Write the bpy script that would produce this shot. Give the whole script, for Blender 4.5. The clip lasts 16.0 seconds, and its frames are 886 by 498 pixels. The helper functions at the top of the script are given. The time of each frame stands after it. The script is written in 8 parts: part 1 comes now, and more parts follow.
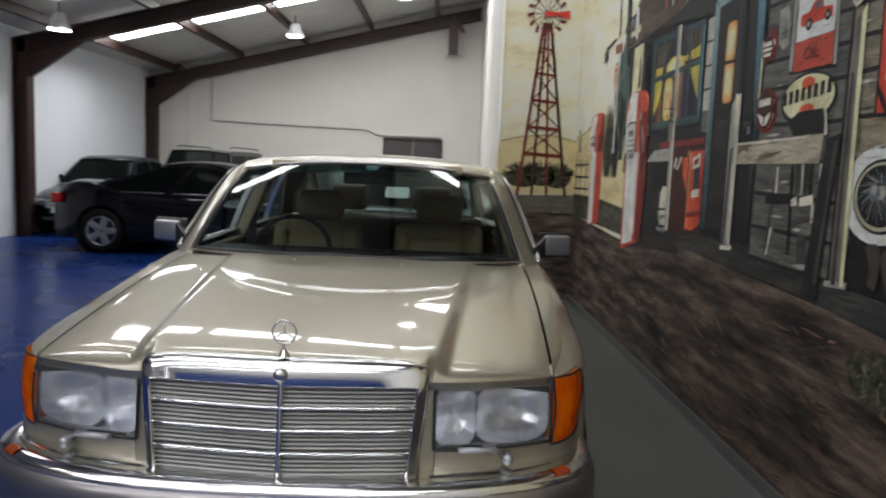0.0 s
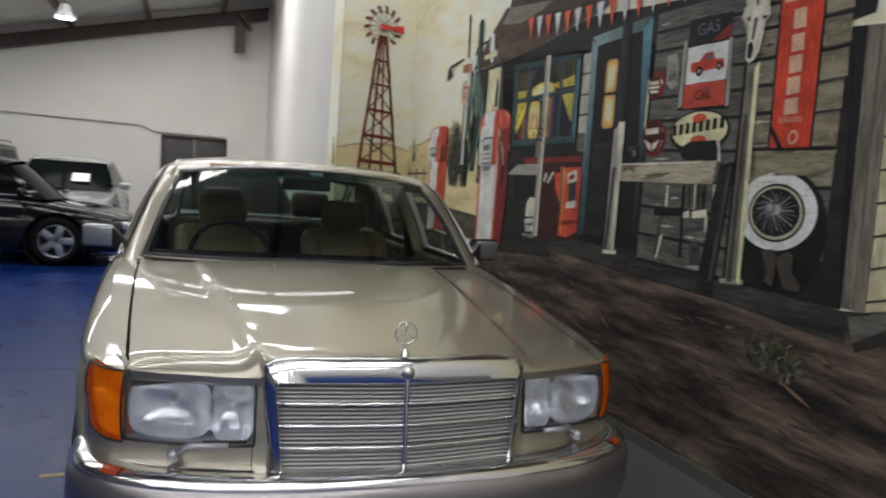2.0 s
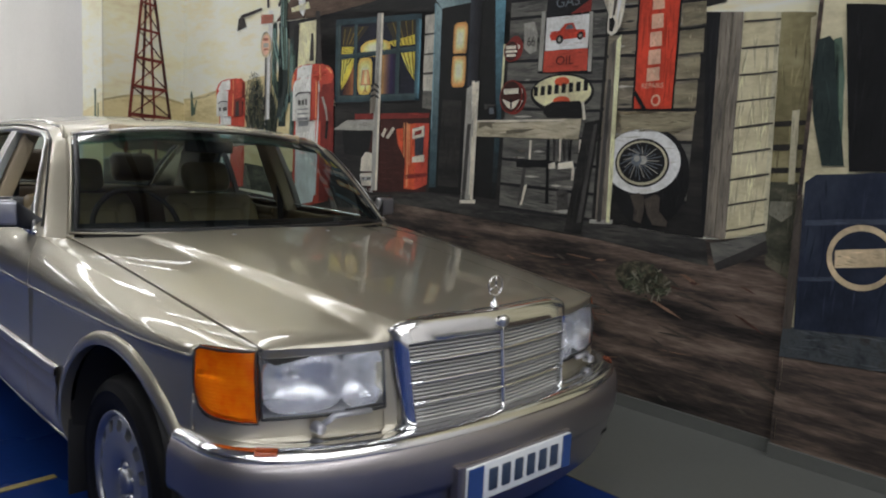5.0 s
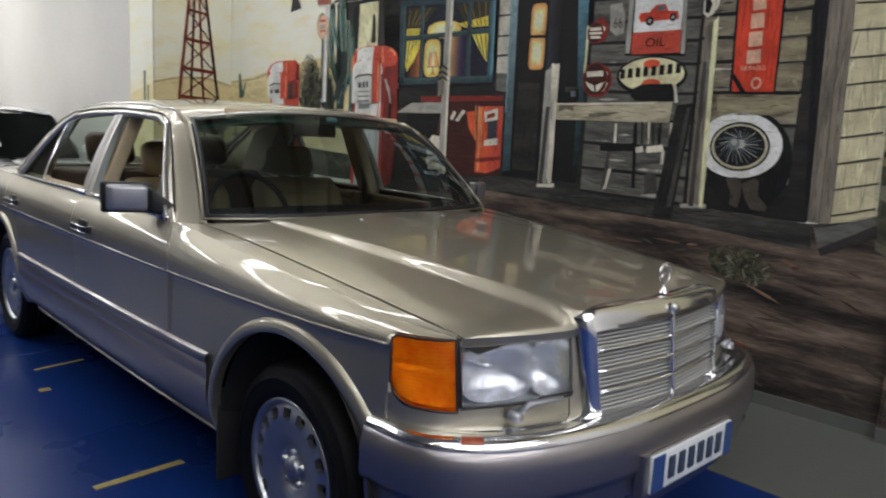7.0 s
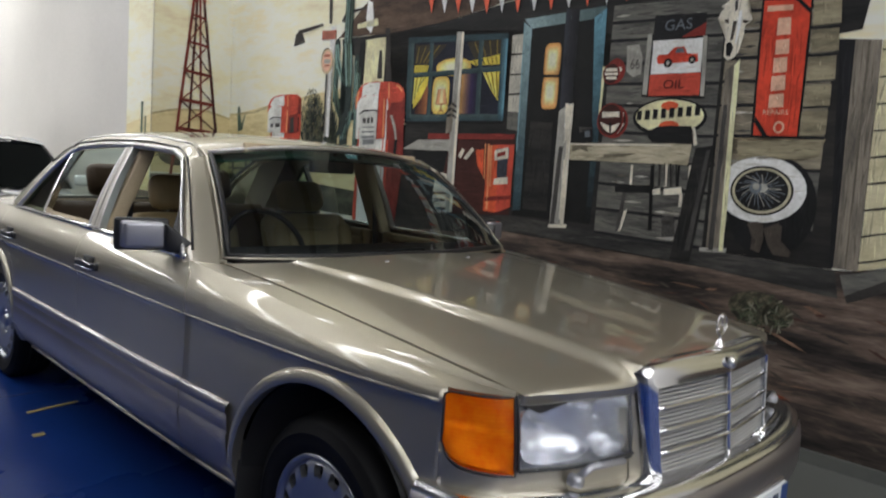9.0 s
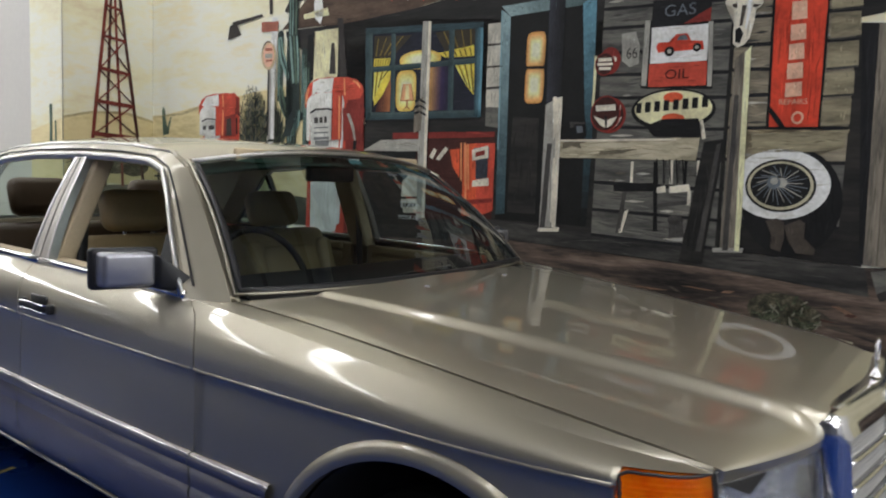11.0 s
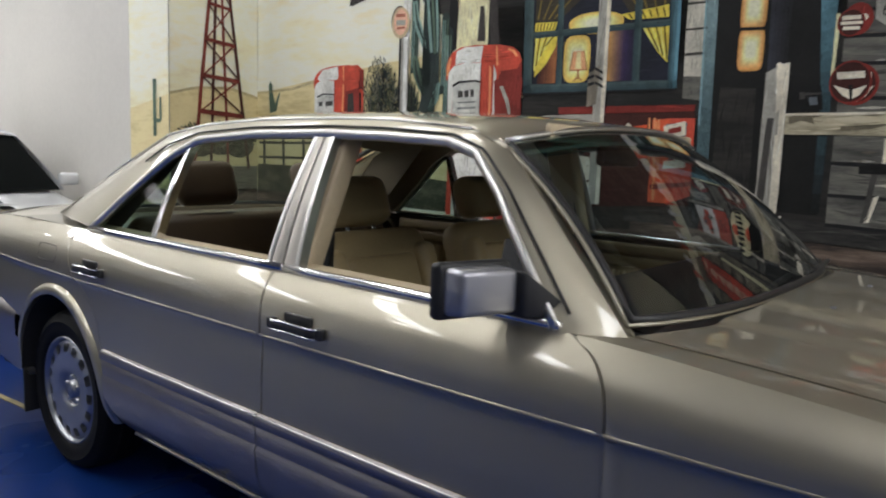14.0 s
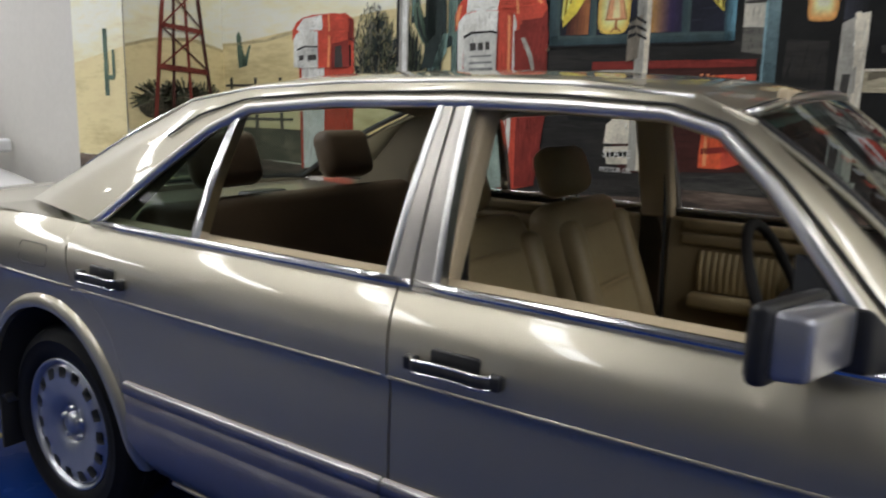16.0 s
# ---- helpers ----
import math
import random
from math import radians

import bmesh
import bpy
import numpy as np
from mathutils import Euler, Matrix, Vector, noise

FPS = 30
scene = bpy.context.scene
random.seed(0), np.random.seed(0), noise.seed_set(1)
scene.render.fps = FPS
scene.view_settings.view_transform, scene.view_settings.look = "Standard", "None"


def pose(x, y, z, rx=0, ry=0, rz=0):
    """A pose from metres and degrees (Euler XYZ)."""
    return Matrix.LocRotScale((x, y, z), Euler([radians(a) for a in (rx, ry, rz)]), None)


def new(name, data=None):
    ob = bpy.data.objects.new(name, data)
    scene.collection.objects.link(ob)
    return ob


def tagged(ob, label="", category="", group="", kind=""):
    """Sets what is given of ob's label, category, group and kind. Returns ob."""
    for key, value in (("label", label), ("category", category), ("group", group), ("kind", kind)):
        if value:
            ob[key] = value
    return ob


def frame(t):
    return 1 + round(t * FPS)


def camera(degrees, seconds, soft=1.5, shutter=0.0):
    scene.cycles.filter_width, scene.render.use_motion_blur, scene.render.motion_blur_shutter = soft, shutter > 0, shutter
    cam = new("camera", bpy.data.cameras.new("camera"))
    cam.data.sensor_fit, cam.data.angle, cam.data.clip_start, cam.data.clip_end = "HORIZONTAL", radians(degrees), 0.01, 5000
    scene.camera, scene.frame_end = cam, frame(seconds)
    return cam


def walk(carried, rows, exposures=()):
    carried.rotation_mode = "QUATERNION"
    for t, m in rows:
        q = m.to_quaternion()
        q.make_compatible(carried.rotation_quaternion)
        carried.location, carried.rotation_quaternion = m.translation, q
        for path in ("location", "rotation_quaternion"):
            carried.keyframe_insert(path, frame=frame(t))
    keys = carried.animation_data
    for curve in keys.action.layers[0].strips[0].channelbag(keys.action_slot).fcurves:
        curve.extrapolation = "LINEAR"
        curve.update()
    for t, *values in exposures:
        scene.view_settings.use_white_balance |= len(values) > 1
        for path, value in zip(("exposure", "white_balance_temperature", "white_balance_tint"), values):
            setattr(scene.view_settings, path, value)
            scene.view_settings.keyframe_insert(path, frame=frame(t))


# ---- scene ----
cam = camera(62.2, 16.0, soft=2.0, shutter=0.5)
METRES, EYE = 5.36, 1.385
ROWS = [
    (0.0, 0.0, 0.0, 0.0, 0.26, -6.35, -2.29),
    (0.5, -0.0446, -0.0123, 0.0014, -4.81, -6.36, -4.25),
    (1.0, -0.0957, -0.0129, -0.0064, -5.49, -7.6, -3.9),
    (1.5, -0.1408, -0.0091, -0.0054, -9.98, -7.22, -4.59),
    (2.0, -0.1807, -0.0119, -0.004, -19.22, -5.0, -4.06),
    (2.5, -0.2149, -0.0097, -0.0028, -22.85, -6.98, -4.26),
    (3.0, -0.2485, 0.0071, -0.0083, -25.09, -6.78, -2.56),
    (3.5, -0.2775, 0.0253, -0.0061, -28.48, -6.12, -1.6),
    (4.0, -0.3123, 0.0362, -0.0068, -35.15, -5.89, -3.2),
    (4.2, -0.3262, 0.0406, -0.0068, -38.93, -7.0, -2.28),
    (6.3, -0.4279, 0.122, -0.0122, -45.95, -8.09, -2.35),
    (6.5, -0.4339, 0.1285, -0.0122, -46.48, -8.54, -1.72),
    (7.0, -0.4376, 0.1344, -0.0113, -43.26, -8.82, -2.94),
    (7.5, -0.4381, 0.1366, -0.0111, -41.06, -7.34, -1.89),
    (8.0, -0.4407, 0.1418, -0.0092, -40.44, -6.67, -0.84),
    (8.5, -0.4459, 0.1514, -0.0105, -42.19, -7.86, -1.93),
    (9.0, -0.446, 0.1743, -0.0106, -44.58, -6.01, -3.98),
    (9.2, -0.4456, 0.1858, -0.0106, -44.85, -4.31, -4.6),
    (11.3, -0.4427, 0.3163, -0.0109, -52.47, -5.9, -2.11),
    (11.5, -0.4412, 0.3303, -0.0109, -51.72, -6.07, -1.53),
    (12.0, -0.435, 0.3695, -0.0135, -50.33, -8.11, -1.04),
    (12.5, -0.4355, 0.396, -0.014, -47.86, -9.17, -1.39),
    (13.0, -0.4519, 0.4273, -0.0128, -49.38, -7.48, -2.68),
    (13.5, -0.4647, 0.4609, -0.0128, -51.59, -7.64, -1.99),
    (14.0, -0.464, 0.4934, -0.0148, -50.33, -7.43, -2.06),
    (14.5, -0.4544, 0.5269, -0.0142, -50.03, -7.78, -1.34),
    (15.0, -0.4502, 0.5616, -0.0132, -52.69, -8.21, -1.73),
    (15.5, -0.4523, 0.5985, -0.0086, -57.12, -9.1, -1.33),
    (16.0, -0.45, 0.6331, -0.0096, -56.28, -10.79, -1.61),
]
walk(cam, [(t, pose(0.39, -2.5, EYE) @ pose(METRES * x, METRES * y, METRES * z, 90 + pitch, roll, yaw))
           for t, x, y, z, yaw, pitch, roll in ROWS], exposures=[
    (0.0, -0.38), (1.5, -0.44), (2.5, -0.45), (3.5, -0.44), (4.2, -0.40), (6.5, -0.17), (8.0, -0.22), (9.2, -0.18), (11.5, -0.07), (13.5, -0.08), (16.0, -0.13)])

# ---- light ----
world = bpy.data.worlds.new("sky")
scene.world = world
world.use_nodes = True
wn = world.node_tree
sky = wn.nodes.new("ShaderNodeTexSky")
sky.sky_type, sky.sun_disc = 'NISHITA', False
sky.sun_elevation, sky.sun_rotation = radians(50), radians(200)
wn.links.new(sky.outputs[0], wn.nodes["Background"].inputs[0])
wn.nodes["Background"].inputs[1].default_value = 0.1
scene.view_settings.exposure = 0.0
SKYLIGHT, TUBE = 14.0, 26.0

# ---- materials ----
MATS = {}


def srgb(r, g, b):
    return tuple((c / 255 / 12.92) if c < 10 else ((c / 255 + 0.055) / 1.055) ** 2.4 for c in (r, g, b))


def mat(name, col, rough=0.5, metal=0.0, var=0.12, scale=6.0, fine=60.0, bump=0.0, coat=0.0, spec=0.5, rvar=0.0, tint=None):
    """A surface with colour variation at two sizes, roughness wear and fine relief."""
    if name in MATS:
        return MATS[name]
    m = bpy.data.materials.new(name)
    m.use_nodes = True
    t = m.node_tree
    b = t.nodes["Principled BSDF"]
    b.inputs["Roughness"].default_value = rough
    b.inputs["Metallic"].default_value = metal
    b.inputs["Coat Weight"].default_value = coat
    b.inputs["Coat Roughness"].default_value = 0.04
    b.inputs["Specular IOR Level"].default_value = spec
    co = t.nodes.new("ShaderNodeTexCoord")
    n1, n2 = t.nodes.new("ShaderNodeTexNoise"), t.nodes.new("ShaderNodeTexNoise")
    n1.inputs["Scale"].default_value, n2.inputs["Scale"].default_value = scale, fine
    n1.inputs["Detail"].default_value, n2.inputs["Detail"].default_value = 5, 3
    for n in (n1, n2):
        t.links.new(co.outputs["Object"], n.inputs["Vector"])
    mx = t.nodes.new("ShaderNodeMix")
    mx.data_type = 'RGBA'
    lo = tuple(c * (1 - var) for c in col)
    hi = tint if tint else tuple(min(1, c * (1 + var)) for c in col)
    mx.inputs[6].default_value, mx.inputs[7].default_value = (*lo, 1), (*hi, 1)
    ad = t.nodes.new("ShaderNodeMath")
    ad.operation = 'MULTIPLY_ADD'
    ad.inputs[1].default_value, ad.inputs[2].default_value = 0.35, 0.0
    t.links.new(n2.outputs["Fac"], ad.inputs[0])
    a2 = t.nodes.new("ShaderNodeMath")
    a2.operation = 'MULTIPLY_ADD'
    a2.inputs[1].default_value = 0.65
    t.links.new(n1.outputs["Fac"], a2.inputs[0])
    t.links.new(ad.outputs[0], a2.inputs[2])
    rp = t.nodes.new("ShaderNodeMapRange")
    rp.inputs[1].default_value, rp.inputs[2].default_value = 0.32, 0.68
    t.links.new(a2.outputs[0], rp.inputs[0])
    t.links.new(rp.outputs[0], mx.inputs[0])
    t.links.new(mx.outputs[2], b.inputs["Base Color"])
    if rvar:
        rr = t.nodes.new("ShaderNodeMapRange")
        rr.inputs[3].default_value, rr.inputs[4].default_value = max(0.02, rough - rvar), rough + rvar
        t.links.new(n1.outputs["Fac"], rr.inputs[0])
        t.links.new(rr.outputs[0], b.inputs["Roughness"])
    if bump:
        bp = t.nodes.new("ShaderNodeBump")
        bp.inputs["Strength"].default_value, bp.inputs["Distance"].default_value = bump, 0.004
        t.links.new(n2.outputs["Fac"], bp.inputs["Height"])
        t.links.new(bp.outputs[0], b.inputs["Normal"])
    MATS[name] = m
    return m


def glow(name, col, strength):
    m = bpy.data.materials.new(name)
    m.use_nodes = True
    b = m.node_tree.nodes["Principled BSDF"]
    b.inputs["Base Color"].default_value = (*col, 1)
    b.inputs["Emission Color"].default_value = (*col, 1)
    b.inputs["Emission Strength"].default_value = strength
    return m


def pane(name, tint=(0.9, 0.95, 0.92), gloss=1.0, rough=0.0):
    """Thin window glass: what is behind it, tinted, and a mirror that grows with the angle."""
    m = bpy.data.materials.new(name)
    m.use_nodes = True
    t = m.node_tree
    t.nodes.remove(t.nodes["Principled BSDF"])
    tr, gl, mx = t.nodes.new("ShaderNodeBsdfTransparent"), t.nodes.new("ShaderNodeBsdfGlossy"), t.nodes.new("ShaderNodeMixShader")
    tr.inputs[0].default_value = (*tint, 1)
    gl.inputs[0].default_value = (1, 1, 1, 1)
    gl.inputs["Roughness"].default_value = rough
    fr, pw, mu = t.nodes.new("ShaderNodeLayerWeight"), t.nodes.new("ShaderNodeMath"), t.nodes.new("ShaderNodeMath")
    fr.inputs[0].default_value = 0.5
    pw.operation, mu.operation = 'POWER', 'MULTIPLY_ADD'
    pw.inputs[1].default_value = 5.0
    mu.inputs[1].default_value, mu.inputs[2].default_value = 0.95 * gloss, 0.05 * gloss
    t.links.new(fr.outputs["Facing"], pw.inputs[0])
    t.links.new(pw.outputs[0], mu.inputs[0])
    t.links.new(mu.outputs[0], mx.inputs[0])
    t.links.new(tr.outputs[0], mx.inputs[1])
    t.links.new(gl.outputs[0], mx.inputs[2])
    t.links.new(mx.outputs[0], t.nodes["Material Output"].inputs[0])
    return m


M_FLOOR = mat("blue_floor_paint", (0.0062, 0.0255, 0.132), 0.28, 0, 0.14, 1.3, 30, 0.03, spec=0.09, rvar=0.06)
M_GREY = mat("grey_floor_paint", (0.098, 0.102, 0.094), 0.4, 0, 0.1, 1.5, 40, 0.04, rvar=0.1)
M_SCUFF = mat("yellow_floor_mark", (0.30, 0.24, 0.08), 0.5, 0, 0.5, 9, 60)
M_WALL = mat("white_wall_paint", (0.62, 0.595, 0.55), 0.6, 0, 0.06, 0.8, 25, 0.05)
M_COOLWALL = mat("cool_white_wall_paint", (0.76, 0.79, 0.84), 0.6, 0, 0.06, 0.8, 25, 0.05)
M_DARKWALL = mat("unseen_front_wall_grey", (0.44, 0.435, 0.43), 0.6, 0, 0.1, 0.8, 25, 0.05)
M_SIDEWALL = mat("dimmed_side_wall_paint", (0.19, 0.20, 0.22), 0.6, 0, 0.1, 0.8, 25, 0.05)
M_STEEL = mat("red_oxide_steel", (0.035, 0.014, 0.010), 0.5, 0, 0.25, 3, 40, 0.05)
M_ROOF = mat("roof_sheet", (0.58, 0.565, 0.53), 0.5, 0, 0.1, 1.5, 20, 0.03)
M_SKYLIGHT = glow("skylight_sheet", (0.955, 0.968, 0.985), SKYLIGHT)
M_TUBE = glow("lamp_glass", (1.0, 0.96, 0.88), TUBE)
M_CONDUIT = mat("painted_conduit", (0.42, 0.41, 0.39), 0.5)
M_DARKDOOR = mat("dark_brown_door", (0.035, 0.03, 0.028), 0.45, 0, 0.15, 3, 40, 0.03)

M_PAINT = mat("champagne_metallic_paint", (0.445, 0.41, 0.324), 0.41, 0.86, 0.03, 3, 900, 0.0, coat=1.0)
M_CLAD = mat("lower_body_plastic", (0.33, 0.305, 0.31), 0.34, 0.9, 0.05, 4, 400, 0.0, coat=0.5)
M_CHROME = mat("chrome", (0.82, 0.82, 0.82), 0.15, 1.0, 0.03, 8, 60)
M_BRUSHED = mat("bright_anodised_trim", (0.72, 0.71, 0.69), 0.3, 1.0, 0.04, 8, 120)
M_SLAT = mat("grille_slat_grey", (0.44, 0.435, 0.42), 0.45, 0.25, 0.06, 10, 80)
M_BLACK = mat("black_plastic", (0.015, 0.015, 0.016), 0.42, 0, 0.2, 8, 120, 0.03)
M_RUBBER = mat("tyre_rubber", (0.0055, 0.0055, 0.006), 0.62, 0, 0.25, 8, 90, 0.08, spec=0.15)
M_ALLOY = mat("silver_alloy", (0.43, 0.44, 0.47), 0.3, 0.9, 0.06, 10, 150)
M_VOID = mat("dark_underside", (0.008, 0.008, 0.009), 0.8)
M_AMBER = mat("amber_lens", (0.92, 0.085, 0.0), 0.25, 0, 0.15, 13, 45, 0.1, coat=0.5, spec=0.1, tint=(1.0, 0.30, 0.008))
_t = M_AMBER.node_tree
_w, _b, _c = (_t.nodes.new(k) for k in ("ShaderNodeTexWave", "ShaderNodeBump", "ShaderNodeTexCoord"))
_w.bands_direction = 'Z'
_w.inputs["Scale"].default_value = 34.0
_b.inputs["Strength"].default_value, _b.inputs["Distance"].default_value = 0.25, 0.002
_t.links.new(_c.outputs["Object"], _w.inputs[0])
_t.links.new(_w.outputs["Fac"], _b.inputs["Height"])
_t.links.new(_b.outputs[0], _t.nodes["Principled BSDF"].inputs["Normal"])
_t = M_AMBER.node_tree
_x, _g = _t.nodes.new("ShaderNodeBsdfTransparent"), _t.nodes.new("ShaderNodeMixShader")
_x.inputs[0].default_value = (1.0, 0.27, 0.006, 1)
_g.inputs[0].default_value = 0.62
_t.links.new(_t.nodes["Principled BSDF"].outputs[0], _g.inputs[1])
_t.links.new(_x.outputs[0], _g.inputs[2])
_t.links.new(_g.outputs[0], _t.nodes["Material Output"].inputs[0])
M_MARKER = mat("marker_lens", (0.30, 0.045, 0.008), 0.2, 0, 0.2, 30, 90, 0.2, coat=0.6)
M_HOUSING = mat("mirror_housing_paint", (0.36, 0.365, 0.40), 0.32, 0.7, 0.03, 5, 600, coat=1.0)
M_LENS = pane("headlamp_glass", (0.90, 0.92, 0.94), 1.2, 0.06)
_t = M_LENS.node_tree
_d, _m, _w, _b, _c = (_t.nodes.new(k) for k in ("ShaderNodeBsdfDiffuse", "ShaderNodeMixShader", "ShaderNodeTexWave", "ShaderNodeBump", "ShaderNodeTexCoord"))
_d.inputs[0].default_value = (0.78, 0.81, 0.86, 1)
_m.inputs[0].default_value = 0.06
_w.inputs["Scale"].default_value, _w.inputs["Distortion"].default_value = 48.0, 1.5
_b.inputs["Strength"].default_value, _b.inputs["Distance"].default_value = 0.5, 0.003
_t.links.new(_c.outputs["Object"], _w.inputs[0])
_t.links.new(_w.outputs["Fac"], _b.inputs["Height"])
_last = _t.nodes["Material Output"].inputs[0].links[0].from_socket
_t.links.new(_last, _m.inputs[1])
_f = _t.nodes.new("ShaderNodeMix")
_f.data_type = 'RGBA'
_f.inputs[6].default_value, _f.inputs[7].default_value = (0.82, 0.84, 0.87, 1), (0.98, 0.985, 0.99, 1)
_t.links.new(_w.outputs["Fac"], _f.inputs[0])
for _n in list(_t.nodes):
    if _n.bl_idname == "ShaderNodeBsdfTransparent":
        _r = _t.nodes.new("ShaderNodeBsdfRefraction")
        _r.inputs["IOR"].default_value, _r.inputs["Roughness"].default_value = 1.12, 0.05
        _t.links.new(_f.outputs[2], _r.inputs[0])
        _t.links.new(_b.outputs[0], _r.inputs["Normal"])
        _t.links.new(_r.outputs[0], _n.outputs[0].links[0].to_socket)
        _t.nodes.remove(_n)
_t.links.new(_d.outputs[0], _m.inputs[2])
_t.links.new(_b.outputs[0], _d.inputs["Normal"])
for _n in _t.nodes:
    if _n.bl_idname == "ShaderNodeBsdfGlossy":
        _t.links.new(_b.outputs[0], _n.inputs["Normal"])
_t.links.new(_m.outputs[0], _t.nodes["Material Output"].inputs[0])
M_REFL = mat("headlamp_reflector", (0.76, 0.77, 0.80), 0.16, 0.8, 0.2, 14, 70, 0.6)
M_BOWL = mat("indicator_bowl_silver", (0.88, 0.86, 0.82), 0.4, 0.35, 0.1, 14, 70, 0.2)
M_BEZEL = mat("headlamp_bezel", (0.40, 0.41, 0.44), 0.3, 0.3, 0.1, 10, 60)
M_GLASS = pane("windscreen_glass", (0.45, 0.55, 0.56), 1.4)
M_REARGLASS = pane("rear_window_glass", (0.58, 0.68, 0.64), 0.6)
M_QUARTER = pane("quarter_window_glass", (0.36, 0.46, 0.43), 0.15)
M_SUNBAND = pane("windscreen_sun_band", (0.25, 0.55, 0.58), 0.0)
M_PILLAR = mat("brushed_pillar_trim", (0.54, 0.51, 0.46), 0.3, 0.55, 0.06, 8, 120)
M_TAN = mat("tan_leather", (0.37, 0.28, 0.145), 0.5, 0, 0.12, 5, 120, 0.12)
# the tan leather again, darkened for the shade deep in the cabin
M_TANSHADE = mat("shaded_tan_leather", (0.095, 0.062, 0.034), 0.5, 0, 0.15, 5, 120, 0.12)
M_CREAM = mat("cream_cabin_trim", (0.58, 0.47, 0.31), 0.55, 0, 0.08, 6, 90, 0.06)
M_CARD = mat("tan_door_trim", (0.24, 0.175, 0.09), 0.55, 0, 0.1, 6, 90, 0.08)
M_DASH = mat("dashboard_vinyl", (0.014, 0.012, 0.011), 0.6, 0, 0.15, 6, 90, 0.08, spec=0.2)
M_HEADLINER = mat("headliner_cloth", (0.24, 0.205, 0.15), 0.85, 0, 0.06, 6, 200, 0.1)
M_CARPET = mat("cabin_carpet", (0.06, 0.042, 0.026), 0.95, 0, 0.2, 8, 200, 0.2)
M_PLATE = mat("number_plate_white", (0.72, 0.74, 0.75), 0.35, 0, 0.05, 10, 80)
M_PLATEBLUE = mat("number_plate_blue", (0.03, 0.07, 0.22), 0.35, 0, 0.05, 10, 80)
M_REDLENS = mat("red_lamp_lens", (0.45, 0.012, 0.01), 0.15, 0, 0.1, 20, 90, 0.2, coat=1.0)
M_PAPER = mat("white_paper", (0.82, 0.82, 0.80), 0.7, 0, 0.03)
M_DIRTY = mat("grey_mud_flap", (0.012, 0.012, 0.013), 0.7, 0, 0.2, 6, 50)

# ---- mesh helpers ----


def obj(name, bm, materials, parent=None, label="", smooth=True):
    me = bpy.data.meshes.new(name)
    bm.to_mesh(me)
    bm.free()
    for m in (materials if isinstance(materials, (list, tuple)) else [materials]):
        me.materials.append(m)
    if smooth:
        me.shade_smooth()
    ob = new(name, me)
    if parent:
        ob.parent = parent
    if label:
        tagged(ob, label)
    return ob


def part(name, bm, material, parent, label="", smooth=True):
    return obj(name, bm, material, parent, label, smooth)


def thing(name, label, category, group="", kind="", at=None):
    ob = new(name)
    ob.empty_display_size = 0.1
    if at:
        ob.matrix_basis = at
    return tagged(ob, label, category, group, kind)


def box(bm, x0, x1, y0, y1, z0, z1, bevel=0.0, m=None):
    r = bmesh.ops.create_cube(bm, size=1)
    vs = r["verts"]
    bmesh.ops.scale(bm, vec=(x1 - x0, y1 - y0, z1 - z0), verts=vs)
    bmesh.ops.translate(bm, vec=((x0 + x1) / 2, (y0 + y1) / 2, (z0 + z1) / 2), verts=vs)
    if bevel:
        es = list({e for v in vs for e in v.link_edges})
        g = bmesh.ops.bevel(bm, geom=es, offset=bevel, segments=3, profile=0.5, affect='EDGES')
        vs = list(set(g["verts"]) | {v for v in vs if v.is_valid})
    if m is not None:
        bmesh.ops.transform(bm, matrix=m, verts=[v for v in vs if v.is_valid])
    return vs


def boxes(name, dims, material, parent=None, label="", bevel=0.0, m=None):
    bm = bmesh.new()
    for d in dims:
        box(bm, *d, bevel=bevel, m=m)
    return obj(name, bm, material, parent, label, smooth=bevel > 0)


def grid(bm, fn, nu, nv, weld=1e-5):
    vs = [[bm.verts.new(fn(i / nu, j / nv)) for j in range(nv + 1)] for i in range(nu + 1)]
    for i in range(nu):
        for j in range(nv):
            bm.faces.new((vs[i][j], vs[i + 1][j], vs[i + 1][j + 1], vs[i][j + 1]))
    if weld:
        bmesh.ops.remove_doubles(bm, verts=[v for r in vs for v in r], dist=weld)
    return vs


def lip(bm, depth):
    """Turns the open edges of a panel inwards by the vector depth."""
    es = [e for e in bm.edges if e.is_boundary]
    for e in es:
        e.smooth = False
    g = bmesh.ops.extrude_edge_only(bm, edges=es)
    bmesh.ops.translate(bm, vec=depth, verts=[v for v in g["geom"] if isinstance(v, bmesh.types.BMVert)])


def sharp(bm, angle=35):
    for e in bm.edges:
        if len(e.link_faces) == 2 and e.calc_face_angle(0) > radians(angle):
            e.smooth = False


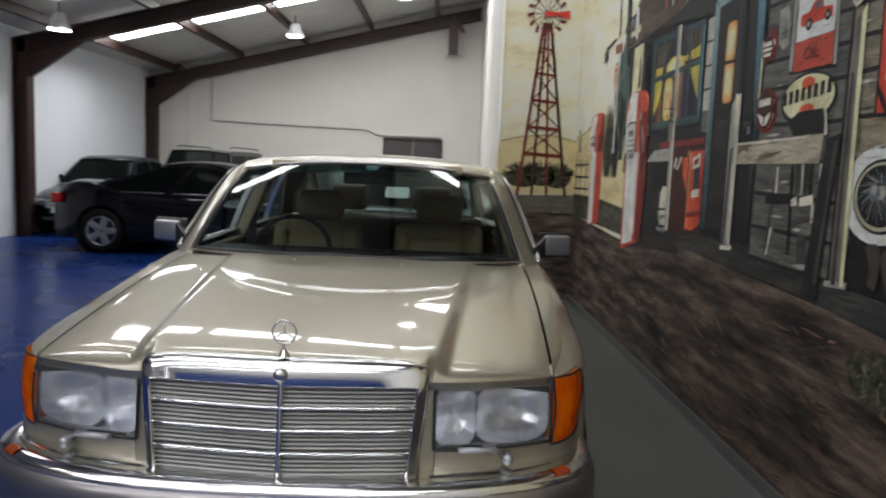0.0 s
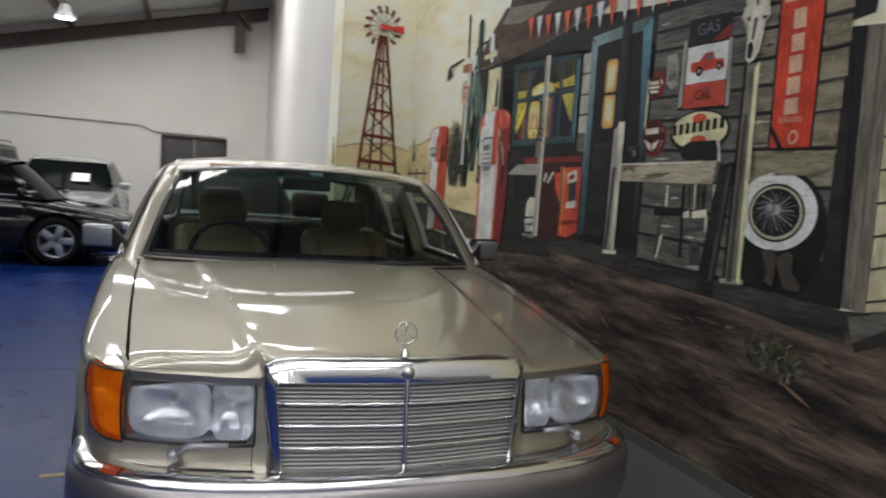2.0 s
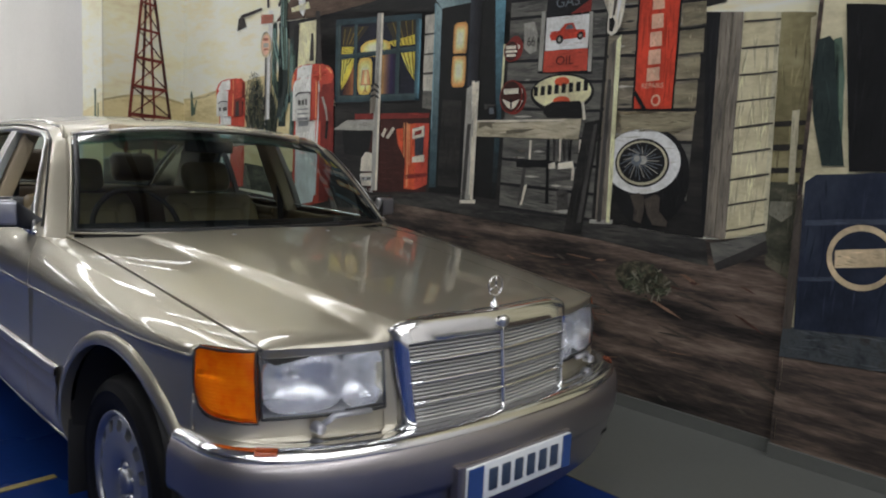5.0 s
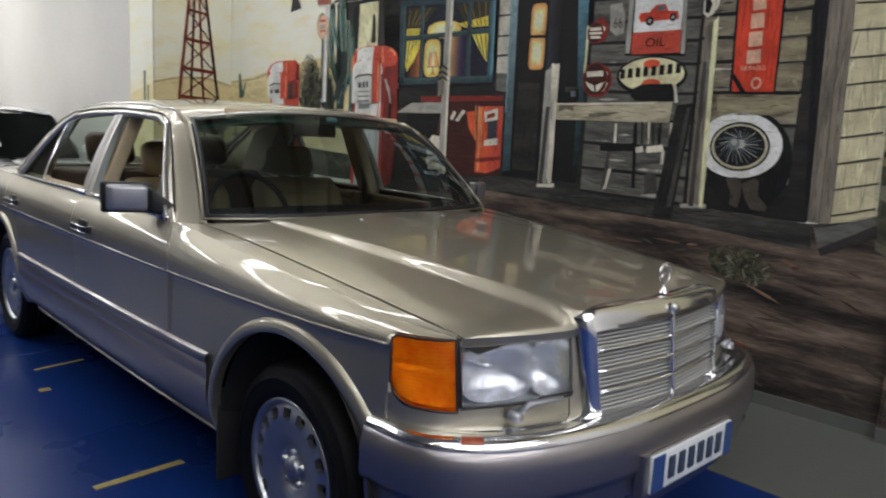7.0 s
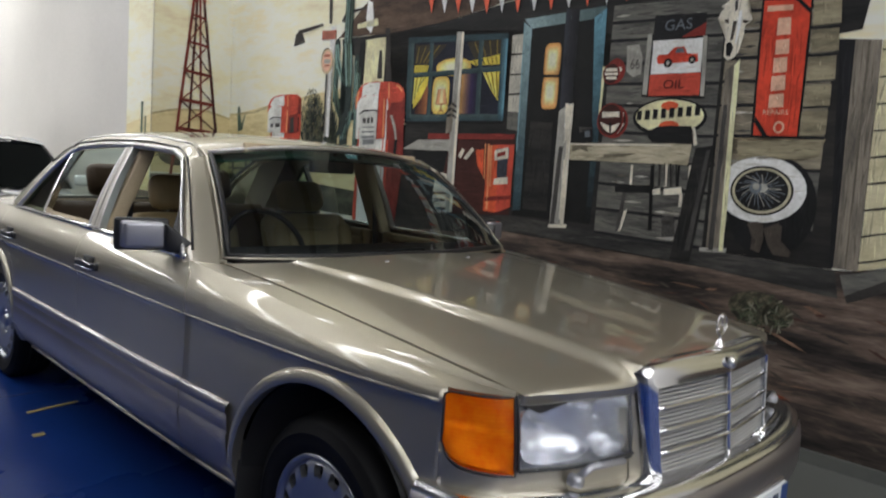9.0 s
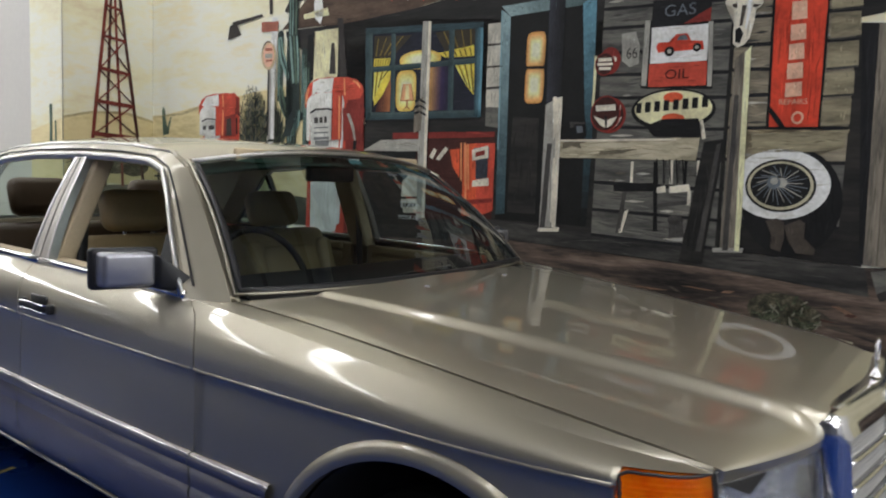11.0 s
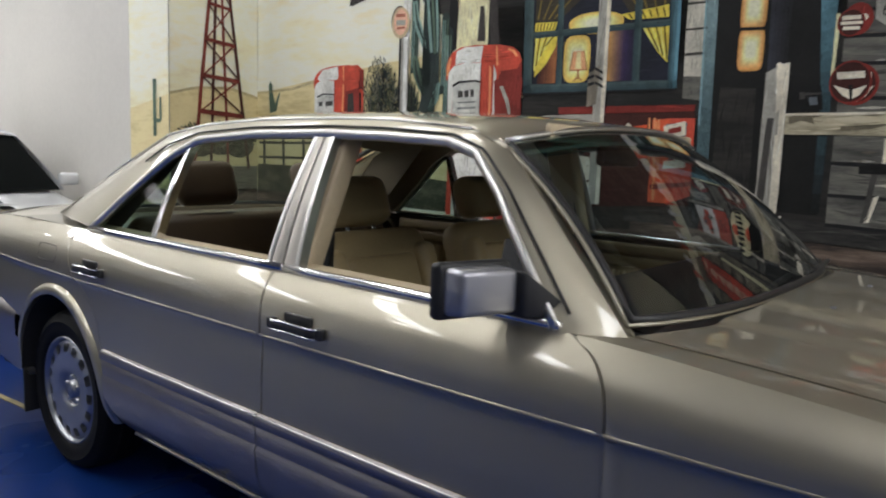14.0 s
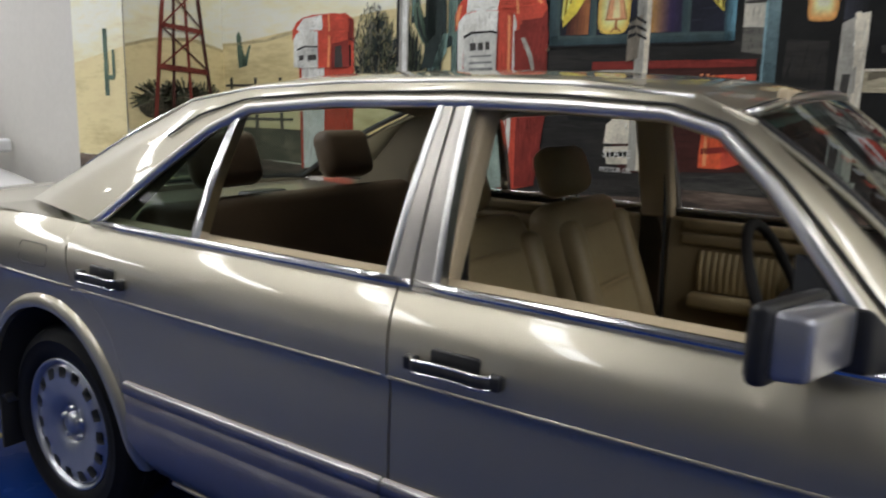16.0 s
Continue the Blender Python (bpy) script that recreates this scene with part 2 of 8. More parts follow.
def tube(bm, pts, r, n=8, closed=False, flat=None):
    """A rod of radius r along the points; flat: a second radius, across."""
    pts = [Vector(p) for p in pts]
    rings = []
    k = len(pts)
    up = None
    for i, p in enumerate(pts):
        a = pts[(i - 1) % k] if (closed or i) else p
        b = pts[(i + 1) % k] if (closed or i < k - 1) else p
        d = (b - a).normalized()
        if up is None:
            up = Vector((0, 0, 1)) if abs(d.z) < 0.9 else Vector((1, 0, 0))
        s = d.cross(up).normalized()
        up = s.cross(d).normalized()
        f = flat if flat else r
        rings.append([bm.verts.new(p + s * (f * math.cos(2 * math.pi * j / n)) + up * (r * math.sin(2 * math.pi * j / n))) for j in range(n)])
    m = k if closed else k - 1
    for i in range(m):
        for j in range(n):
            bm.faces.new((rings[i][j], rings[i][(j + 1) % n], rings[(i + 1) % k][(j + 1) % n], rings[(i + 1) % k][j]))
    if not closed:
        bm.faces.new(rings[0][::-1])
        bm.faces.new(rings[-1])


def lathe(bm, prof, n=32, axis='x', c=(0, 0, 0), sweep=360):
    """Turns the profile (radius, along) about an axis through c."""
    rings = []
    full = sweep == 360
    k = n if full else n + 1
    for i in range(k):
        a = radians(sweep) * i / n
        ca, sa = math.cos(a), math.sin(a)
        row = []
        for r, h in prof:
            p = {'x': (h, r * ca, r * sa), 'y': (r * ca, h, r * sa), 'z': (r * ca, r * sa, h)}[axis]
            row.append(bm.verts.new((p[0] + c[0], p[1] + c[1], p[2] + c[2])))
        rings.append(row)
    for i in range(n):
        a, b = rings[i], rings[(i + 1) % k]
        for j in range(len(prof) - 1):
            bm.faces.new((a[j], a[j + 1], b[j + 1], b[j]))
    bmesh.ops.remove_doubles(bm, verts=[v for r in rings for v in r], dist=1e-5)


def curve(xs, ys):
    """A smooth function through the points."""
    xs, ys = np.array(xs, float), np.array(ys, float)
    d = np.diff(ys) / np.diff(xs)
    m = np.concatenate(([d[0]], (d[1:] + d[:-1]) / 2, [d[-1]]))
    for i in range(len(d)):
        if d[i] == 0:
            m[i] = m[i + 1] = 0
    for i in range(1, len(d)):
        if d[i - 1] * d[i] <= 0:
            m[i] = 0

    def f(x):
        x = min(max(x, xs[0]), xs[-1])
        i = min(int(np.searchsorted(xs, x, side='right')) - 1, len(d) - 1)
        h = xs[i + 1] - xs[i]
        t = (x - xs[i]) / h
        return float((2 * t**3 - 3 * t * t + 1) * ys[i] + (t**3 - 2 * t * t + t) * h * m[i] + (3 * t * t - 2 * t**3) * ys[i + 1] + (t**3 - t * t) * h * m[i + 1])
    return f


def way(pts):
    """A smooth line through points in space, asked for by 0 to 1."""
    pts = [Vector(p) for p in pts]
    ln = [0.0]
    for a, b in zip(pts, pts[1:]):
        ln.append(ln[-1] + max((b - a).length, 1e-6))
    ln = [v / ln[-1] for v in ln]
    fs = [curve(ln, [p[i] for p in pts]) for i in range(len(pts[0]))]
    return lambda t: Vector([f(t) for f in fs])


# ---- the hall ----
WALL_X, WALL_SLOPE = 1.872, -0.019      # the mural wall is not quite square to the hall
END_Y, NIB_X = 5.41, 0.955
EAVES_X, EAVES_Z, PITCH = -6.65, 3.36, 0.243


def roof_z(x):
    return EAVES_Z + PITCH * (x - EAVES_X)


def prism(name, plan, z0, z1, material, label, category):
    bm = bmesh.new()
    lo, hi = [bm.verts.new((x, y, z0)) for x, y in plan], [bm.verts.new((x, y, z1)) for x, y in plan]
    bm.faces.new(lo[::-1])
    bm.faces.new(hi)
    for i in range(len(plan)):
        j = (i + 1) % len(plan)
        bm.faces.new((lo[i], lo[j], hi[j], hi[i]))
    return tagged(obj(name, bm, material, smooth=False), label, category, kind="structure")


floor = boxes("floor", [(-7.2, 3.0, -9.3, 15.4, -0.15, 0.0)], M_FLOOR)
tagged(floor, "glossy blue painted concrete workshop floor with scuffs", "floor", kind="structure")
strip = boxes("floor_strip", [(0.88, 2.02, -9.0, 5.6, 0.0, 0.004)], M_GREY)
tagged(strip, "dull grey painted strip of floor beside the mural", "floor", kind="structure")
bm = bmesh.new()
for x, y, w, d, a in ((-0.95, 0.86, 0.34, 0.035, 4), (-0.72, 4.05, 0.03, 0.42, 5), (-0.80, 2.36, 0.26, 0.025, 12), (-0.97, 2.0, 0.05, 0.04, 0)):
    box(bm, -w / 2, w / 2, -d / 2, d / 2, 0.0, 0.003, m=pose(x, y, 0, 0, 0, a))
tagged(obj("floor_marking", bm, M_SCUFF, smooth=False), "worn faded yellow bay lines on the blue floor", "floor marking", kind="structure")
bm = bmesh.new()
box(bm, -6.6, 0.86, 2.64, 2.65, 0.0, 0.002)
box(bm, -6.6, 0.86, 8.2, 8.21, 0.0, 0.002)
box(bm, -2.62, -2.61, -9, 15, 0.0, 0.002)
tagged(obj("floor_joint", bm, mat("floor_joint_dark", (0.008, 0.02, 0.10), 0.6), smooth=False), "thin dark saw-cut joints in the floor", "floor joint", kind="structure")


def wx(y):
    return WALL_X + WALL_SLOPE * y


prism("wall_mural", [(wx(-9), -9.0), (wx(-9) + 0.2, -9.0), (wx(5.6) + 0.2, 5.6), (wx(5.6), 5.6)], 0, 5.7, M_WALL, "long plastered wall that carries the mural", "wall")
prism("wall_return", [(NIB_X, END_Y), (wx(END_Y) - 0.003, END_Y), (wx(END_Y) - 0.003, 15.0), (NIB_X + 0.18, 15.0)], 0, 5.6, M_WALL, "white painted return wall that runs to the rear", "wall")
bm = bmesh.new()
for x0, x1, z0, z1 in ((-6.85, -1.09, 0, 5.6), (0.25, 1.4, 0, 5.6), (-1.09, 0.25, 2.0, 5.6)):
    box(bm, x0, x1, 15.0, 15.2, z0, z1)
tagged(obj("wall_back", bm, M_WALL, smooth=False), "tall white painted concrete rear wall", "wall", kind="structure")
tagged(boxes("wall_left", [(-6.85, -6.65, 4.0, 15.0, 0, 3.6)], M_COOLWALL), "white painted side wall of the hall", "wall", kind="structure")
# unseen stretch of wall, kept dark so less light reaches the car's flank
tagged(boxes("wall_left_front", [(-6.85, -6.65, -9.2, 4.0, 0, 3.6)], M_SIDEWALL), "unseen side wall towards the front, darkened to cut side light", "wall", kind="structure")
# unseen end wall, greyed to hold down what the bumper reflects
tagged(boxes("wall_front", [(-6.65, 2.1, -9.2, -9.0, 0, 5.6)], M_DARKWALL), "unseen front wall of the hall, greyed to dim the car's reflections", "wall", kind="structure")
door = thing("door_1", "closed dark brown double door in the rear wall", "door", kind="structure")
for x0, x1 in ((-1.08, -0.425), (-0.415, 0.24)):
    leaf = boxes("door_leaf", [(x0, x1, 15.03, 15.08, 0.01, 1.99)], M_DARKDOOR, door, bevel=0.004)
boxes("door_handle", [(-0.50, -0.46, 14.99, 15.03, 0.98, 1.10)], M_BRUSHED, door, "steel pull handle", bevel=0.004)
boxes("door_frame", [(-1.12, -1.08, 14.97, 15.06, 0, 2.03), (0.24, 0.28, 14.97, 15.06, 0, 2.03), (-1.12, 0.28, 14.97, 15.06, 1.99, 2.03)], M_STEEL, door)

# roof: sheet, skylights, purlins, rafters and columns


def on_roof(x, y, d=0.0):
    return (x, y, roof_z(x) - d)


bm = bmesh.new()
grid(bm, lambda u, v: on_roof(-6.85 + 8.95 * u, -9.2 + 24.4 * v, 0.012 * (round(v * 122) % 2)), 2, 122, weld=0)
lip(bm, (0, 0, 0.05))
tagged(obj("ceiling", bm, M_ROOF, smooth=False), "ribbed grey steel roof sheeting seen from below", "ceiling", kind="structure")
light_group = "translucent roof sheets"
# narrow strip near y -0.8 is added unseen: lights the pillar, glints in the windscreen
for y0, y1, first, last in ((-8.3, -7.5, 0, 5), (-5.3, -4.6, 0, 5), (-2.5, -2.15, 1, 5), (-0.86, -0.70, 2, 4), (2.85, 3.15, 1, 5), (4.5, 4.8, 1, 5), (6.6, 6.95, 1, 5), (10.3, 11.7, 0, 5)):
    sk = thing("skylight", "bright translucent skylight sheet between the purlins", "skylight", light_group, "structure")
    for k in range(first, last):
        xa, xb = -5.92 + 1.5 * k + 0.05, -4.47 + 1.5 * k - 0.05
        bm = bmesh.new()
        grid(bm, lambda u, v: on_roof(xa + (xb - xa) * u, y0 + (y1 - y0) * v, 0.03), 1, 1)
        part("skylight_sheet", bm, M_SKYLIGHT, sk, smooth=False)
for k in range(6):
    x = -5.95 + 1.5 * k
    bm = bmesh.new()
    z = roof_z(x)
    box(bm, x - 0.03, x + 0.03, -9.0, 15.0, z - 0.18, z - 0.035)
    box(bm, x - 0.03, x + 0.07, -9.0, 15.0, z - 0.19, z - 0.18)
    tagged(obj("purlin", bm, M_STEEL, smooth=False), "dark red-brown steel purlin under the roof", "roof beam", "roof purlins", "structure")
for y in (-7.0, -1.5, 4.0, 9.6, 14.86):
    bm = bmesh.new()
    for dz0, dz1, w in ((0.19, 0.205, 0.09), (0.205, 0.44, 0.012), (0.44, 0.455, 0.09)):
        vs = box(bm, -6.6, 1.05 if y > 5 else 1.7, y - w, y + w, 0, dz1 - dz0)
        for v in vs:
            v.co.z += roof_z(v.co.x) - dz1
    # haunch at the eaves
    q = [bm.verts.new(p) for p in ((-6.6, y - 0.05, roof_z(-6.6) - 0.45), (-5.5, y - 0.05, roof_z(-5.5) - 0.455), (-6.6, y - 0.05, roof_z(-6.6) - 0.95),
                                   (-6.6, y + 0.05, roof_z(-6.6) - 0.45), (-5.5, y + 0.05, roof_z(-5.5) - 0.455), (-6.6, y + 0.05, roof_z(-6.6) - 0.95))]
    for f in ((0, 1, 2), (3, 5, 4), (0, 3, 4, 1), (1, 4, 5, 2), (2, 5, 3, 0)):
        bm.faces.new([q[i] for i in f])
    tagged(obj("rafter", bm, M_STEEL, smooth=False), "dark red-brown steel portal rafter", "roof beam", "roof rafters", "structure")
    bm = bmesh.new()
    for a, b, w in ((-6.64, -6.62, 0.1), (-6.62, -6.42, 0.012), (-6.42, -6.40, 0.1)):
        box(bm, a, b, y - w, y + w, 0, roof_z(-6.6) - 0.2)
    tagged(obj("column", bm, M_STEEL, smooth=False), "dark red-brown steel wall column", "column", "steel columns", "structure")
bm = bmesh.new()
box(bm, 0.33, 0.55, 14.55, 14.75, 3.95, roof_z(0.4) - 0.45)
box(bm, 0.40, 0.46, 14.3, 14.6, -0.12, 0.30, m=pose(0.25, 0, 4.25, 0, -38, 0))
tagged(obj("roof_bracket", bm, M_STEEL, smooth=False), "brown steel bracket hanging under the rear rafter", "bracket", kind="structure")
bm = bmesh.new()
tube(bm, [(-5.9, 14.96, 3.52), (-5.17, 14.96, 3.50), (-5.17, 14.96, 2.27), (-4.2, 14.96, 2.24), (-1.5, 14.96, 2.2), (-1.3, 14.96, 2.08), (0.24, 14.96, 2.06)], 0.022, 6)
tagged(obj("conduit", bm, M_CONDUIT), "thin grey cable conduit along the rear wall", "conduit", kind="structure")
bm = bmesh.new()
tube(bm, [(-5.95, 14.9, 3.55), (-5.8, 14.8, 3.45), (-5.7, 14.85, 3.30)], 0.03, 6)
tagged(obj("cable", bm, M_BLACK), "loose black cable under the eaves", "cable", kind="structure")
bm = bmesh.new()
for x in (-6.1, -5.75):
    box(bm, x - 0.02, x + 0.02, 14.97, 15.0, 0.0, 3.4)
tagged(obj("trim", bm, M_WALL, smooth=False), "white vertical pipes painted with the rear wall", "trim", kind="structure")


def floodlight(x, y, z):
    t = thing("floodlight", "white metal high-bay floodlight hanging from the roof", "lamp", "roof floodlights", at=pose(x, y, z))
    bm = bmesh.new()
    lathe(bm, [(0.05, 0.24), (0.09, 0.22), (0.12, 0.10), (0.19, 0.0), (0.19, -0.02)], 4, 'z')
    part("housing", bm, M_PLATE, t, smooth=False)
    bm = bmesh.new()
    box(bm, -0.12, 0.12, -0.12, 0.12, -0.018, -0.004)
    part("lamp_glass", bm, M_TUBE, t, "glowing lamp glass", smooth=False)
    bm = bmesh.new()
    h = roof_z(x) - z - 0.03
    tube(bm, [(0, 0, 0.22), (0, 0, h)], 0.012, 6)
    part("hanger", bm, M_BLACK, t)


for x, y in ((-2.75, 12.6), (-5.5, 8.8), (-0.5, 11.3), (0.1, 8.1), (-3.7, 4.6), (-3.7, -1.0)):
    floodlight(x, y, roof_z(x) - 0.42)

# ---- the mural ----


DAUB = 1.32     # the mural's paint is a little paler than it shows in this light


def blend_mat(name, cols, size, stretch=(1, 1, 1), rough=0.6, bump=0.15):
    """Brushed paint that wanders between several colours."""
    m = bpy.data.materials.new(name)
    m.use_nodes = True
    t = m.node_tree
    b = t.nodes["Principled BSDF"]
    b.inputs["Roughness"].default_value = rough
    b.inputs["Specular IOR Level"].default_value = 0.25
    co, mp, n, n2 = t.nodes.new("ShaderNodeTexCoord"), t.nodes.new("ShaderNodeMapping"), t.nodes.new("ShaderNodeTexNoise"), t.nodes.new("ShaderNodeTexNoise")
    mp.inputs["Scale"].default_value = stretch
    n.inputs["Scale"].default_value, n.inputs["Detail"].default_value, n.inputs["Roughness"].default_value = size, 7, 0.62
    n2.inputs["Scale"].default_value, n2.inputs["Detail"].default_value = size * 9, 4
    t.links.new(co.outputs["Object"], mp.inputs[0])
    t.links.new(mp.outputs[0], n.inputs["Vector"])
    t.links.new(mp.outputs[0], n2.inputs["Vector"])
    ad = t.nodes.new("ShaderNodeMath")
    ad.operation = 'MULTIPLY_ADD'
    ad.inputs[1].default_value = 0.22
    t.links.new(n2.outputs["Fac"], ad.inputs[0])
    t.links.new(n.outputs["Fac"], ad.inputs[2])
    r = t.nodes.new("ShaderNodeValToRGB")
    el = r.color_ramp.elements
    el[0].position, el[1].position = 0.44, 0.80
    cols = [tuple(min(0.85, v * DAUB) for v in c) for c in cols]
    el[0].color, el[1].color = (*cols[0], 1), (*cols[-1], 1)
    for i, c in enumerate(cols[1:-1]):
        e = el.new(0.44 + 0.36 * (i + 1) / (len(cols) - 1))
        e.color = (*c, 1)
    t.links.new(ad.outputs[0], r.inputs[0])
    t.links.new(r.outputs[0], b.inputs["Base Color"])
    bp = t.nodes.new("ShaderNodeBump")
    bp.inputs["Strength"].default_value, bp.inputs["Distance"].default_value = bump, 0.003
    t.links.new(n2.outputs["Fac"], bp.inputs["Height"])
    t.links.new(bp.outputs[0], b.inputs["Normal"])
    MATS[name] = m
    return m


blend_mat("sky_cream", [srgb(198, 186, 156), srgb(217, 205, 175), srgb(229, 220, 198), srgb(214, 201, 168)], 1.3, (1, 0.6, 2.4), 0.5, 0.05)
blend_mat("earth", [srgb(28, 26, 25), srgb(56, 49, 45), srgb(88, 75, 66), srgb(116, 102, 91)], 2.8, (1, 0.55, 4.2))
blend_mat("sand", [srgb(180, 165, 120), srgb(205, 192, 148), srgb(196, 180, 136)], 2, (1, 0.6, 2.5))
blend_mat("hutdark", [srgb(22, 22, 22), srgb(34, 33, 32), srgb(48, 46, 43)], 2.5, (1, 0.6, 4))
blend_mat("roofbrown", [srgb(46, 36, 30), srgb(72, 56, 46), srgb(92, 76, 62)], 3, (1, 1, 3))
blend_mat("olive", [srgb(92, 86, 60), srgb(122, 114, 82), srgb(150, 142, 108)], 2, (1, 1, 2))
blend_mat("yardgrass", [srgb(40, 42, 34), srgb(66, 66, 54), srgb(98, 94, 78)], 5, (1, 1, 2))
blend_mat("rubble", [srgb(34, 38, 42), srgb(62, 66, 68), srgb(48, 46, 44)], 9)
blend_mat("greywood", [srgb(78, 74, 68), srgb(112, 105, 94), srgb(134, 126, 112)], 6, (1, 4, 0.6))
blend_mat("greyboard", [srgb(58, 58, 56), srgb(88, 87, 82), srgb(108, 106, 98)], 3.5, (1, 0.8, 5))
blend_mat("tanboard", [srgb(84, 80, 70), srgb(122, 114, 98), srgb(146, 138, 118)], 3.5, (1, 0.8, 5))
blend_mat("boardtan", [srgb(92, 86, 70), srgb(128, 120, 98), srgb(152, 144, 118)], 4, (1, 0.8, 5))
blend_mat("boardcream", [srgb(160, 152, 122), srgb(186, 178, 146), srgb(200, 192, 162)], 4, (1, 1, 2))
blend_mat("benchtop", [srgb(120, 114, 96), srgb(160, 152, 130), srgb(180, 172, 150)], 5, (1, 1, 4))
blend_mat("porchwood", [srgb(30, 30, 30), srgb(52, 51, 49), srgb(74, 72, 68)], 3, (1, 0.7, 4))
blend_mat("agave", [srgb(24, 28, 22), srgb(44, 50, 38), srgb(86, 92, 72), srgb(30, 36, 28)], 16)
blend_mat("bushdark", [srgb(30, 30, 24), srgb(62, 60, 48), srgb(104, 98, 80)], 26)
blend_mat("barrelnavy", [srgb(18, 22, 32), srgb(30, 36, 50), srgb(44, 50, 62)], 4, (1, 1, 0.6))
PAINTS = dict(
    roofgrey=(118, 108, 98), teal=(66, 82, 82), tealdark=(40, 58, 64), tealblue=(96, 140, 156), porchlight=(168, 162, 144), porchdark=(44, 42, 40),
    shadow=(26, 26, 28), litboard=(146, 134, 108), woodline=(92, 86, 76), glassnavy=(26, 28, 40), purple=(44, 34, 66), glow=(226, 170, 86),
    glowlight=(250, 232, 178), lampshade=(214, 150, 110), lampfoot=(150, 96, 60), curtain=(216, 184, 74), curtainline=(74, 62, 30), paleboard=(168, 164, 152),
    boardgap=(62, 60, 56), doorblack=(20, 20, 20), creamline=(204, 200, 160), slate=(48, 50, 58), maroon=(58, 28, 24), reddark=(116, 42, 36),
    orange=(190, 80, 50), red=(174, 68, 52), bluegrey=(92, 98, 104), ivory=(196, 190, 174), orangelight=(232, 132, 90), greylight=(146, 144, 136),
    black=(18, 18, 19), greydark=(62, 60, 58), benchdark=(96, 90, 76), white=(214, 212, 202), truckred=(184, 62, 44), cream=(206, 196, 158),
    signred=(186, 62, 42), paleletter=(206, 160, 136), tyreblack=(22, 22, 23), bootgrey=(64, 58, 52), creamshade=(170, 164, 138), grassgrey=(112, 110, 96),
    rail=(40, 38, 34), cactusdark=(36, 46, 44), cactusgreen=(78, 96, 82), cactusteal=(112, 138, 130), barrelstripe=(56, 62, 74), beigesign=(176, 158, 128),
    stonestrip=(122, 120, 114), signbrick=(150, 92, 76), metaldark=(52, 48, 46), duneline=(168, 156, 120), pumpwhite=(206, 204, 194),
    dialwhite=(178, 178, 172), dialgrey=(104, 106, 106), windred=(108, 50, 42), winddark=(66, 40, 35), vanered=(188, 62, 56), flagred=(214, 92, 66),
    flagwhite=(222, 222, 216), maroonearth=(70, 48, 40), duskearth=(110, 86, 70), duskgrey=(104, 100, 88), bordergrey=(60, 58, 52))


def paint(name):
    return MATS[name] if name in MATS else mat(name, tuple(min(0.85, v * DAUB) for v in srgb(*PAINTS[name])), 0.6, 0, 0.34, 7, 55, 0.15, spec=0.25)


LAYER = 0.0012
PIER_Y = -0.83
CANVAS = {}


def P(group, layer, colour, *c, face="wall"):
    CANVAS.setdefault((face, group), []).append((layer, colour, [(c[i], c[i + 1]) for i in range(0, len(c), 2)]))


def E(group, layer, colour, cx, cz, rx, rz, face="wall", n=32):
    pts = [(cx + rx * math.cos(2 * math.pi * i / n), cz + rz * math.sin(2 * math.pi * i / n)) for i in range(n)]
    CANVAS.setdefault((face, group), []).append((layer, colour, pts))


def stroke(group, layer, colour, a, b, w, face="wall"):
    d = Vector((b[0] - a[0], b[1] - a[1])).normalized() * (w / 2)
    P(group, layer, colour, a[0] - d.y, a[1] + d.x, b[0] - d.y, b[1] + d.x, b[0] + d.y, b[1] - d.x, a[0] + d.y, a[1] - d.x, face=face)


def tone(a, b, k):
    """A mixed colour between two of the mural's paints."""
    name = "%s_to_%s_%02d" % (a, b, round(k * 20))
    PAINTS.setdefault(name, tuple(p + (q - p) * k for p, q in zip(PAINTS[a], PAINTS[b])))
    return name


def bands(group, layer, a, b, quad, n=8):
    """A quad painted in n strips that run from colour a at its first edge to b at its last."""
    (p0, p1, p2, p3) = [Vector(p) for p in quad]
    for i in range(n):
        u, v = i / n, (i + 1) / n
        c = [p0.lerp(p3, u), p1.lerp(p2, u), p1.lerp(p2, v), p0.lerp(p3, v)]
        P(group, layer, tone(a, b, (i + 0.5) / n), *[w for q in c for w in q])


def halo(group, layer, a, b, cx, cz, rx, rz, n=7, e=3.0):
    """Soft painted light: rounded shapes inside one another, from colour a to b."""
    for i in range(n):
        k = 1 - 0.62 * i / (n - 1)
        pts = []
        for j in range(28):
            t = 2 * math.pi * j / 28
            c, d = math.cos(t), math.sin(t)
            pts += [cx + rx * k * math.copysign(abs(c) ** (2 / e), c), cz + rz * k * math.copysign(abs(d) ** (2 / e), d)]
        P(group, layer + 0.12 * i, tone(a, b, i / (n - 1)), *pts)


def place(face, s, h, layer):
    if face == "wall":
        return (wx(s) - 0.003 - LAYER * layer, s, h)
    if face == "pier":
        return (wx(s) - 0.053 - LAYER * layer, min(s - 0.02, PIER_Y - 0.002), h)
    if face == "end":
        return (s, END_Y - 0.003 - LAYER * layer, h)
    return (NIB_X - 0.003 - LAYER * layer + 0.0188 * (s - END_Y), s, h)


mural = thing("mural", "hand-painted wall mural of a desert fuel station at dusk", "mural", kind="structure")
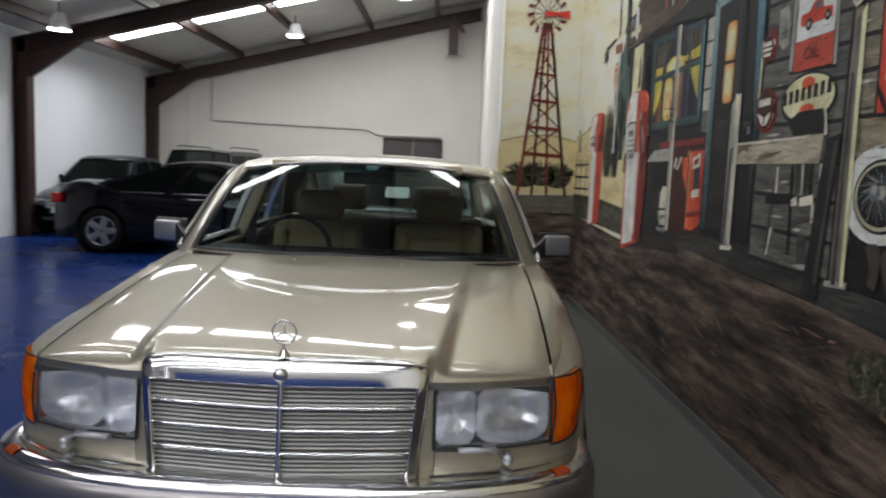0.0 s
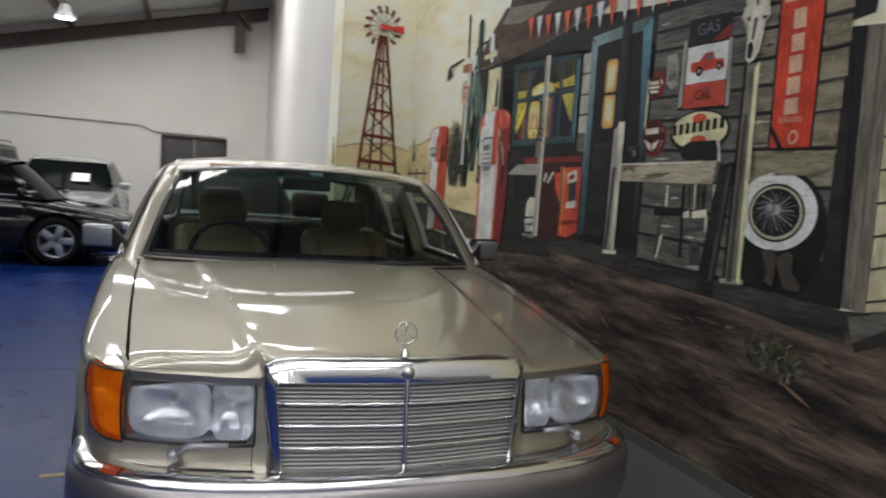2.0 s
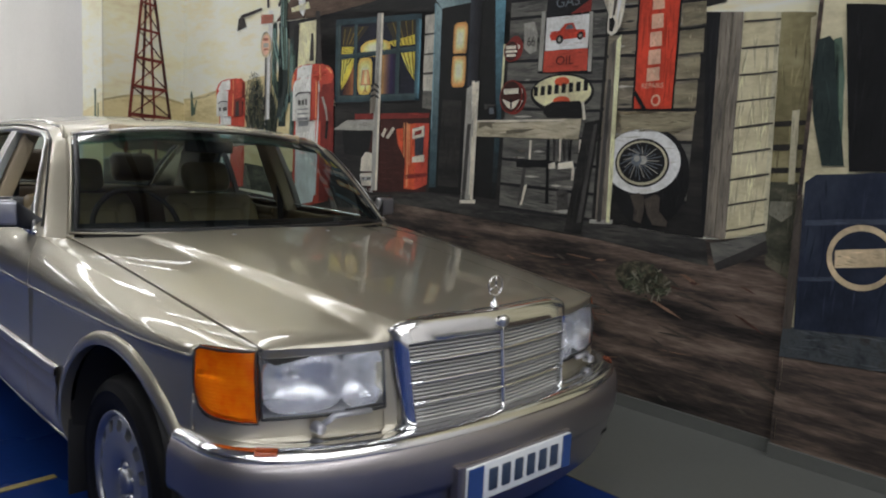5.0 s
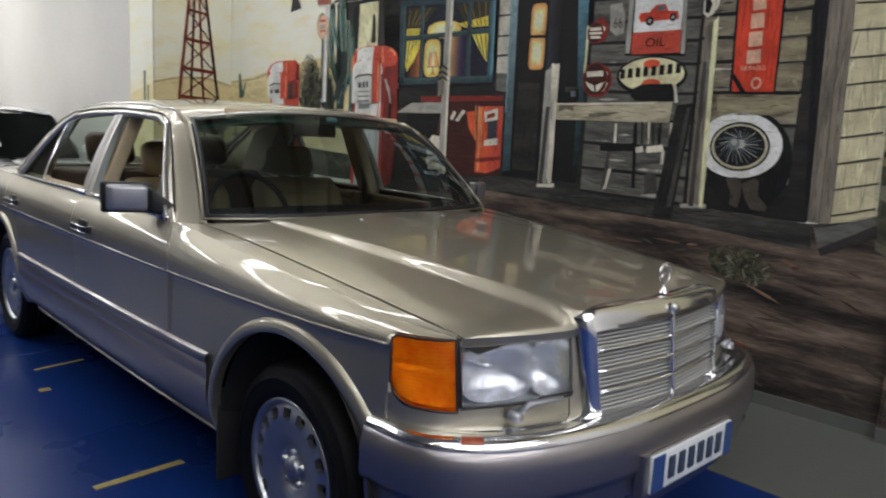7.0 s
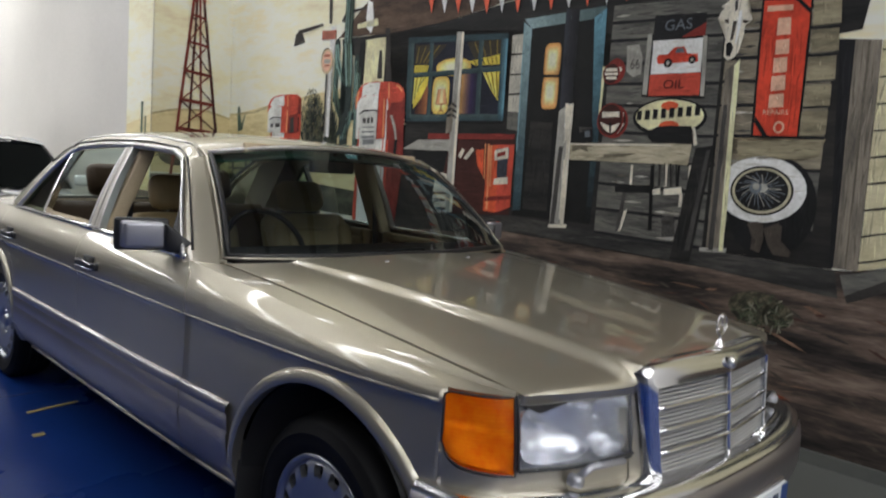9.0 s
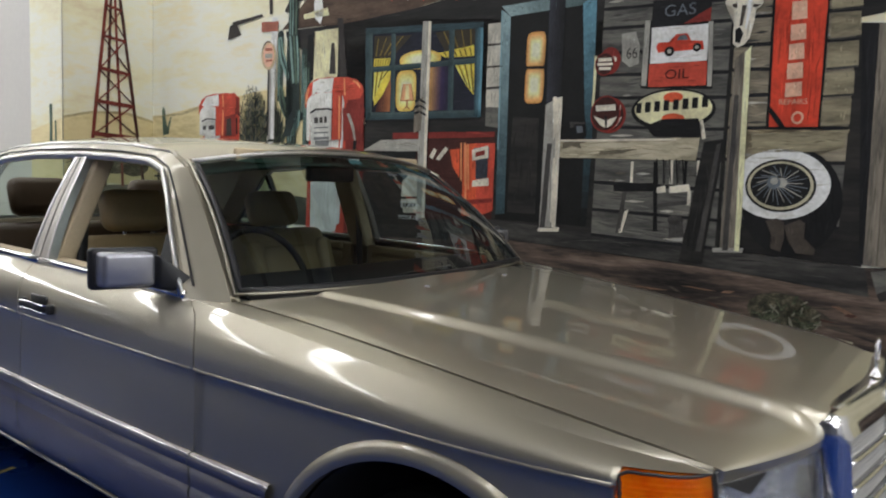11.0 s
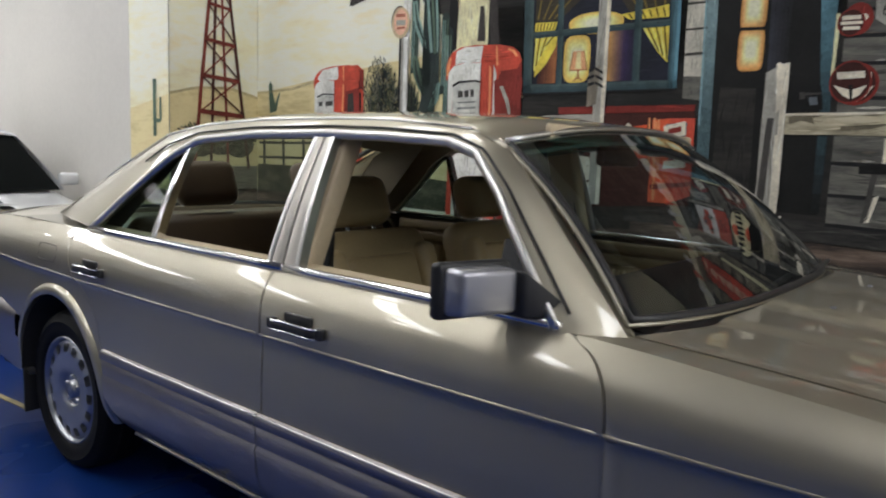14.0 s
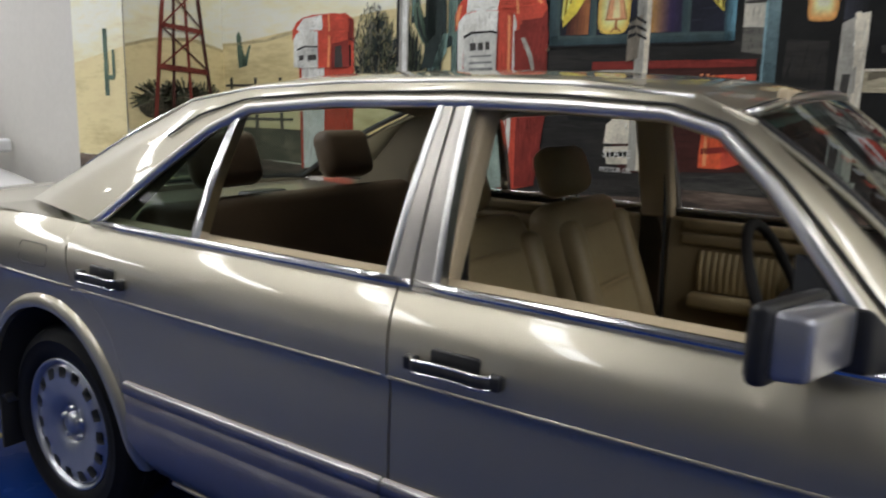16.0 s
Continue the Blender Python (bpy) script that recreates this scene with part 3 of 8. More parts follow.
# sky and ground
P("painted_sky", 0, "sky_cream", -2.6, 0.0, 5.405, 0.0, 5.405, 4.9, -2.6, 4.9)
P("painted_sky", 0, "sky_cream", 0.957, 0.0, 1.765, 0.0, 1.765, 4.9, 0.957, 4.9, face="end")
P("painted_sky", 0, "sky_cream", 5.41, 0.0, 6.02, 0.0, 6.02, 4.8, 5.41, 4.8, face="nib")
P("painted_ground", 1, "earth", 5.404, 0.0, 1.9, 0.0, 1.9, 0.93, 3.4, 0.86, 5.404, 0.95)
P("painted_ground", 1, "earth", 0.958, 0.0, 1.764, 0.0, 1.764, 0.95, 0.958, 0.95, face="end")
P("painted_ground", 1, "earth", 5.412, 0.0, 6.018, 0.0, 6.018, 0.95, 5.412, 0.95, face="nib")
P("painted_ground", 2, "duskgrey", 0.958, 0.95, 1.764, 0.95, 1.764, 1.14, 0.958, 1.12, face="end")
P("painted_ground", 2, "yardgrass", 5.40, 0.94, 3.0, 0.90, 3.0, 1.10, 4.2, 1.16, 5.40, 1.16)
P("painted_dune", 1, "sand", 0.958, 1.14, 1.764, 1.14, 1.764, 1.72, 1.5, 1.78, 1.2, 1.76, 0.958, 1.70, face="end")
P("painted_dune", 1, "sand", 5.412, 0.95, 6.018, 0.95, 6.018, 1.58, 5.412, 1.68, face="nib")
P("painted_dune", 2, "duneline", 0.958, 1.70, 1.2, 1.76, 1.5, 1.78, 1.764, 1.72, 1.764, 1.70, 1.5, 1.755, 1.2, 1.74, 0.958, 1.68, face="end")
# painted rails of the far fence
for z in (1.22, 1.34, 1.46):
    stroke("painted_fence", 3, "bordergrey", (5.38, z), (4.7, z + 0.01), 0.018)
for s in (5.3, 5.05, 4.8):
    stroke("painted_fence", 4, "bordergrey", (s, 1.05), (s + 0.02, 1.52), 0.03)

# the windmill
g = "painted_windmill"
TOP = (1.385, 2.95)
FEET = (1.155, 1.31, 1.47, 1.672)
for fx, c, w in zip(FEET, ("windred", "winddark", "windred", "winddark"), (0.03, 0.024, 0.024, 0.03)):
    stroke(g, 6 if c == "windred" else 5, c, (TOP[0] + (fx - TOP[0]) * 0.14, TOP[1] - 0.02), (fx, 1.12), w, "end")
for k, z in enumerate((2.66, 2.40, 2.12, 1.84, 1.56)):
    f = (TOP[1] - z) / (TOP[1] - 1.12)
    a, b = TOP[0] + (FEET[0] - TOP[0]) * (0.14 + 0.86 * f), TOP[0] + (FEET[3] - TOP[0]) * (0.14 + 0.86 * f)
    stroke(g, 7, "windred", (a, z + 0.01), (b, z - 0.012), 0.022 + 0.004 * k, "end")
    z2 = (2.66, 2.40, 2.12, 1.84, 1.56, 1.14)[k + 1]
    f2 = (TOP[1] - z2) / (TOP[1] - 1.12)
    a2, b2 = TOP[0] + (FEET[0] - TOP[0]) * (0.14 + 0.86 * f2), TOP[0] + (FEET[3] - TOP[0]) * (0.14 + 0.86 * f2)
    if k < 4:
        stroke(g, 8, "winddark", (a, z), (b2, z2), 0.013, "end")
        stroke(g, 9, "windred", (b, z), (a2, z2), 0.013, "end")
for k in range(14):
    a = 2 * math.pi * k / 14
    ca, sa = math.cos(a), math.sin(a)
    stroke(g, 7, "winddark", (TOP[0] + 0.03 * ca, 3.02 + 0.03 * sa), (TOP[0] + 0.20 * ca, 3.02 + 0.22 * sa), 0.008, "end")
    stroke(g, 8, "windred", (TOP[0] + 0.15 * ca, 3.02 + 0.165 * sa), (TOP[0] + 0.21 * math.cos(a + 0.12), 3.02 + 0.23 * math.sin(a + 0.12)), 0.03, "end")
    b = a + 2 * math.pi / 14
    stroke(g, 6, "winddark", (TOP[0] + 0.15 * ca, 3.02 + 0.165 * sa), (TOP[0] + 0.15 * math.cos(b), 3.02 + 0.165 * math.sin(b)), 0.008, "end")
P(g, 10, "vanered", 1.36, 2.99, 1.50, 3.0, 1.62, 2.97, 1.62, 3.06, 1.50, 3.04, 1.36, 3.05, face="end")
rnd = random.Random(3)
for cx, cz, rx, rz in ((1.20, 1.34, 0.20, 0.13), (1.58, 1.34, 0.17, 0.13), (1.40, 1.36, 0.2, 0.13)):
    E("painted_shrub", 3, "bushdark", cx, cz - 0.03, rx * 0.85, rz * 0.8, "end", 14)
    for k in range(60):
        a = rnd.uniform(-0.3, 3.5)
        r0, r1 = rnd.uniform(0.2, 0.7), rnd.uniform(0.85, 1.15)
        stroke("painted_shrub", 4, "agave" if k % 3 else "grassgrey", (cx + rx * r0 * math.cos(a), cz + rz * r0 * math.sin(a)), (min(1.755, cx + rx * r1 * math.cos(a + 0.1)), cz + rz * r1 * math.sin(a + 0.1)), 0.009, "end")
for s, z0, z1 in ((5.62, 1.36, 1.80), ):
    stroke("painted_far_cactus", 3, "cactusgreen", (s, z0), (s, z1), 0.05, "nib")
    stroke("painted_far_cactus", 4, "cactusgreen", (s - 0.09, z0 + 0.12), (s - 0.09, z0 + 0.30), 0.03, "nib")
    stroke("painted_far_cactus", 4, "cactusgreen", (s - 0.09, z0 + 0.12), (s, z0 + 0.12), 0.03, "nib")

# weatherboards of the hut
BOARD_Z = (1.005, 1.15, 1.305, 1.455, 1.615, 1.775, 1.90, 2.02, 2.155, 2.26, 2.37)
for k in range(10):
    z0, z1 = BOARD_Z[k], BOARD_Z[k + 1]
    for sa, sb, colour in ((0.98, 0.285, "greyboard"), (0.265, -0.275, "tanboard" if k > 2 else "greyboard")):
        if sa < 0.5 and k == 0:
            continue
        d = 0.012 if sa > 0.5 else 0.004
        P("painted_weatherboards", 3, colour, sa, z0 + 0.015 + d, sb, z0 + 0.010, sb, z1 - 0.004, sa, z1 + d)
        # the shadow under each board and its lit upper edge, both uneven
        P("painted_weatherboards", 3.6, "shadow", sa, z0 + 0.017 + d, sb, z0 + 0.013, sb, z0 - 0.004, sa, z0 + d)
        for q in range(5):
            sq = sa + (sb - sa) * rnd.uniform(0.02, 0.75)
            ln_ = rnd.uniform(0.05, 0.16)
            zq = z0 + (z1 - z0) * rnd.choice((0.22, 0.5, 0.82))
            P("painted_weatherboards", 3.5, rnd.choice(("paleboard", "greylight", "greydark", "boardgap", "woodline")), sq, zq, sq - ln_ * 0.5, zq + 0.008, sq - ln_, zq + 0.002, sq - ln_ * 0.5, zq - 0.006)
for k in range(9):
    z = 1.033 + 0.125 * k
    f = (z - 1.013) / 1.05
    stroke("painted_side_boards", 6, "bordergrey", (-0.496 + 0.012 * f, z), (-0.684 + 0.03 * f, z + 0.055 - 0.06 * f), 0.009)
for k in range(5):
    z = 1.10 + 0.145 * k
    stroke("painted_hut_wall", 3, "greydark", (2.66, z + 0.5), (1.70, z + 0.5), 0.01) if z + 0.5 < 1.6 else None
# spokes of the painted wheel
for k in range(26):
    a = 2 * math.pi * k / 26 + 0.1
    stroke("painted_spare_wheel", 8, "bluegrey" if k % 3 else "greylight", (0.004 + 0.03 * math.cos(a + 0.5), 1.366 + 0.026 * math.sin(a + 0.5)), (-0.001 + (0.105 + 0.022 * (k % 2)) * math.cos(a), 1.346 + (0.082 + 0.016 * (k % 2)) * math.sin(a)), 0.0042)
# bunting along the eaves
for k in range(22):
    s = 2.55 - 0.137 * k
    sag = 0.10 * ((s - 1.1) / 1.5) ** 2
    zt = 2.56 + sag if s > -0.1 else 2.52
    P("painted_bunting", 9, "flagwhite" if k % 2 else "flagred", s + 0.042, zt, s - 0.042, zt, s - 0.012, zt - 0.165)
stroke("painted_bunting", 8, "bordergrey", (2.6, 2.66), (1.1, 2.565), 0.008)
stroke("painted_bunting", 8, "bordergrey", (1.1, 2.565), (-0.5, 2.62), 0.008)
P("painted_roof", 2, "roofbrown", 3.05, 2.68, 2.5, 3.6, 1.8, 4.4, -1.6, 4.6, -2.4, 3.4, -0.9, 2.76, -0.52, 2.49, 1.4, 2.57)
# brush marks on the ground, short, curved and pointed
for k in range(300):
    s, z = rnd.uniform(-0.85, 5.0), rnd.uniform(0.05, 0.80)
    w, t = rnd.uniform(0.05, 0.24), rnd.uniform(0.003, 0.010)
    d = w * rnd.uniform(-0.35, 0.55)
    P("painted_ground", 3 + k % 3, rnd.choice(("porchdark", "bootgrey", "duskearth", "bootgrey", "maroonearth", "bootgrey")), s, z, s - w * 0.3, z + t - d * 0.2, s - w * 0.7, z + t * 0.6 - d * 0.6, s - w, z - d, s - w * 0.6, z - t - d * 0.6)


def spiky(group, cs, z0, w, h, n, colours, layer=4, face="wall"):
    """A tuft of upright painted blades."""
    for k in range(n):
        a = rnd.uniform(-1, 1)
        x0 = cs + a * w * 0.55
        tip = (cs + a * w * rnd.uniform(0.8, 1.25), z0 + h * (1 - 0.55 * a * a) * rnd.uniform(0.55, 1.05))
        b = rnd.uniform(0.006, 0.014)
        zb = z0 + h * rnd.uniform(0, 0.55)
        P(group, layer + k % 3, rnd.choice(colours), x0 - b, zb, x0 + b, zb, (x0 + tip[0]) / 2 + b, (zb + tip[1]) / 2, *tip, (x0 + tip[0]) / 2 - b, (zb + tip[1]) / 2, face=face)


def saguaro(s, z0, z1, w, arms):
    g_ = "painted_big_cactus"
    for a, b, c, ww in [(s, z0, z1, w)] + [(s + d, za, zb, w * 0.6) for d, za, zb in arms]:
        stroke(g_, 5, "cactusdark", (a, b), (a, c), ww)
        E(g_, 5, "cactusdark", a, c, ww / 2, ww * 0.6)
        for k in (-0.28, 0.05, 0.3):
            stroke(g_, 7, "cactusgreen" if k < 0 else "cactusteal", (a + k * ww, b + 0.04), (a + k * ww, c - 0.01), ww * 0.10)
    for d, za, zb in arms:
        stroke(g_, 4, "cactusdark", (s, za - 0.02), (s + d, za + 0.02), w * 0.55)


saguaro(3.52, 1.5, 2.75, 0.11, ((0.14, 1.85, 2.35), (-0.13, 1.72, 2.2)))
saguaro(3.36, 1.4, 2.1, 0.07, ((-0.08, 1.7, 1.95),))
spiky("painted_agave", 3.95, 1.35, 0.20, 0.62, 190, ("agave", "cactusdark", "agave", "grassgrey", "black"))
spiky("painted_agave", 3.70, 1.35, 0.12, 0.52, 90, ("agave", "cactusdark", "black"))
spiky("painted_agave", 3.15, 1.7, 0.10, 0.34, 60, ("agave", "cactusdark", "black"))
for k in range(260):
    a, r = rnd.uniform(0, 6.28), rnd.uniform(0.1, 1.0) ** 0.6
    cx, cz = 3.985 + 0.17 * r * math.cos(a), 1.70 + 0.26 * r * math.sin(a)
    b = rnd.uniform(0.3, 2.8)
    stroke("painted_agave", 7 + k % 2, rnd.choice(("agave", "cactusdark", "black", "olive", "grassgrey")), (cx, cz), (cx + 0.03 * math.cos(b), cz + 0.04 * math.sin(b)), 0.008)
for k in range(60):
    a = rnd.uniform(0, 6.28)
    r = rnd.uniform(0.3, 1.05)
    cx, cz = -0.09 + 0.15 * r * math.cos(a), 0.69 + 0.085 * r * math.sin(a)
    stroke("painted_brush", 6, "agave" if k % 3 else "grassgrey", (cx, cz), (cx + rnd.uniform(-0.05, 0.05), cz + rnd.uniform(0, 0.05)), 0.007)
G = "painted_ground"
P(G, 2, "earth", 2.031, 0.969, 1.667, 0.956, 0.338, 0.913, -0.412, 0.976, -0.786, 1.055, -0.887, 0.059, -0.052, 0.06, 1.982, 0.003)
G = "painted_roof"
P(G, 3, "roofbrown", 3.653, 2.39, 3.351, 2.616, 3.029, 2.813, 1.404, 2.615, 1.709, 2.512, 2.372, 2.418, 2.98, 2.38)
P(G, 4, "roofgrey", 3.083, 2.696, 2.949, 2.803, 2.239, 2.716, 2.401, 2.68, 2.754, 2.644)
P(G, 4, "teal", 1.729, 2.484, 1.589, 2.608, 1.351, 2.601, 1.461, 2.543)
G = "painted_hut_wall"
P(G, 2, "hutdark", 3.013, 2.422, -0.397, 2.086, -0.383, 0.984, 0.203, 1.001, 1.673, 1.066, 2.031, 0.977, 2.643, 1.321, 2.739, 1.712, 3.013, 1.984)
P(G, 2, "hutdark", 3.605, 2.377, 2.981, 2.384, 2.372, 2.418, 1.708, 2.504, -0.412, 2.316, -0.385, 2.135, 2.527, 1.712, 2.93, 1.93, 3.6, 2.33)
P(G, 3, "porchwood", 2.034, 1.026, 1.673, 1.066, 0.203, 1.001, -0.397, 0.98, -0.425, 0.847, 0.338, 0.913, 1.667, 0.956, 2.031, 0.96)
P(G, 4, "greyboard", -0.422, 0.965, -0.498, 0.982, -0.687, 1.049, -0.696, 1.011, -0.454, 0.865)
P(G, 4, "porchdark", -0.454, 0.865, -0.696, 1.011, -0.709, 0.952, -0.469, 0.832)
P(G, 3, "shadow", -0.29, 2.097, -0.362, 2.09, -0.39, 0.994, -0.373, 0.992)
P(G, 3, "litboard", 0.223, 1.628, -0.284, 1.616, -0.252, 1.528, -0.129, 1.478, 0.21, 1.473)
G = "painted_corner_post"
P(G, 4, "greywood", -0.362, 2.09, -0.477, 2.079, -0.497, 0.99, -0.388, 0.994)
P(G, 5, "woodline", -0.419, 2.084, -0.429, 2.083, -0.447, 0.994, -0.439, 0.993)
G = "painted_plank_column"
P(G, 4, "paleboard", 1.748, 2.268, 1.64, 2.272, 1.635, 1.759, 1.74, 1.762)
P(G, 5, "boardgap", 1.746, 2.148, 1.638, 2.147, 1.637, 2.136, 1.745, 2.133)
P(G, 5, "boardgap", 1.743, 2.013, 1.635, 2.014, 1.634, 2.002, 1.743, 2.001)
P(G, 5, "boardgap", 1.741, 1.884, 1.638, 1.887, 1.637, 1.872, 1.74, 1.869)
P(G, 4, "greyboard", 1.74, 1.762, 1.635, 1.759, 1.633, 1.631, 1.738, 1.647)
G = "painted_cooler"
P(G, 3, "maroon", 2.496, 1.606, 1.663, 1.612, 1.662, 1.067, 2.306, 1.025)
P(G, 4, "reddark", 2.496, 1.606, 1.663, 1.612, 1.666, 1.578, 2.495, 1.564)
P(G, 4, "orange", 1.895, 1.531, 1.797, 1.539, 1.782, 1.075, 1.893, 1.076)
P(G, 4, "red", 1.797, 1.539, 1.658, 1.54, 1.655, 1.122, 1.782, 1.075)
P(G, 5, "bluegrey", 1.817, 1.508, 1.699, 1.516, 1.7, 1.439, 1.823, 1.43)
P(G, 5, "reddark", 1.887, 1.173, 1.66, 1.2, 1.658, 1.176, 1.885, 1.145)
P(G, 5, "ivory", 1.816, 1.304, 1.693, 1.323, 1.691, 1.276, 1.82, 1.264)
P(G, 4, "ivory", 2.173, 1.449, 2.134, 1.506, 2.11, 1.49, 2.142, 1.433)
P(G, 4, "ivory", 2.119, 1.433, 2.041, 1.515, 2.017, 1.499, 2.083, 1.426)
P(G, 5, "orangelight", 1.883, 1.524, 1.867, 1.524, 1.854, 1.087, 1.871, 1.086)
G = "painted_table"
P(G, 4, "greylight", 2.771, 1.481, 2.599, 1.556, 2.269, 1.564, 2.241, 1.481)
P(G, 4, "black", 2.649, 1.478, 2.277, 1.481, 2.318, 1.288, 2.615, 1.296)
P(G, 5, "ivory", 2.393, 1.277, 2.344, 1.321, 2.27, 1.314, 2.251, 1.181, 2.401, 1.174)
P(G, 5, "ivory", 2.4, 1.157, 2.251, 1.168, 2.252, 1.071, 2.377, 1.064)
P(G, 6, "black", 2.38, 1.128, 2.262, 1.138, 2.26, 1.113, 2.379, 1.102)
G = "painted_porch_post"
P(G, 7, "greylight", 2.263, 2.332, 2.192, 2.325, 2.19, 1.041, 2.263, 1.037)
P(G, 8, "ivory", 2.215, 2.327, 2.192, 2.325, 2.19, 1.041, 2.214, 1.04)
P(G, 8, "greywood", 2.305, 1.811, 2.234, 1.841, 2.247, 1.621, 2.308, 1.605)
P(G, 7, "greylight", 1.315, 1.765, 1.239, 1.805, 1.24, 1.049, 1.316, 1.044)
P(G, 8, "ivory", 1.239, 1.805, 1.207, 1.811, 1.207, 1.051, 1.235, 1.05)
P(G, 8, "greydark", 1.291, 1.54, 1.258, 1.54, 1.278, 1.047, 1.311, 1.044)
P(G, 7, "ivory", 1.325, 1.039, 1.183, 1.053, 1.186, 1.027, 1.324, 1.017)
P(G, 7, "greywood", 0.253, 1.97, 0.185, 2.025, 0.168, 1.004, 0.259, 1.002)
P(G, 8, "creamline", 0.209, 1.997, 0.181, 2.025, 0.162, 1.005, 0.186, 1.006)
P(G, 8, "greydark", 0.244, 1.788, 0.223, 1.787, 0.217, 1.006, 0.245, 1.004)
P(G, 7, "greylight", 0.296, 1.012, 0.143, 1.025, 0.147, 1, 0.294, 0.99)
G = "painted_bench"
P(G, 6, "benchtop", 1.208, 1.562, 0.401, 1.576, 0.413, 1.458, 1.215, 1.461)
P(G, 7, "benchdark", 1.199, 1.562, 1.091, 1.565, 1.069, 1.512, 1.142, 1.53)
P(G, 6, "black", 1.154, 1.696, 1.065, 1.698, 1.056, 1.568, 1.145, 1.565)
G = "painted_chair"
P(G, 5, "black", 0.861, 1.317, 0.615, 1.335, 0.619, 1.288, 0.858, 1.279)
P(G, 5, "greydark", 0.804, 1.281, 0.779, 1.282, 0.803, 1.052, 0.832, 1.046)
P(G, 5, "ivory", 0.787, 1.171, 0.763, 1.183, 0.795, 1.053, 0.815, 1.048)
P(G, 5, "black", 0.639, 1.448, 0.616, 1.448, 0.594, 1.074, 0.617, 1.073)
P(G, 5, "greydark", 0.585, 1.455, 0.57, 1.456, 0.568, 1.33, 0.583, 1.33)
P(G, 5, "ivory", 0.547, 1.456, 0.532, 1.456, 0.529, 1.332, 0.545, 1.331)
P(G, 5, "greydark", 0.509, 1.457, 0.494, 1.457, 0.492, 1.333, 0.507, 1.332)
P(G, 5, "black", 0.472, 1.457, 0.457, 1.457, 0.454, 1.334, 0.469, 1.334)
P(G, 5, "ivory", 0.406, 1.458, 0.388, 1.458, 0.385, 1.343, 0.403, 1.342)
P(G, 6, "ivory", 0.612, 1.309, 0.567, 1.324, 0.56, 1.287, 0.61, 1.279)
P(G, 6, "ivory", 0.544, 1.318, 0.44, 1.335, 0.429, 1.296, 0.541, 1.282)
P(G, 5, "ivory", 0.444, 1.295, 0.425, 1.296, 0.427, 1.224, 0.445, 1.223)
P(G, 5, "greydark", 0.606, 1.222, 0.433, 1.25, 0.431, 1.231, 0.604, 1.202)
P(G, 5, "ivory", 0.767, 1.446, 0.751, 1.446, 0.75, 1.331, 0.766, 1.33)
G = "painted_oil_bottle"
E(G, 5, "greydark", 0.499, 1.141, 0.042, 0.03)
P(G, 5, "greydark", 0.533, 1.139, 0.461, 1.144, 0.446, 1.046, 0.529, 1.039)
P(G, 6, "greylight", 0.518, 1.046, 0.45, 1.052, 0.456, 1.031, 0.505, 1.027)
G = "painted_leaning_timber"
P(G, 6, "hutdark", 0.378, 1.554, 0.273, 1.572, 0.346, 0.922, 0.466, 0.924)
P(G, 7, "greydark", 0.313, 1.541, 0.292, 1.548, 0.352, 0.988, 0.381, 0.985)
G = "painted_round_sign"
E(G, 5, "reddark", 0.928, 1.997, 0.063, 0.0745)
E(G, 6, "ivory", 0.928, 2.003, 0.0415, 0.0205)
P(G, 5, "greylight", 0.868, 2.138, 0.788, 2.144, 0.759, 2.07, 0.759, 1.972, 0.81, 1.956, 0.857, 1.992)
G = "painted_fuel_sign"
P(G, 5, "greylight", 0.737, 2.198, 0.71, 2.195, 0.71, 1.852, 0.738, 1.853)
P(G, 5, "greylight", 0.401, 2.165, 0.376, 2.162, 0.362, 1.836, 0.384, 1.837)
P(G, 4, "black", 0.737, 2.198, 0.373, 2.162, 0.358, 1.823, 0.741, 1.84)
P(G, 5, "red", 0.678, 2.21, 0.46, 2.219, 0.461, 2.17, 0.683, 2.159)
P(G, 6, "white", 0.699, 2.156, 0.4, 2.153, 0.395, 1.968, 0.696, 1.968)
P(G, 6, "red", 0.699, 1.965, 0.394, 1.965, 0.391, 1.843, 0.698, 1.845)
P(G, 7, "truckred", 0.667, 2.05, 0.658, 2.075, 0.575, 2.075, 0.563, 2.112, 0.504, 2.113, 0.482, 2.074, 0.421, 2.068, 0.414, 2.025, 0.654, 2.024)
P(G, 8, "bluegrey", 0.556, 2.08, 0.547, 2.104, 0.51, 2.104, 0.497, 2.078)
E(G, 8, "black", 0.593, 2.026, 0.0265, 0.0255)
E(G, 8, "black", 0.45, 2.037, 0.0215, 0.022)
E(G, 9, "greylight", 0.593, 2.026, 0.011, 0.0125)
E(G, 9, "greylight", 0.45, 2.037, 0.0105, 0.0095)
G = "painted_winged_sign"
E(G, 5, "reddark", 0.911, 1.698, 0.097, 0.099)
E(G, 6, "maroon", 0.911, 1.698, 0.084, 0.085)
P(G, 7, "ivory", 0.973, 1.748, 0.847, 1.751, 0.845, 1.724, 0.971, 1.72)
P(G, 7, "ivory", 0.986, 1.686, 0.915, 1.657, 0.904, 1.616, 0.939, 1.637)
P(G, 7, "ivory", 0.834, 1.69, 0.894, 1.657, 0.895, 1.616, 0.864, 1.639)
G = "painted_oval_sign"
E(G, 5, "black", 0.558, 1.722, 0.2265, 0.11)
E(G, 6, "cream", 0.557, 1.728, 0.208, 0.0935)
E(G, 7, "orange", 0.556, 1.787, 0.0525, 0.026)
E(G, 7, "orange", 0.55, 1.677, 0.0605, 0.026)
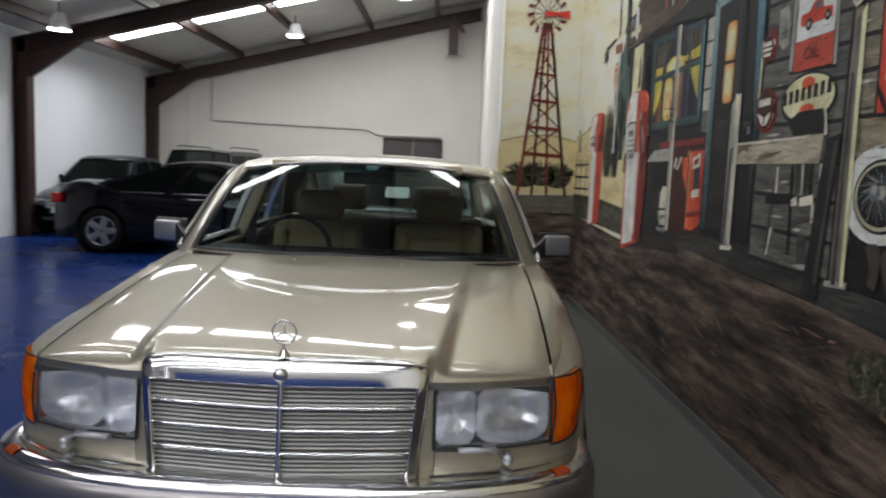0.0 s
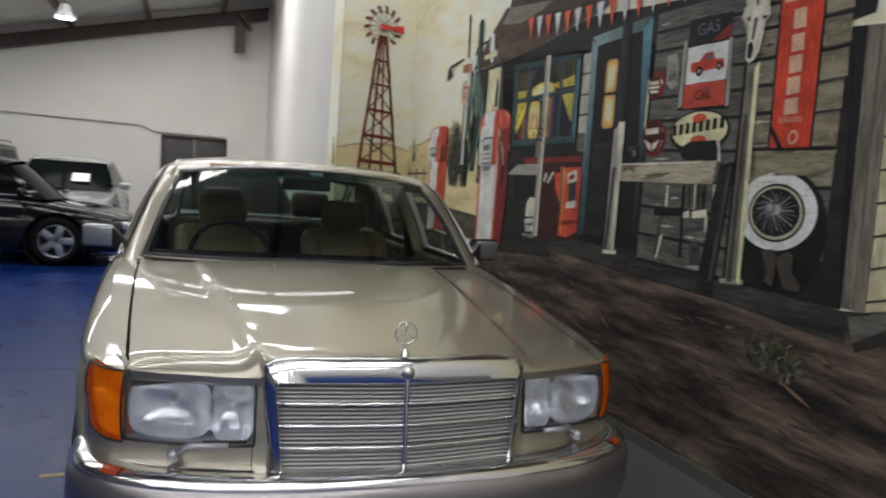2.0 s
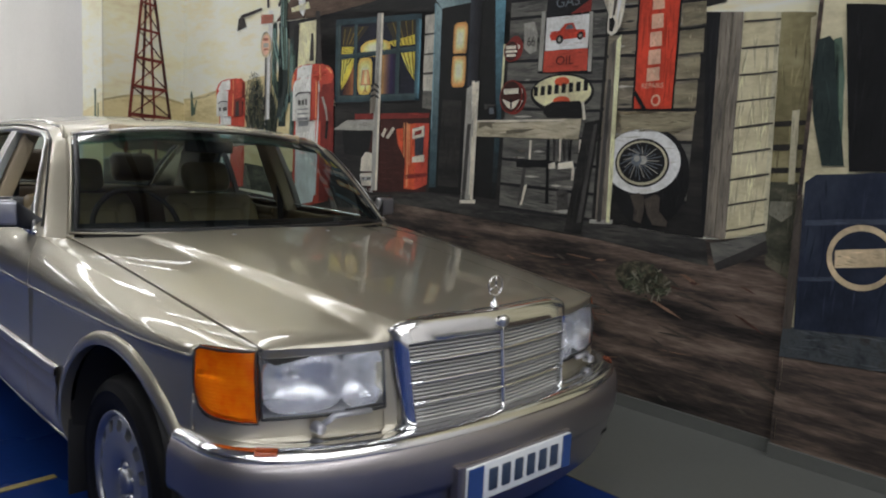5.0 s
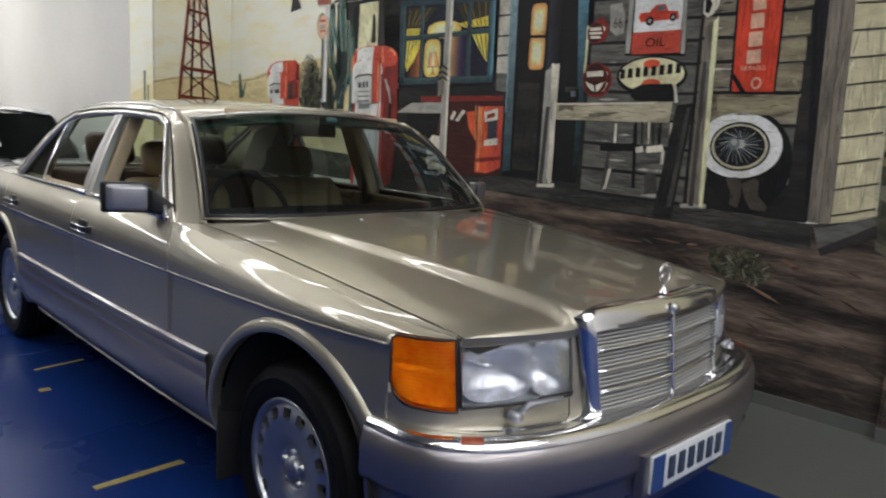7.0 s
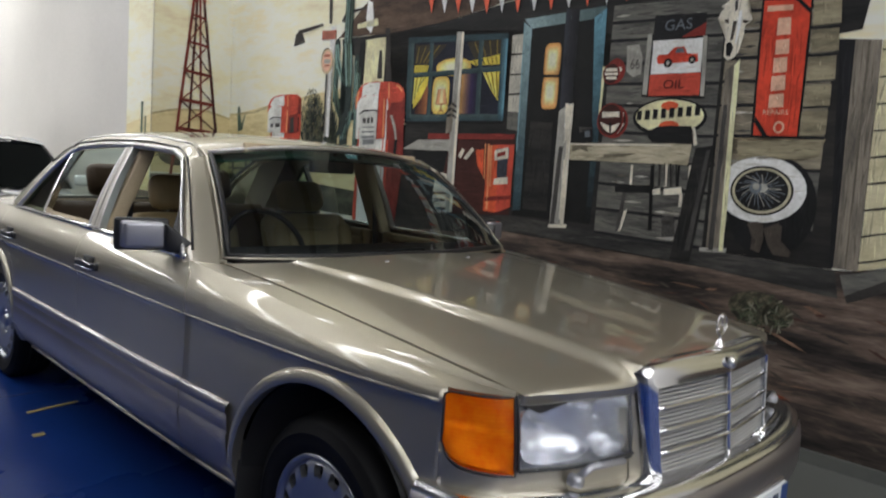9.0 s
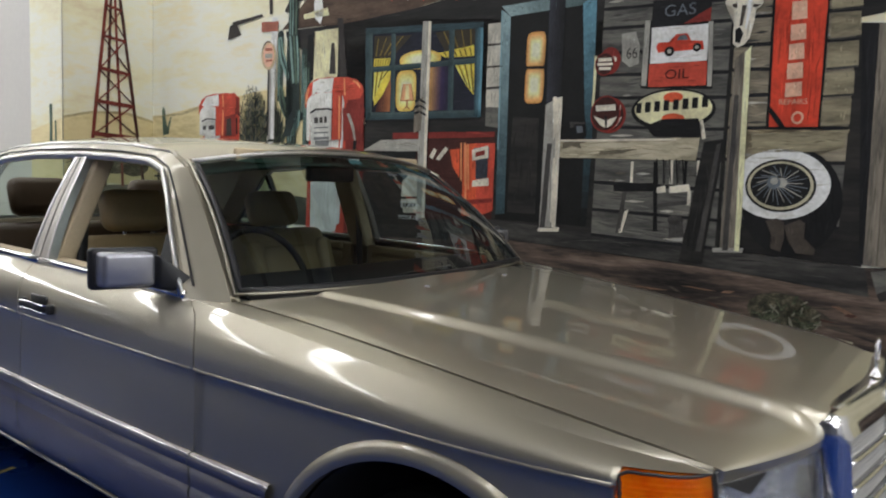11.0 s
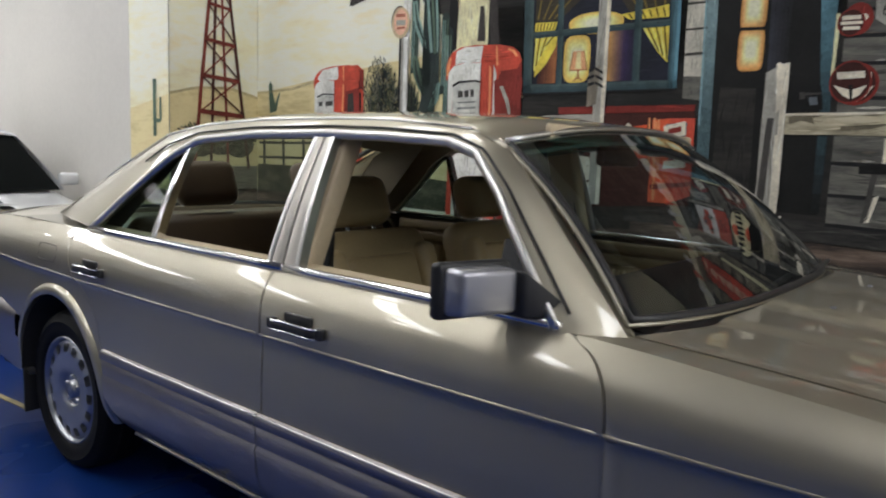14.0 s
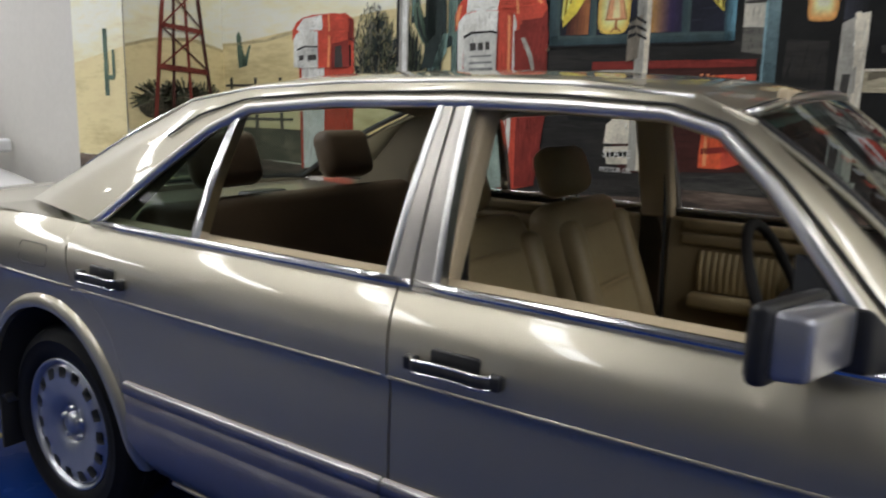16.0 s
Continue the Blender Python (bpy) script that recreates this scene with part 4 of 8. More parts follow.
for k in range(8):
    z = 1.733 + 0.0035 * k
    stroke(G, 8, "black", (0.741 - 0.0505 * k, z - 0.026), (0.741 - 0.0505 * k, z + 0.028), 0.030)
P(G, 9, "black", 0.67, 1.647, 0.61, 1.672, 0.417, 1.675, 0.391, 1.63, 0.394, 1.579, 0.642, 1.58, 0.675, 1.607)
P(G, 9, "ivory", 0.408, 1.662, 0.391, 1.668, 0.368, 1.573, 0.389, 1.567)
G = "painted_vertical_sign"
P(G, 5, "black", 0.101, 2.324, -0.151, 2.311, -0.159, 1.62, 0.083, 1.621)
P(G, 6, "signred", 0.088, 2.315, -0.142, 2.303, -0.148, 1.628, 0.07, 1.63)
P(G, 7, "black", -0.062, 2.309, -0.089, 2.306, -0.142, 2.257, -0.142, 2.229)
P(G, 7, "black", 0.069, 1.727, -0.005, 1.627, 0.023, 1.626, 0.074, 1.698)
P(G, 8, "paleletter", 0.01, 2.219, -0.055, 2.22, -0.062, 2.135, 0.006, 2.134)
P(G, 8, "paleletter", 0.007, 2.111, -0.059, 2.113, -0.064, 2.04, 0.004, 2.037)
P(G, 8, "paleletter", 0.008, 2.02, -0.058, 2.023, -0.064, 1.949, 0.005, 1.946)
P(G, 8, "paleletter", 0.009, 1.929, -0.06, 1.933, -0.065, 1.859, 0.006, 1.854)
P(G, 8, "paleletter", 0.01, 1.837, -0.062, 1.842, -0.067, 1.774, 0.008, 1.768)
P(G, 8, "paleletter", 0.068, 2.287, -0.059, 2.281, -0.06, 2.253, 0.068, 2.258)
E(G, 8, "paleletter", -0.056, 1.671, 0.0275, 0.031)
E(G, 9, "signred", -0.056, 1.671, 0.017, 0.02)
G = "painted_skull"
P(G, 9, "ivory", 0.281, 2.301, 0.247, 2.327, 0.189, 2.286, 0.154, 2.231, 0.185, 2.198, 0.217, 2.213, 0.212, 2.118, 0.233, 2.036, 0.264, 2.044, 0.268, 2.127, 0.285, 2.23, 0.324, 2.245, 0.31, 2.285)
P(G, 10, "black", 0.261, 2.121, 0.238, 2.131, 0.236, 2.066, 0.257, 2.061)
P(G, 10, "greydark", 0.263, 2.252, 0.236, 2.226, 0.249, 2.18, 0.273, 2.205)
P(G, 9, "ivory", 0.312, 2.309, 0.255, 2.346, 0.198, 2.369, 0.189, 2.339, 0.234, 2.314, 0.279, 2.283)
G = "painted_spare_wheel"
E(G, 4, "tyreblack", -0.056, 1.266, 0.226, 0.2635)
E(G, 5, "white", 0.003, 1.35, 0.2295, 0.1715)
E(G, 5.6, "black", -0.003, 1.344, 0.162, 0.129)
E(G, 6.4, "creamshade", -0.003, 1.344, 0.151, 0.118)
E(G, 7, "tyreblack", -0.003, 1.346, 0.137, 0.106)
E(G, 9, "greylight", -0.008, 1.359, 0.0285, 0.024)
G = "painted_boots"
P(G, 8, "bootgrey", 0.049, 1.17, -0.002, 1.186, -0.036, 1.169, -0.043, 1.091, -0.03, 1.022, 0.017, 1.036, 0.016, 1.101)
P(G, 8, "bootgrey", -0.037, 1.151, -0.104, 1.186, -0.13, 1.17, -0.131, 1.098, -0.184, 1.048, -0.181, 1.018, -0.1, 1.022, -0.063, 1.077)
G = "painted_side_boards"
P(G, 4, "boardcream", -0.48, 2.078, -0.645, 2.062, -0.686, 1.054, -0.499, 0.993)
P(G, 5, "creamshade", -0.63, 2.064, -0.654, 2.061, -0.694, 1.055, -0.676, 1.05)
G = "painted_yard"
P(G, 2, "olive", -0.64, 2.063, -0.807, 2.046, -0.857, 1.285, -0.663, 1.275)
P(G, 3, "yardgrass", -0.662, 1.286, -0.809, 1.293, -0.834, 0.832, -0.703, 0.896)
P(G, 4, "grassgrey", -0.696, 1.196, -0.795, 1.203, -0.801, 1.145, -0.756, 1.104, -0.693, 1.136)
P(G, 4, "rail", -0.658, 1.564, -0.863, 1.573, -0.865, 1.553, -0.66, 1.542)
P(G, 4, "rail", -0.664, 1.458, -0.861, 1.466, -0.864, 1.441, -0.667, 1.431)
P(G, 4, "rail", -0.67, 1.351, -0.863, 1.363, -0.865, 1.34, -0.673, 1.327)
P(G, 5, "creamshade", -0.75, 1.615, -0.783, 1.62, -0.796, 1.282, -0.767, 1.281)
P(G, 4, "boardcream", -0.786, 2.023, -0.832, 2.044, -0.828, 1.896, -0.815, 1.721)
G = "painted_brush"
E(G, 5, "bushdark", -0.046, 0.732, 0.148, 0.0865)
E(G, 5, "bushdark", -0.154, 0.71, 0.0805, 0.067)
G = "painted_yard_cactus"
P(G, 6, "cactusdark", -0.825, 1.916, -0.873, 1.93, -0.917, 1.88, -0.936, 1.651, -0.991, 1.374, -0.902, 1.371, -0.837, 1.607, -0.816, 1.819)
P(G, 7, "black", -0.925, 2.059, -1.088, 2.038, -1.159, 1.358, -1.014, 1.352)
P(G, 6, "cactusgreen", -0.892, 1.915, -0.922, 1.921, -0.953, 1.742, -0.972, 1.466, -0.936, 1.651)
G = "painted_barrel"
P(G, 6, "barrelnavy", -0.84, 1.296, -0.883, 1.332, -1.237, 1.361, -1.307, 0.699, -1.231, 0.668, -0.863, 0.63)
P(G, 7, "barrelstripe", -0.861, 1.127, -1.257, 1.174, -1.259, 1.152, -0.859, 1.103)
P(G, 7, "barrelstripe", -0.859, 0.868, -1.282, 0.935, -1.284, 0.915, -0.856, 0.85)
E(G, 8, "beigesign", -1.102, 0.989, 0.137, 0.142)
E(G, 9, "barrelnavy", -1.104, 0.989, 0.1165, 0.115)
P(G, 10, "beigesign", -0.997, 1.008, -1.192, 1.042, -1.2, 0.966, -1.004, 0.932)
P(G, 6, "bootgrey", -0.776, 1.214, -0.836, 1.242, -0.853, 0.929, -0.853, 0.628, -0.815, 0.62, -0.795, 0.921)
P(G, 5, "rubble", -0.814, 0.63, -1.306, 0.704, -1.325, 0.526, -0.807, 0.489)
G = "painted_light_pole"
P(G, 5, "white", 3.762, 2.495, 3.695, 2.489, 3.737, 1.513, 3.805, 1.512)
P(G, 6, "signbrick", 3.888, 2.47, 3.686, 2.46, 3.693, 2.386, 3.887, 2.393)
E(G, 6, "greydark", 3.808, 2.215, 0.0765, 0.105)
E(G, 7, "paleletter", 3.808, 2.224, 0.0595, 0.0855)
P(G, 5, "metaldark", 4.257, 2.501, 3.89, 2.532, 3.871, 2.511, 4.236, 2.469)
P(G, 5, "metaldark", 4.289, 2.473, 4.204, 2.497, 4.141, 2.393, 4.312, 2.363)
P(G, 5, "metaldark", 3.622, 2.529, 3.569, 2.6, 3.28, 2.618, 3.264, 2.599, 3.537, 2.578, 3.589, 2.508)
P(G, 6, "white", 3.285, 2.664, 3.227, 2.64, 3.194, 2.476, 3.227, 2.397, 3.281, 2.438, 3.299, 2.53)
P(G, 6, "cream", 3.408, 2.484, 3.157, 2.509, 3.137, 2.453, 3.404, 2.447)
P(G, 5, "metaldark", 3.82, 2.909, 3.78, 2.904, 3.761, 2.521, 3.793, 2.524)
G = "painted_big_cactus"
P(G, 4, "metaldark", 3.056, 2.426, 2.999, 2.42, 2.942, 1.981, 3.014, 1.993)
P(G, 4, "black", 3.358, 2.329, 3.274, 2.34, 3.295, 1.998, 3.387, 1.957)
P(G, 4, "cream", 3.289, 2.35, 3.039, 2.355, 3.043, 2.004, 3.295, 1.98)
P(G, 5, "metaldark", 3.124, 2.035, 3.109, 2.255, 3.079, 2.253, 3.058, 2.031)
G = "painted_dune"
P(G, 1, "sand", 5.42, 1.745, 4.575, 1.854, 3.999, 1.93, 3.355, 1.979, 3.046, 1.958, 3.004, 0.974, 5.431, 0.961)
P(G, 2, "duneline", 5.42, 1.763, 4.961, 1.784, 4.575, 1.862, 4.335, 1.916, 4.335, 1.892, 4.574, 1.837, 4.961, 1.766, 5.42, 1.745)
P(G, 2, "cactusgreen", 5.259, 1.812, 5.237, 1.847, 5.209, 1.811, 5.197, 1.613, 5.125, 1.754, 5.112, 1.745, 5.154, 1.603, 5.24, 1.586)
G = "painted_pump"
P(G, 6, "red", 3.338, 0.921, 3.316, 1.908, 3.264, 1.979, 3.086, 2.006, 2.858, 1.985, 2.787, 1.922, 2.782, 1.406, 2.821, 0.911, 3.319, 0.797)
P(G, 7, "pumpwhite", 3.234, 1.959, 3.072, 1.996, 2.996, 1.904, 3.01, 1.878, 3.262, 1.869)
P(G, 7, "pumpwhite", 3.307, 1.843, 3.232, 1.895, 3.054, 1.897, 3.009, 1.851, 3.01, 0.943, 3.023, 0.886, 3.289, 0.838, 3.283, 0.925)
P(G, 8, "dialwhite", 3.289, 1.769, 3.08, 1.782, 3.085, 1.465, 3.289, 1.444)
P(G, 9, "dialgrey", 3.259, 1.759, 3.109, 1.765, 3.106, 1.683, 3.256, 1.676)
P(G, 9, "dialgrey", 3.254, 1.575, 3.103, 1.583, 3.108, 1.51, 3.252, 1.5)
P(G, 8, "pumpwhite", 2.981, 1.877, 2.96, 1.876, 2.98, 0.945, 3.01, 0.943)
P(G, 8, "reddark", 2.939, 1.893, 2.773, 1.904, 2.753, 1.362, 2.807, 0.912, 2.935, 0.893)
P(G, 9, "black", 2.906, 1.76, 2.871, 1.759, 2.818, 1.644, 2.838, 1.405, 2.873, 1.413, 2.853, 1.635)
G = "painted_small_pump"
P(G, 5, "red", 4.636, 1.603, 4.643, 1.815, 4.575, 1.904, 4.43, 1.921, 4.22, 1.934, 4.152, 1.891, 4.147, 1.595, 4.16, 0.941, 4.619, 0.892)
P(G, 6, "pumpwhite", 4.569, 1.895, 4.424, 1.921, 4.405, 1.855, 4.55, 1.836)
P(G, 6, "pumpwhite", 4.618, 1.806, 4.55, 1.836, 4.441, 1.84, 4.405, 1.805, 4.403, 1.6, 4.408, 0.926, 4.594, 0.898, 4.61, 1.603)
P(G, 7, "dialwhite", 4.599, 1.729, 4.452, 1.75, 4.451, 1.6, 4.598, 1.603)
P(G, 8, "dialgrey", 4.573, 1.67, 4.536, 1.677, 4.536, 1.627, 4.573, 1.619)
P(G, 8, "dialgrey", 4.506, 1.676, 4.469, 1.684, 4.469, 1.63, 4.505, 1.622)
P(G, 7, "pumpwhite", 4.369, 1.837, 4.352, 1.836, 4.355, 1.599, 4.373, 1.599)
P(G, 7, "reddark", 4.289, 1.922, 4.152, 1.891, 4.15, 1.756, 4.275, 1.76)
P(G, 7, "black", 4.286, 1.72, 4.172, 1.732, 4.17, 1.596, 4.285, 1.598)
G = "painted_pump"
P(G, 10, "red", 3.367, 1.792, 3.368, 1.885, 3.35, 1.935, 3.316, 1.973, 3.255, 2.001, 3.135, 2.01, 2.934, 2.001, 2.842, 1.982, 2.789, 1.943, 2.772, 1.895, 2.803, 1.848, 2.842, 1.826, 2.954, 1.813, 2.978, 1.876, 3.053, 1.898, 3.205, 1.904, 3.315, 1.878, 3.346, 1.825)
P(G, 11, "pumpwhite", 3.285, 1.978, 3.21, 2.002, 3.068, 2.003, 3.076, 1.956, 3.085, 1.899, 3.249, 1.898, 3.293, 1.888)
P(G, 11, "orangelight", 2.971, 1.995, 2.958, 1.994, 2.945, 1.874, 2.959, 1.872)
P(G, 11, "orangelight", 2.872, 1.977, 2.83, 1.962, 2.8, 1.926, 2.812, 1.92, 2.842, 1.95, 2.879, 1.968)
P(G, 11, "reddark", 2.924, 1.837, 2.807, 1.847, 2.831, 1.809, 2.921, 1.783)
P(G, 11, "pumpwhite", 3.348, 1.774, 3.345, 1.842, 3.304, 1.883, 3.205, 1.901, 3.079, 1.896, 3.072, 1.784, 3.132, 1.782, 3.265, 1.779, 3.303, 1.739, 3.309, 1.548, 3.343, 1.548)
P(G, 11, "red", 3.079, 1.896, 3.01, 1.888, 2.983, 1.855, 2.978, 1.56, 3.08, 1.552, 3.077, 1.768)
P(G, 12, "orangelight", 3.014, 1.877, 2.996, 1.854, 2.991, 1.56, 3.006, 1.56)
P(G, 12, "reddark", 3.082, 1.886, 3.072, 1.886, 3.071, 1.555, 3.082, 1.555)
P(G, 12, "dialwhite", 3.304, 1.756, 3.253, 1.779, 3.121, 1.782, 3.084, 1.771, 3.086, 1.552, 3.302, 1.548)
P(G, 13, "tyreblack", 3.309, 1.76, 3.254, 1.785, 3.111, 1.788, 3.08, 1.776, 3.084, 1.766, 3.121, 1.777, 3.246, 1.772, 3.299, 1.747)
P(G, 13, "greydark", 3.261, 1.718, 3.221, 1.721, 3.219, 1.678, 3.259, 1.676)
P(G, 13, "greydark", 3.206, 1.72, 3.173, 1.723, 3.17, 1.679, 3.203, 1.678)
P(G, 13, "greydark", 3.157, 1.726, 3.129, 1.727, 3.127, 1.682, 3.155, 1.679)
P(G, 13, "dialgrey", 3.262, 1.648, 3.114, 1.652, 3.113, 1.642, 3.261, 1.638)
P(G, 13, "dialgrey", 3.264, 1.611, 3.112, 1.615, 3.111, 1.604, 3.264, 1.599)
P(G, 13, "dialgrey", 3.262, 1.575, 3.103, 1.58, 3.102, 1.56, 3.261, 1.553)
P(G, 10, "reddark", 2.973, 1.781, 2.821, 1.809, 2.772, 1.824, 2.758, 1.76, 2.768, 1.553, 2.958, 1.549)
P(G, 12, "greylight", 2.928, 1.74, 2.902, 1.744, 2.851, 1.649, 2.831, 1.552, 2.851, 1.552, 2.875, 1.634)
P(G, 11, "orangelight", 3.367, 1.826, 3.355, 1.902, 3.337, 1.94, 3.323, 1.933, 3.338, 1.889, 3.35, 1.817)
G = "painted_small_pump"
P(G, 10, "red", 4.691, 1.763, 4.687, 1.842, 4.651, 1.888, 4.598, 1.916, 4.494, 1.933, 4.306, 1.936, 4.221, 1.923, 4.186, 1.879, 4.189, 1.813, 4.272, 1.787, 4.372, 1.799, 4.452, 1.828, 4.595, 1.832, 4.649, 1.815)
P(G, 11, "pumpwhite", 4.588, 1.91, 4.42, 1.93, 4.412, 1.857, 4.423, 1.831, 4.55, 1.83, 4.619, 1.825, 4.65, 1.845)
P(G, 11, "orangelight", 4.368, 1.928, 4.354, 1.93, 4.347, 1.821, 4.362, 1.822)
P(G, 11, "pumpwhite", 4.679, 1.777, 4.649, 1.815, 4.595, 1.832, 4.458, 1.824, 4.448, 1.723, 4.592, 1.726, 4.633, 1.697, 4.642, 1.588, 4.679, 1.588)
P(G, 11, "red", 4.458, 1.824, 4.364, 1.818, 4.335, 1.788, 4.345, 1.587, 4.456, 1.584)
P(G, 12, "orangelight", 4.364, 1.803, 4.346, 1.787, 4.353, 1.587, 4.371, 1.587)
P(G, 12, "dialwhite", 4.646, 1.711, 4.577, 1.729, 4.457, 1.724, 4.456, 1.584, 4.642, 1.584)
P(G, 13, "tyreblack", 4.649, 1.711, 4.577, 1.733, 4.454, 1.727, 4.454, 1.718, 4.573, 1.722, 4.643, 1.699)
P(G, 13, "greydark", 4.626, 1.667, 4.584, 1.671, 4.583, 1.637, 4.625, 1.633)
P(G, 13, "greydark", 4.548, 1.67, 4.47, 1.673, 4.469, 1.638, 4.547, 1.633)
P(G, 11, "reddark", 4.335, 1.788, 4.189, 1.809, 4.18, 1.587, 4.339, 1.58)
P(G, 12, "metaldark", 4.307, 1.721, 4.25, 1.728, 4.236, 1.587, 4.307, 1.587)
P(G, 12, "red", 4.329, 1.798, 4.195, 1.817, 4.193, 1.766, 4.327, 1.741)
G = "painted_light_pole"
P(G, 10, "greylight", 3.794, 2.106, 3.707, 2.1, 3.709, 1.559, 3.798, 1.559)
P(G, 11, "white", 3.759, 2.104, 3.719, 2.101, 3.719, 1.559, 3.754, 1.559)
P(G, 11, "shadow", 3.799, 2.097, 3.781, 2.096, 3.781, 1.586, 3.799, 1.586)
E(G, 11, "beigesign", 3.79, 2.202, 0.0855, 0.106)
E(G, 12, "paleletter", 3.79, 2.206, 0.0655, 0.0885)
P(G, 13, "signbrick", 3.832, 2.264, 3.747, 2.261, 3.746, 2.239, 3.831, 2.242)
P(G, 13, "greylight", 3.83, 2.221, 3.745, 2.218, 3.743, 2.183, 3.828, 2.186)
P(G, 13, "signbrick", 3.823, 2.175, 3.748, 2.173, 3.747, 2.159, 3.822, 2.159)
G = "painted_big_cactus"
P(G, 8, "cactusdark", 3.581, 2.35, 3.459, 2.339, 3.434, 2.135, 3.435, 1.973, 3.429, 1.776, 3.466, 1.586, 3.606, 1.575, 3.569, 1.727, 3.507, 1.778, 3.51, 1.968, 3.55, 2.022)
P(G, 9, "cactusteal", 3.562, 2.34, 3.538, 2.338, 3.514, 2.14, 3.492, 1.985, 3.515, 1.979, 3.537, 2.142)
P(G, 9, "cactusgreen", 3.519, 2.336, 3.5, 2.334, 3.476, 2.137, 3.463, 1.975, 3.482, 1.972)
P(G, 9, "cactusteal", 3.481, 2.333, 3.467, 2.331, 3.443, 2.135, 3.445, 1.982, 3.456, 1.983)
P(G, 8, "cactusteal", 3.686, 2.325, 3.643, 2.338, 3.628, 2.234, 3.558, 2.074, 3.549, 2.005, 3.589, 2.024, 3.647, 2.132, 3.676, 2.22)
P(G, 9, "cactusdark", 3.666, 2.316, 3.656, 2.319, 3.637, 2.217, 3.577, 2.075, 3.587, 2.076, 3.645, 2.183)
P(G, 8, "cactusgreen", 3.678, 1.959, 3.635, 1.974, 3.613, 1.921, 3.608, 1.816, 3.56, 1.727, 3.568, 1.695, 3.614, 1.745, 3.662, 1.835)
P(G, 9, "cactusdark", 3.653, 1.94, 3.643, 1.943, 3.622, 1.816, 3.579, 1.734, 3.589, 1.727, 3.642, 1.824)
P(G, 8, "cactusteal", 3.467, 1.777, 3.42, 1.783, 3.428, 1.673, 3.481, 1.586, 3.533, 1.575, 3.489, 1.656)
G = "painted_porch_post"
P(G, 10, "shadow", 2.306, 1.821, 2.27, 1.832, 2.268, 1.816, 2.305, 1.801)
P(G, 10, "shadow", 2.265, 1.834, 2.212, 1.806, 2.211, 1.79, 2.264, 1.818)
P(G, 10, "shadow", 2.308, 1.781, 2.267, 1.792, 2.265, 1.776, 2.306, 1.761)
P(G, 10, "shadow", 2.262, 1.792, 2.21, 1.767, 2.208, 1.751, 2.261, 1.776)
P(G, 10, "shadow", 2.305, 1.741, 2.264, 1.752, 2.263, 1.736, 2.303, 1.721)
P(G, 10, "shadow", 2.259, 1.752, 2.207, 1.727, 2.205, 1.712, 2.258, 1.736)
P(G, 10, "ivory", 1.269, 1.807, 1.249, 1.813, 1.226, 1.788, 1.238, 1.583, 1.253, 1.557)
P(G, 10, "ivory", 1.247, 1.454, 1.23, 1.459, 1.23, 1.076, 1.244, 1.079)
G = "painted_round_sign"
E(G, 7, "reddark", 0.956, 1.982, 0.0585, 0.0645)
E(G, 8, "maroon", 0.956, 1.982, 0.0525, 0.058)
P(G, 9, "ivory", 0.997, 2.014, 0.917, 2.014, 0.915, 1.995, 0.995, 1.994)
P(G, 9, "ivory", 1.001, 1.988, 0.908, 1.986, 0.907, 1.972, 0.999, 1.973)
P(G, 9, "ivory", 0.989, 1.965, 0.918, 1.963, 0.916, 1.947, 0.987, 1.949)
G = "painted_winged_sign"
E(G, 8, "reddark", 0.934, 1.707, 0.09, 0.101)
E(G, 9, "maroon", 0.934, 1.707, 0.0825, 0.0925)
P(G, 10, "ivory", 0.994, 1.754, 0.876, 1.757, 0.873, 1.725, 0.99, 1.721)
P(G, 10, "ivory", 1.004, 1.695, 0.932, 1.671, 0.928, 1.629, 0.961, 1.645)
P(G, 10, "ivory", 0.861, 1.692, 0.923, 1.671, 0.919, 1.629, 0.89, 1.645)
P(G, 11, "black", 0.938, 1.694, 0.922, 1.694, 0.918, 1.622, 0.927, 1.622)
G = "painted_cooler"
P(G, 6, "orange", 2.002, 1.495, 1.925, 1.504, 1.918, 1.315, 1.976, 1.391)
P(G, 7, "orangelight", 1.919, 1.542, 1.907, 1.542, 1.895, 1.297, 1.909, 1.304)
P(G, 7, "orangelight", 1.89, 1.542, 1.877, 1.543, 1.863, 1.259, 1.876, 1.27)
P(G, 7, "orangelight", 1.864, 1.535, 1.853, 1.535, 1.838, 1.241, 1.85, 1.252)
P(G, 6, "ivory", 1.828, 1.497, 1.708, 1.525, 1.702, 1.45, 1.822, 1.429)
P(G, 7, "reddark", 1.801, 1.481, 1.73, 1.498, 1.727, 1.469, 1.799, 1.452)
P(G, 6, "slate", 1.797, 1.43, 1.705, 1.445, 1.703, 1.323, 1.792, 1.312)
P(G, 6, "ivory", 1.791, 1.308, 1.707, 1.323, 1.708, 1.281, 1.788, 1.267)
G = "painted_oil_bottle"
P(G, 8, "black", 1.163, 1.692, 1.087, 1.694, 1.078, 1.566, 1.155, 1.566)
P(G, 9, "greydark", 1.151, 1.665, 1.095, 1.667, 1.095, 1.634, 1.147, 1.631)
G = "painted_bench"
P(G, 8, "benchdark", 1.19, 1.546, 1.026, 1.556, 1.121, 1.529, 1.187, 1.511)
P(G, 8, "ivory", 1.226, 1.563, 0.525, 1.57, 0.524, 1.561, 1.225, 1.552)
P(G, 8, "benchdark", 0.956, 1.501, 0.716, 1.516, 0.832, 1.489, 0.954, 1.481)
G = "painted_skull"
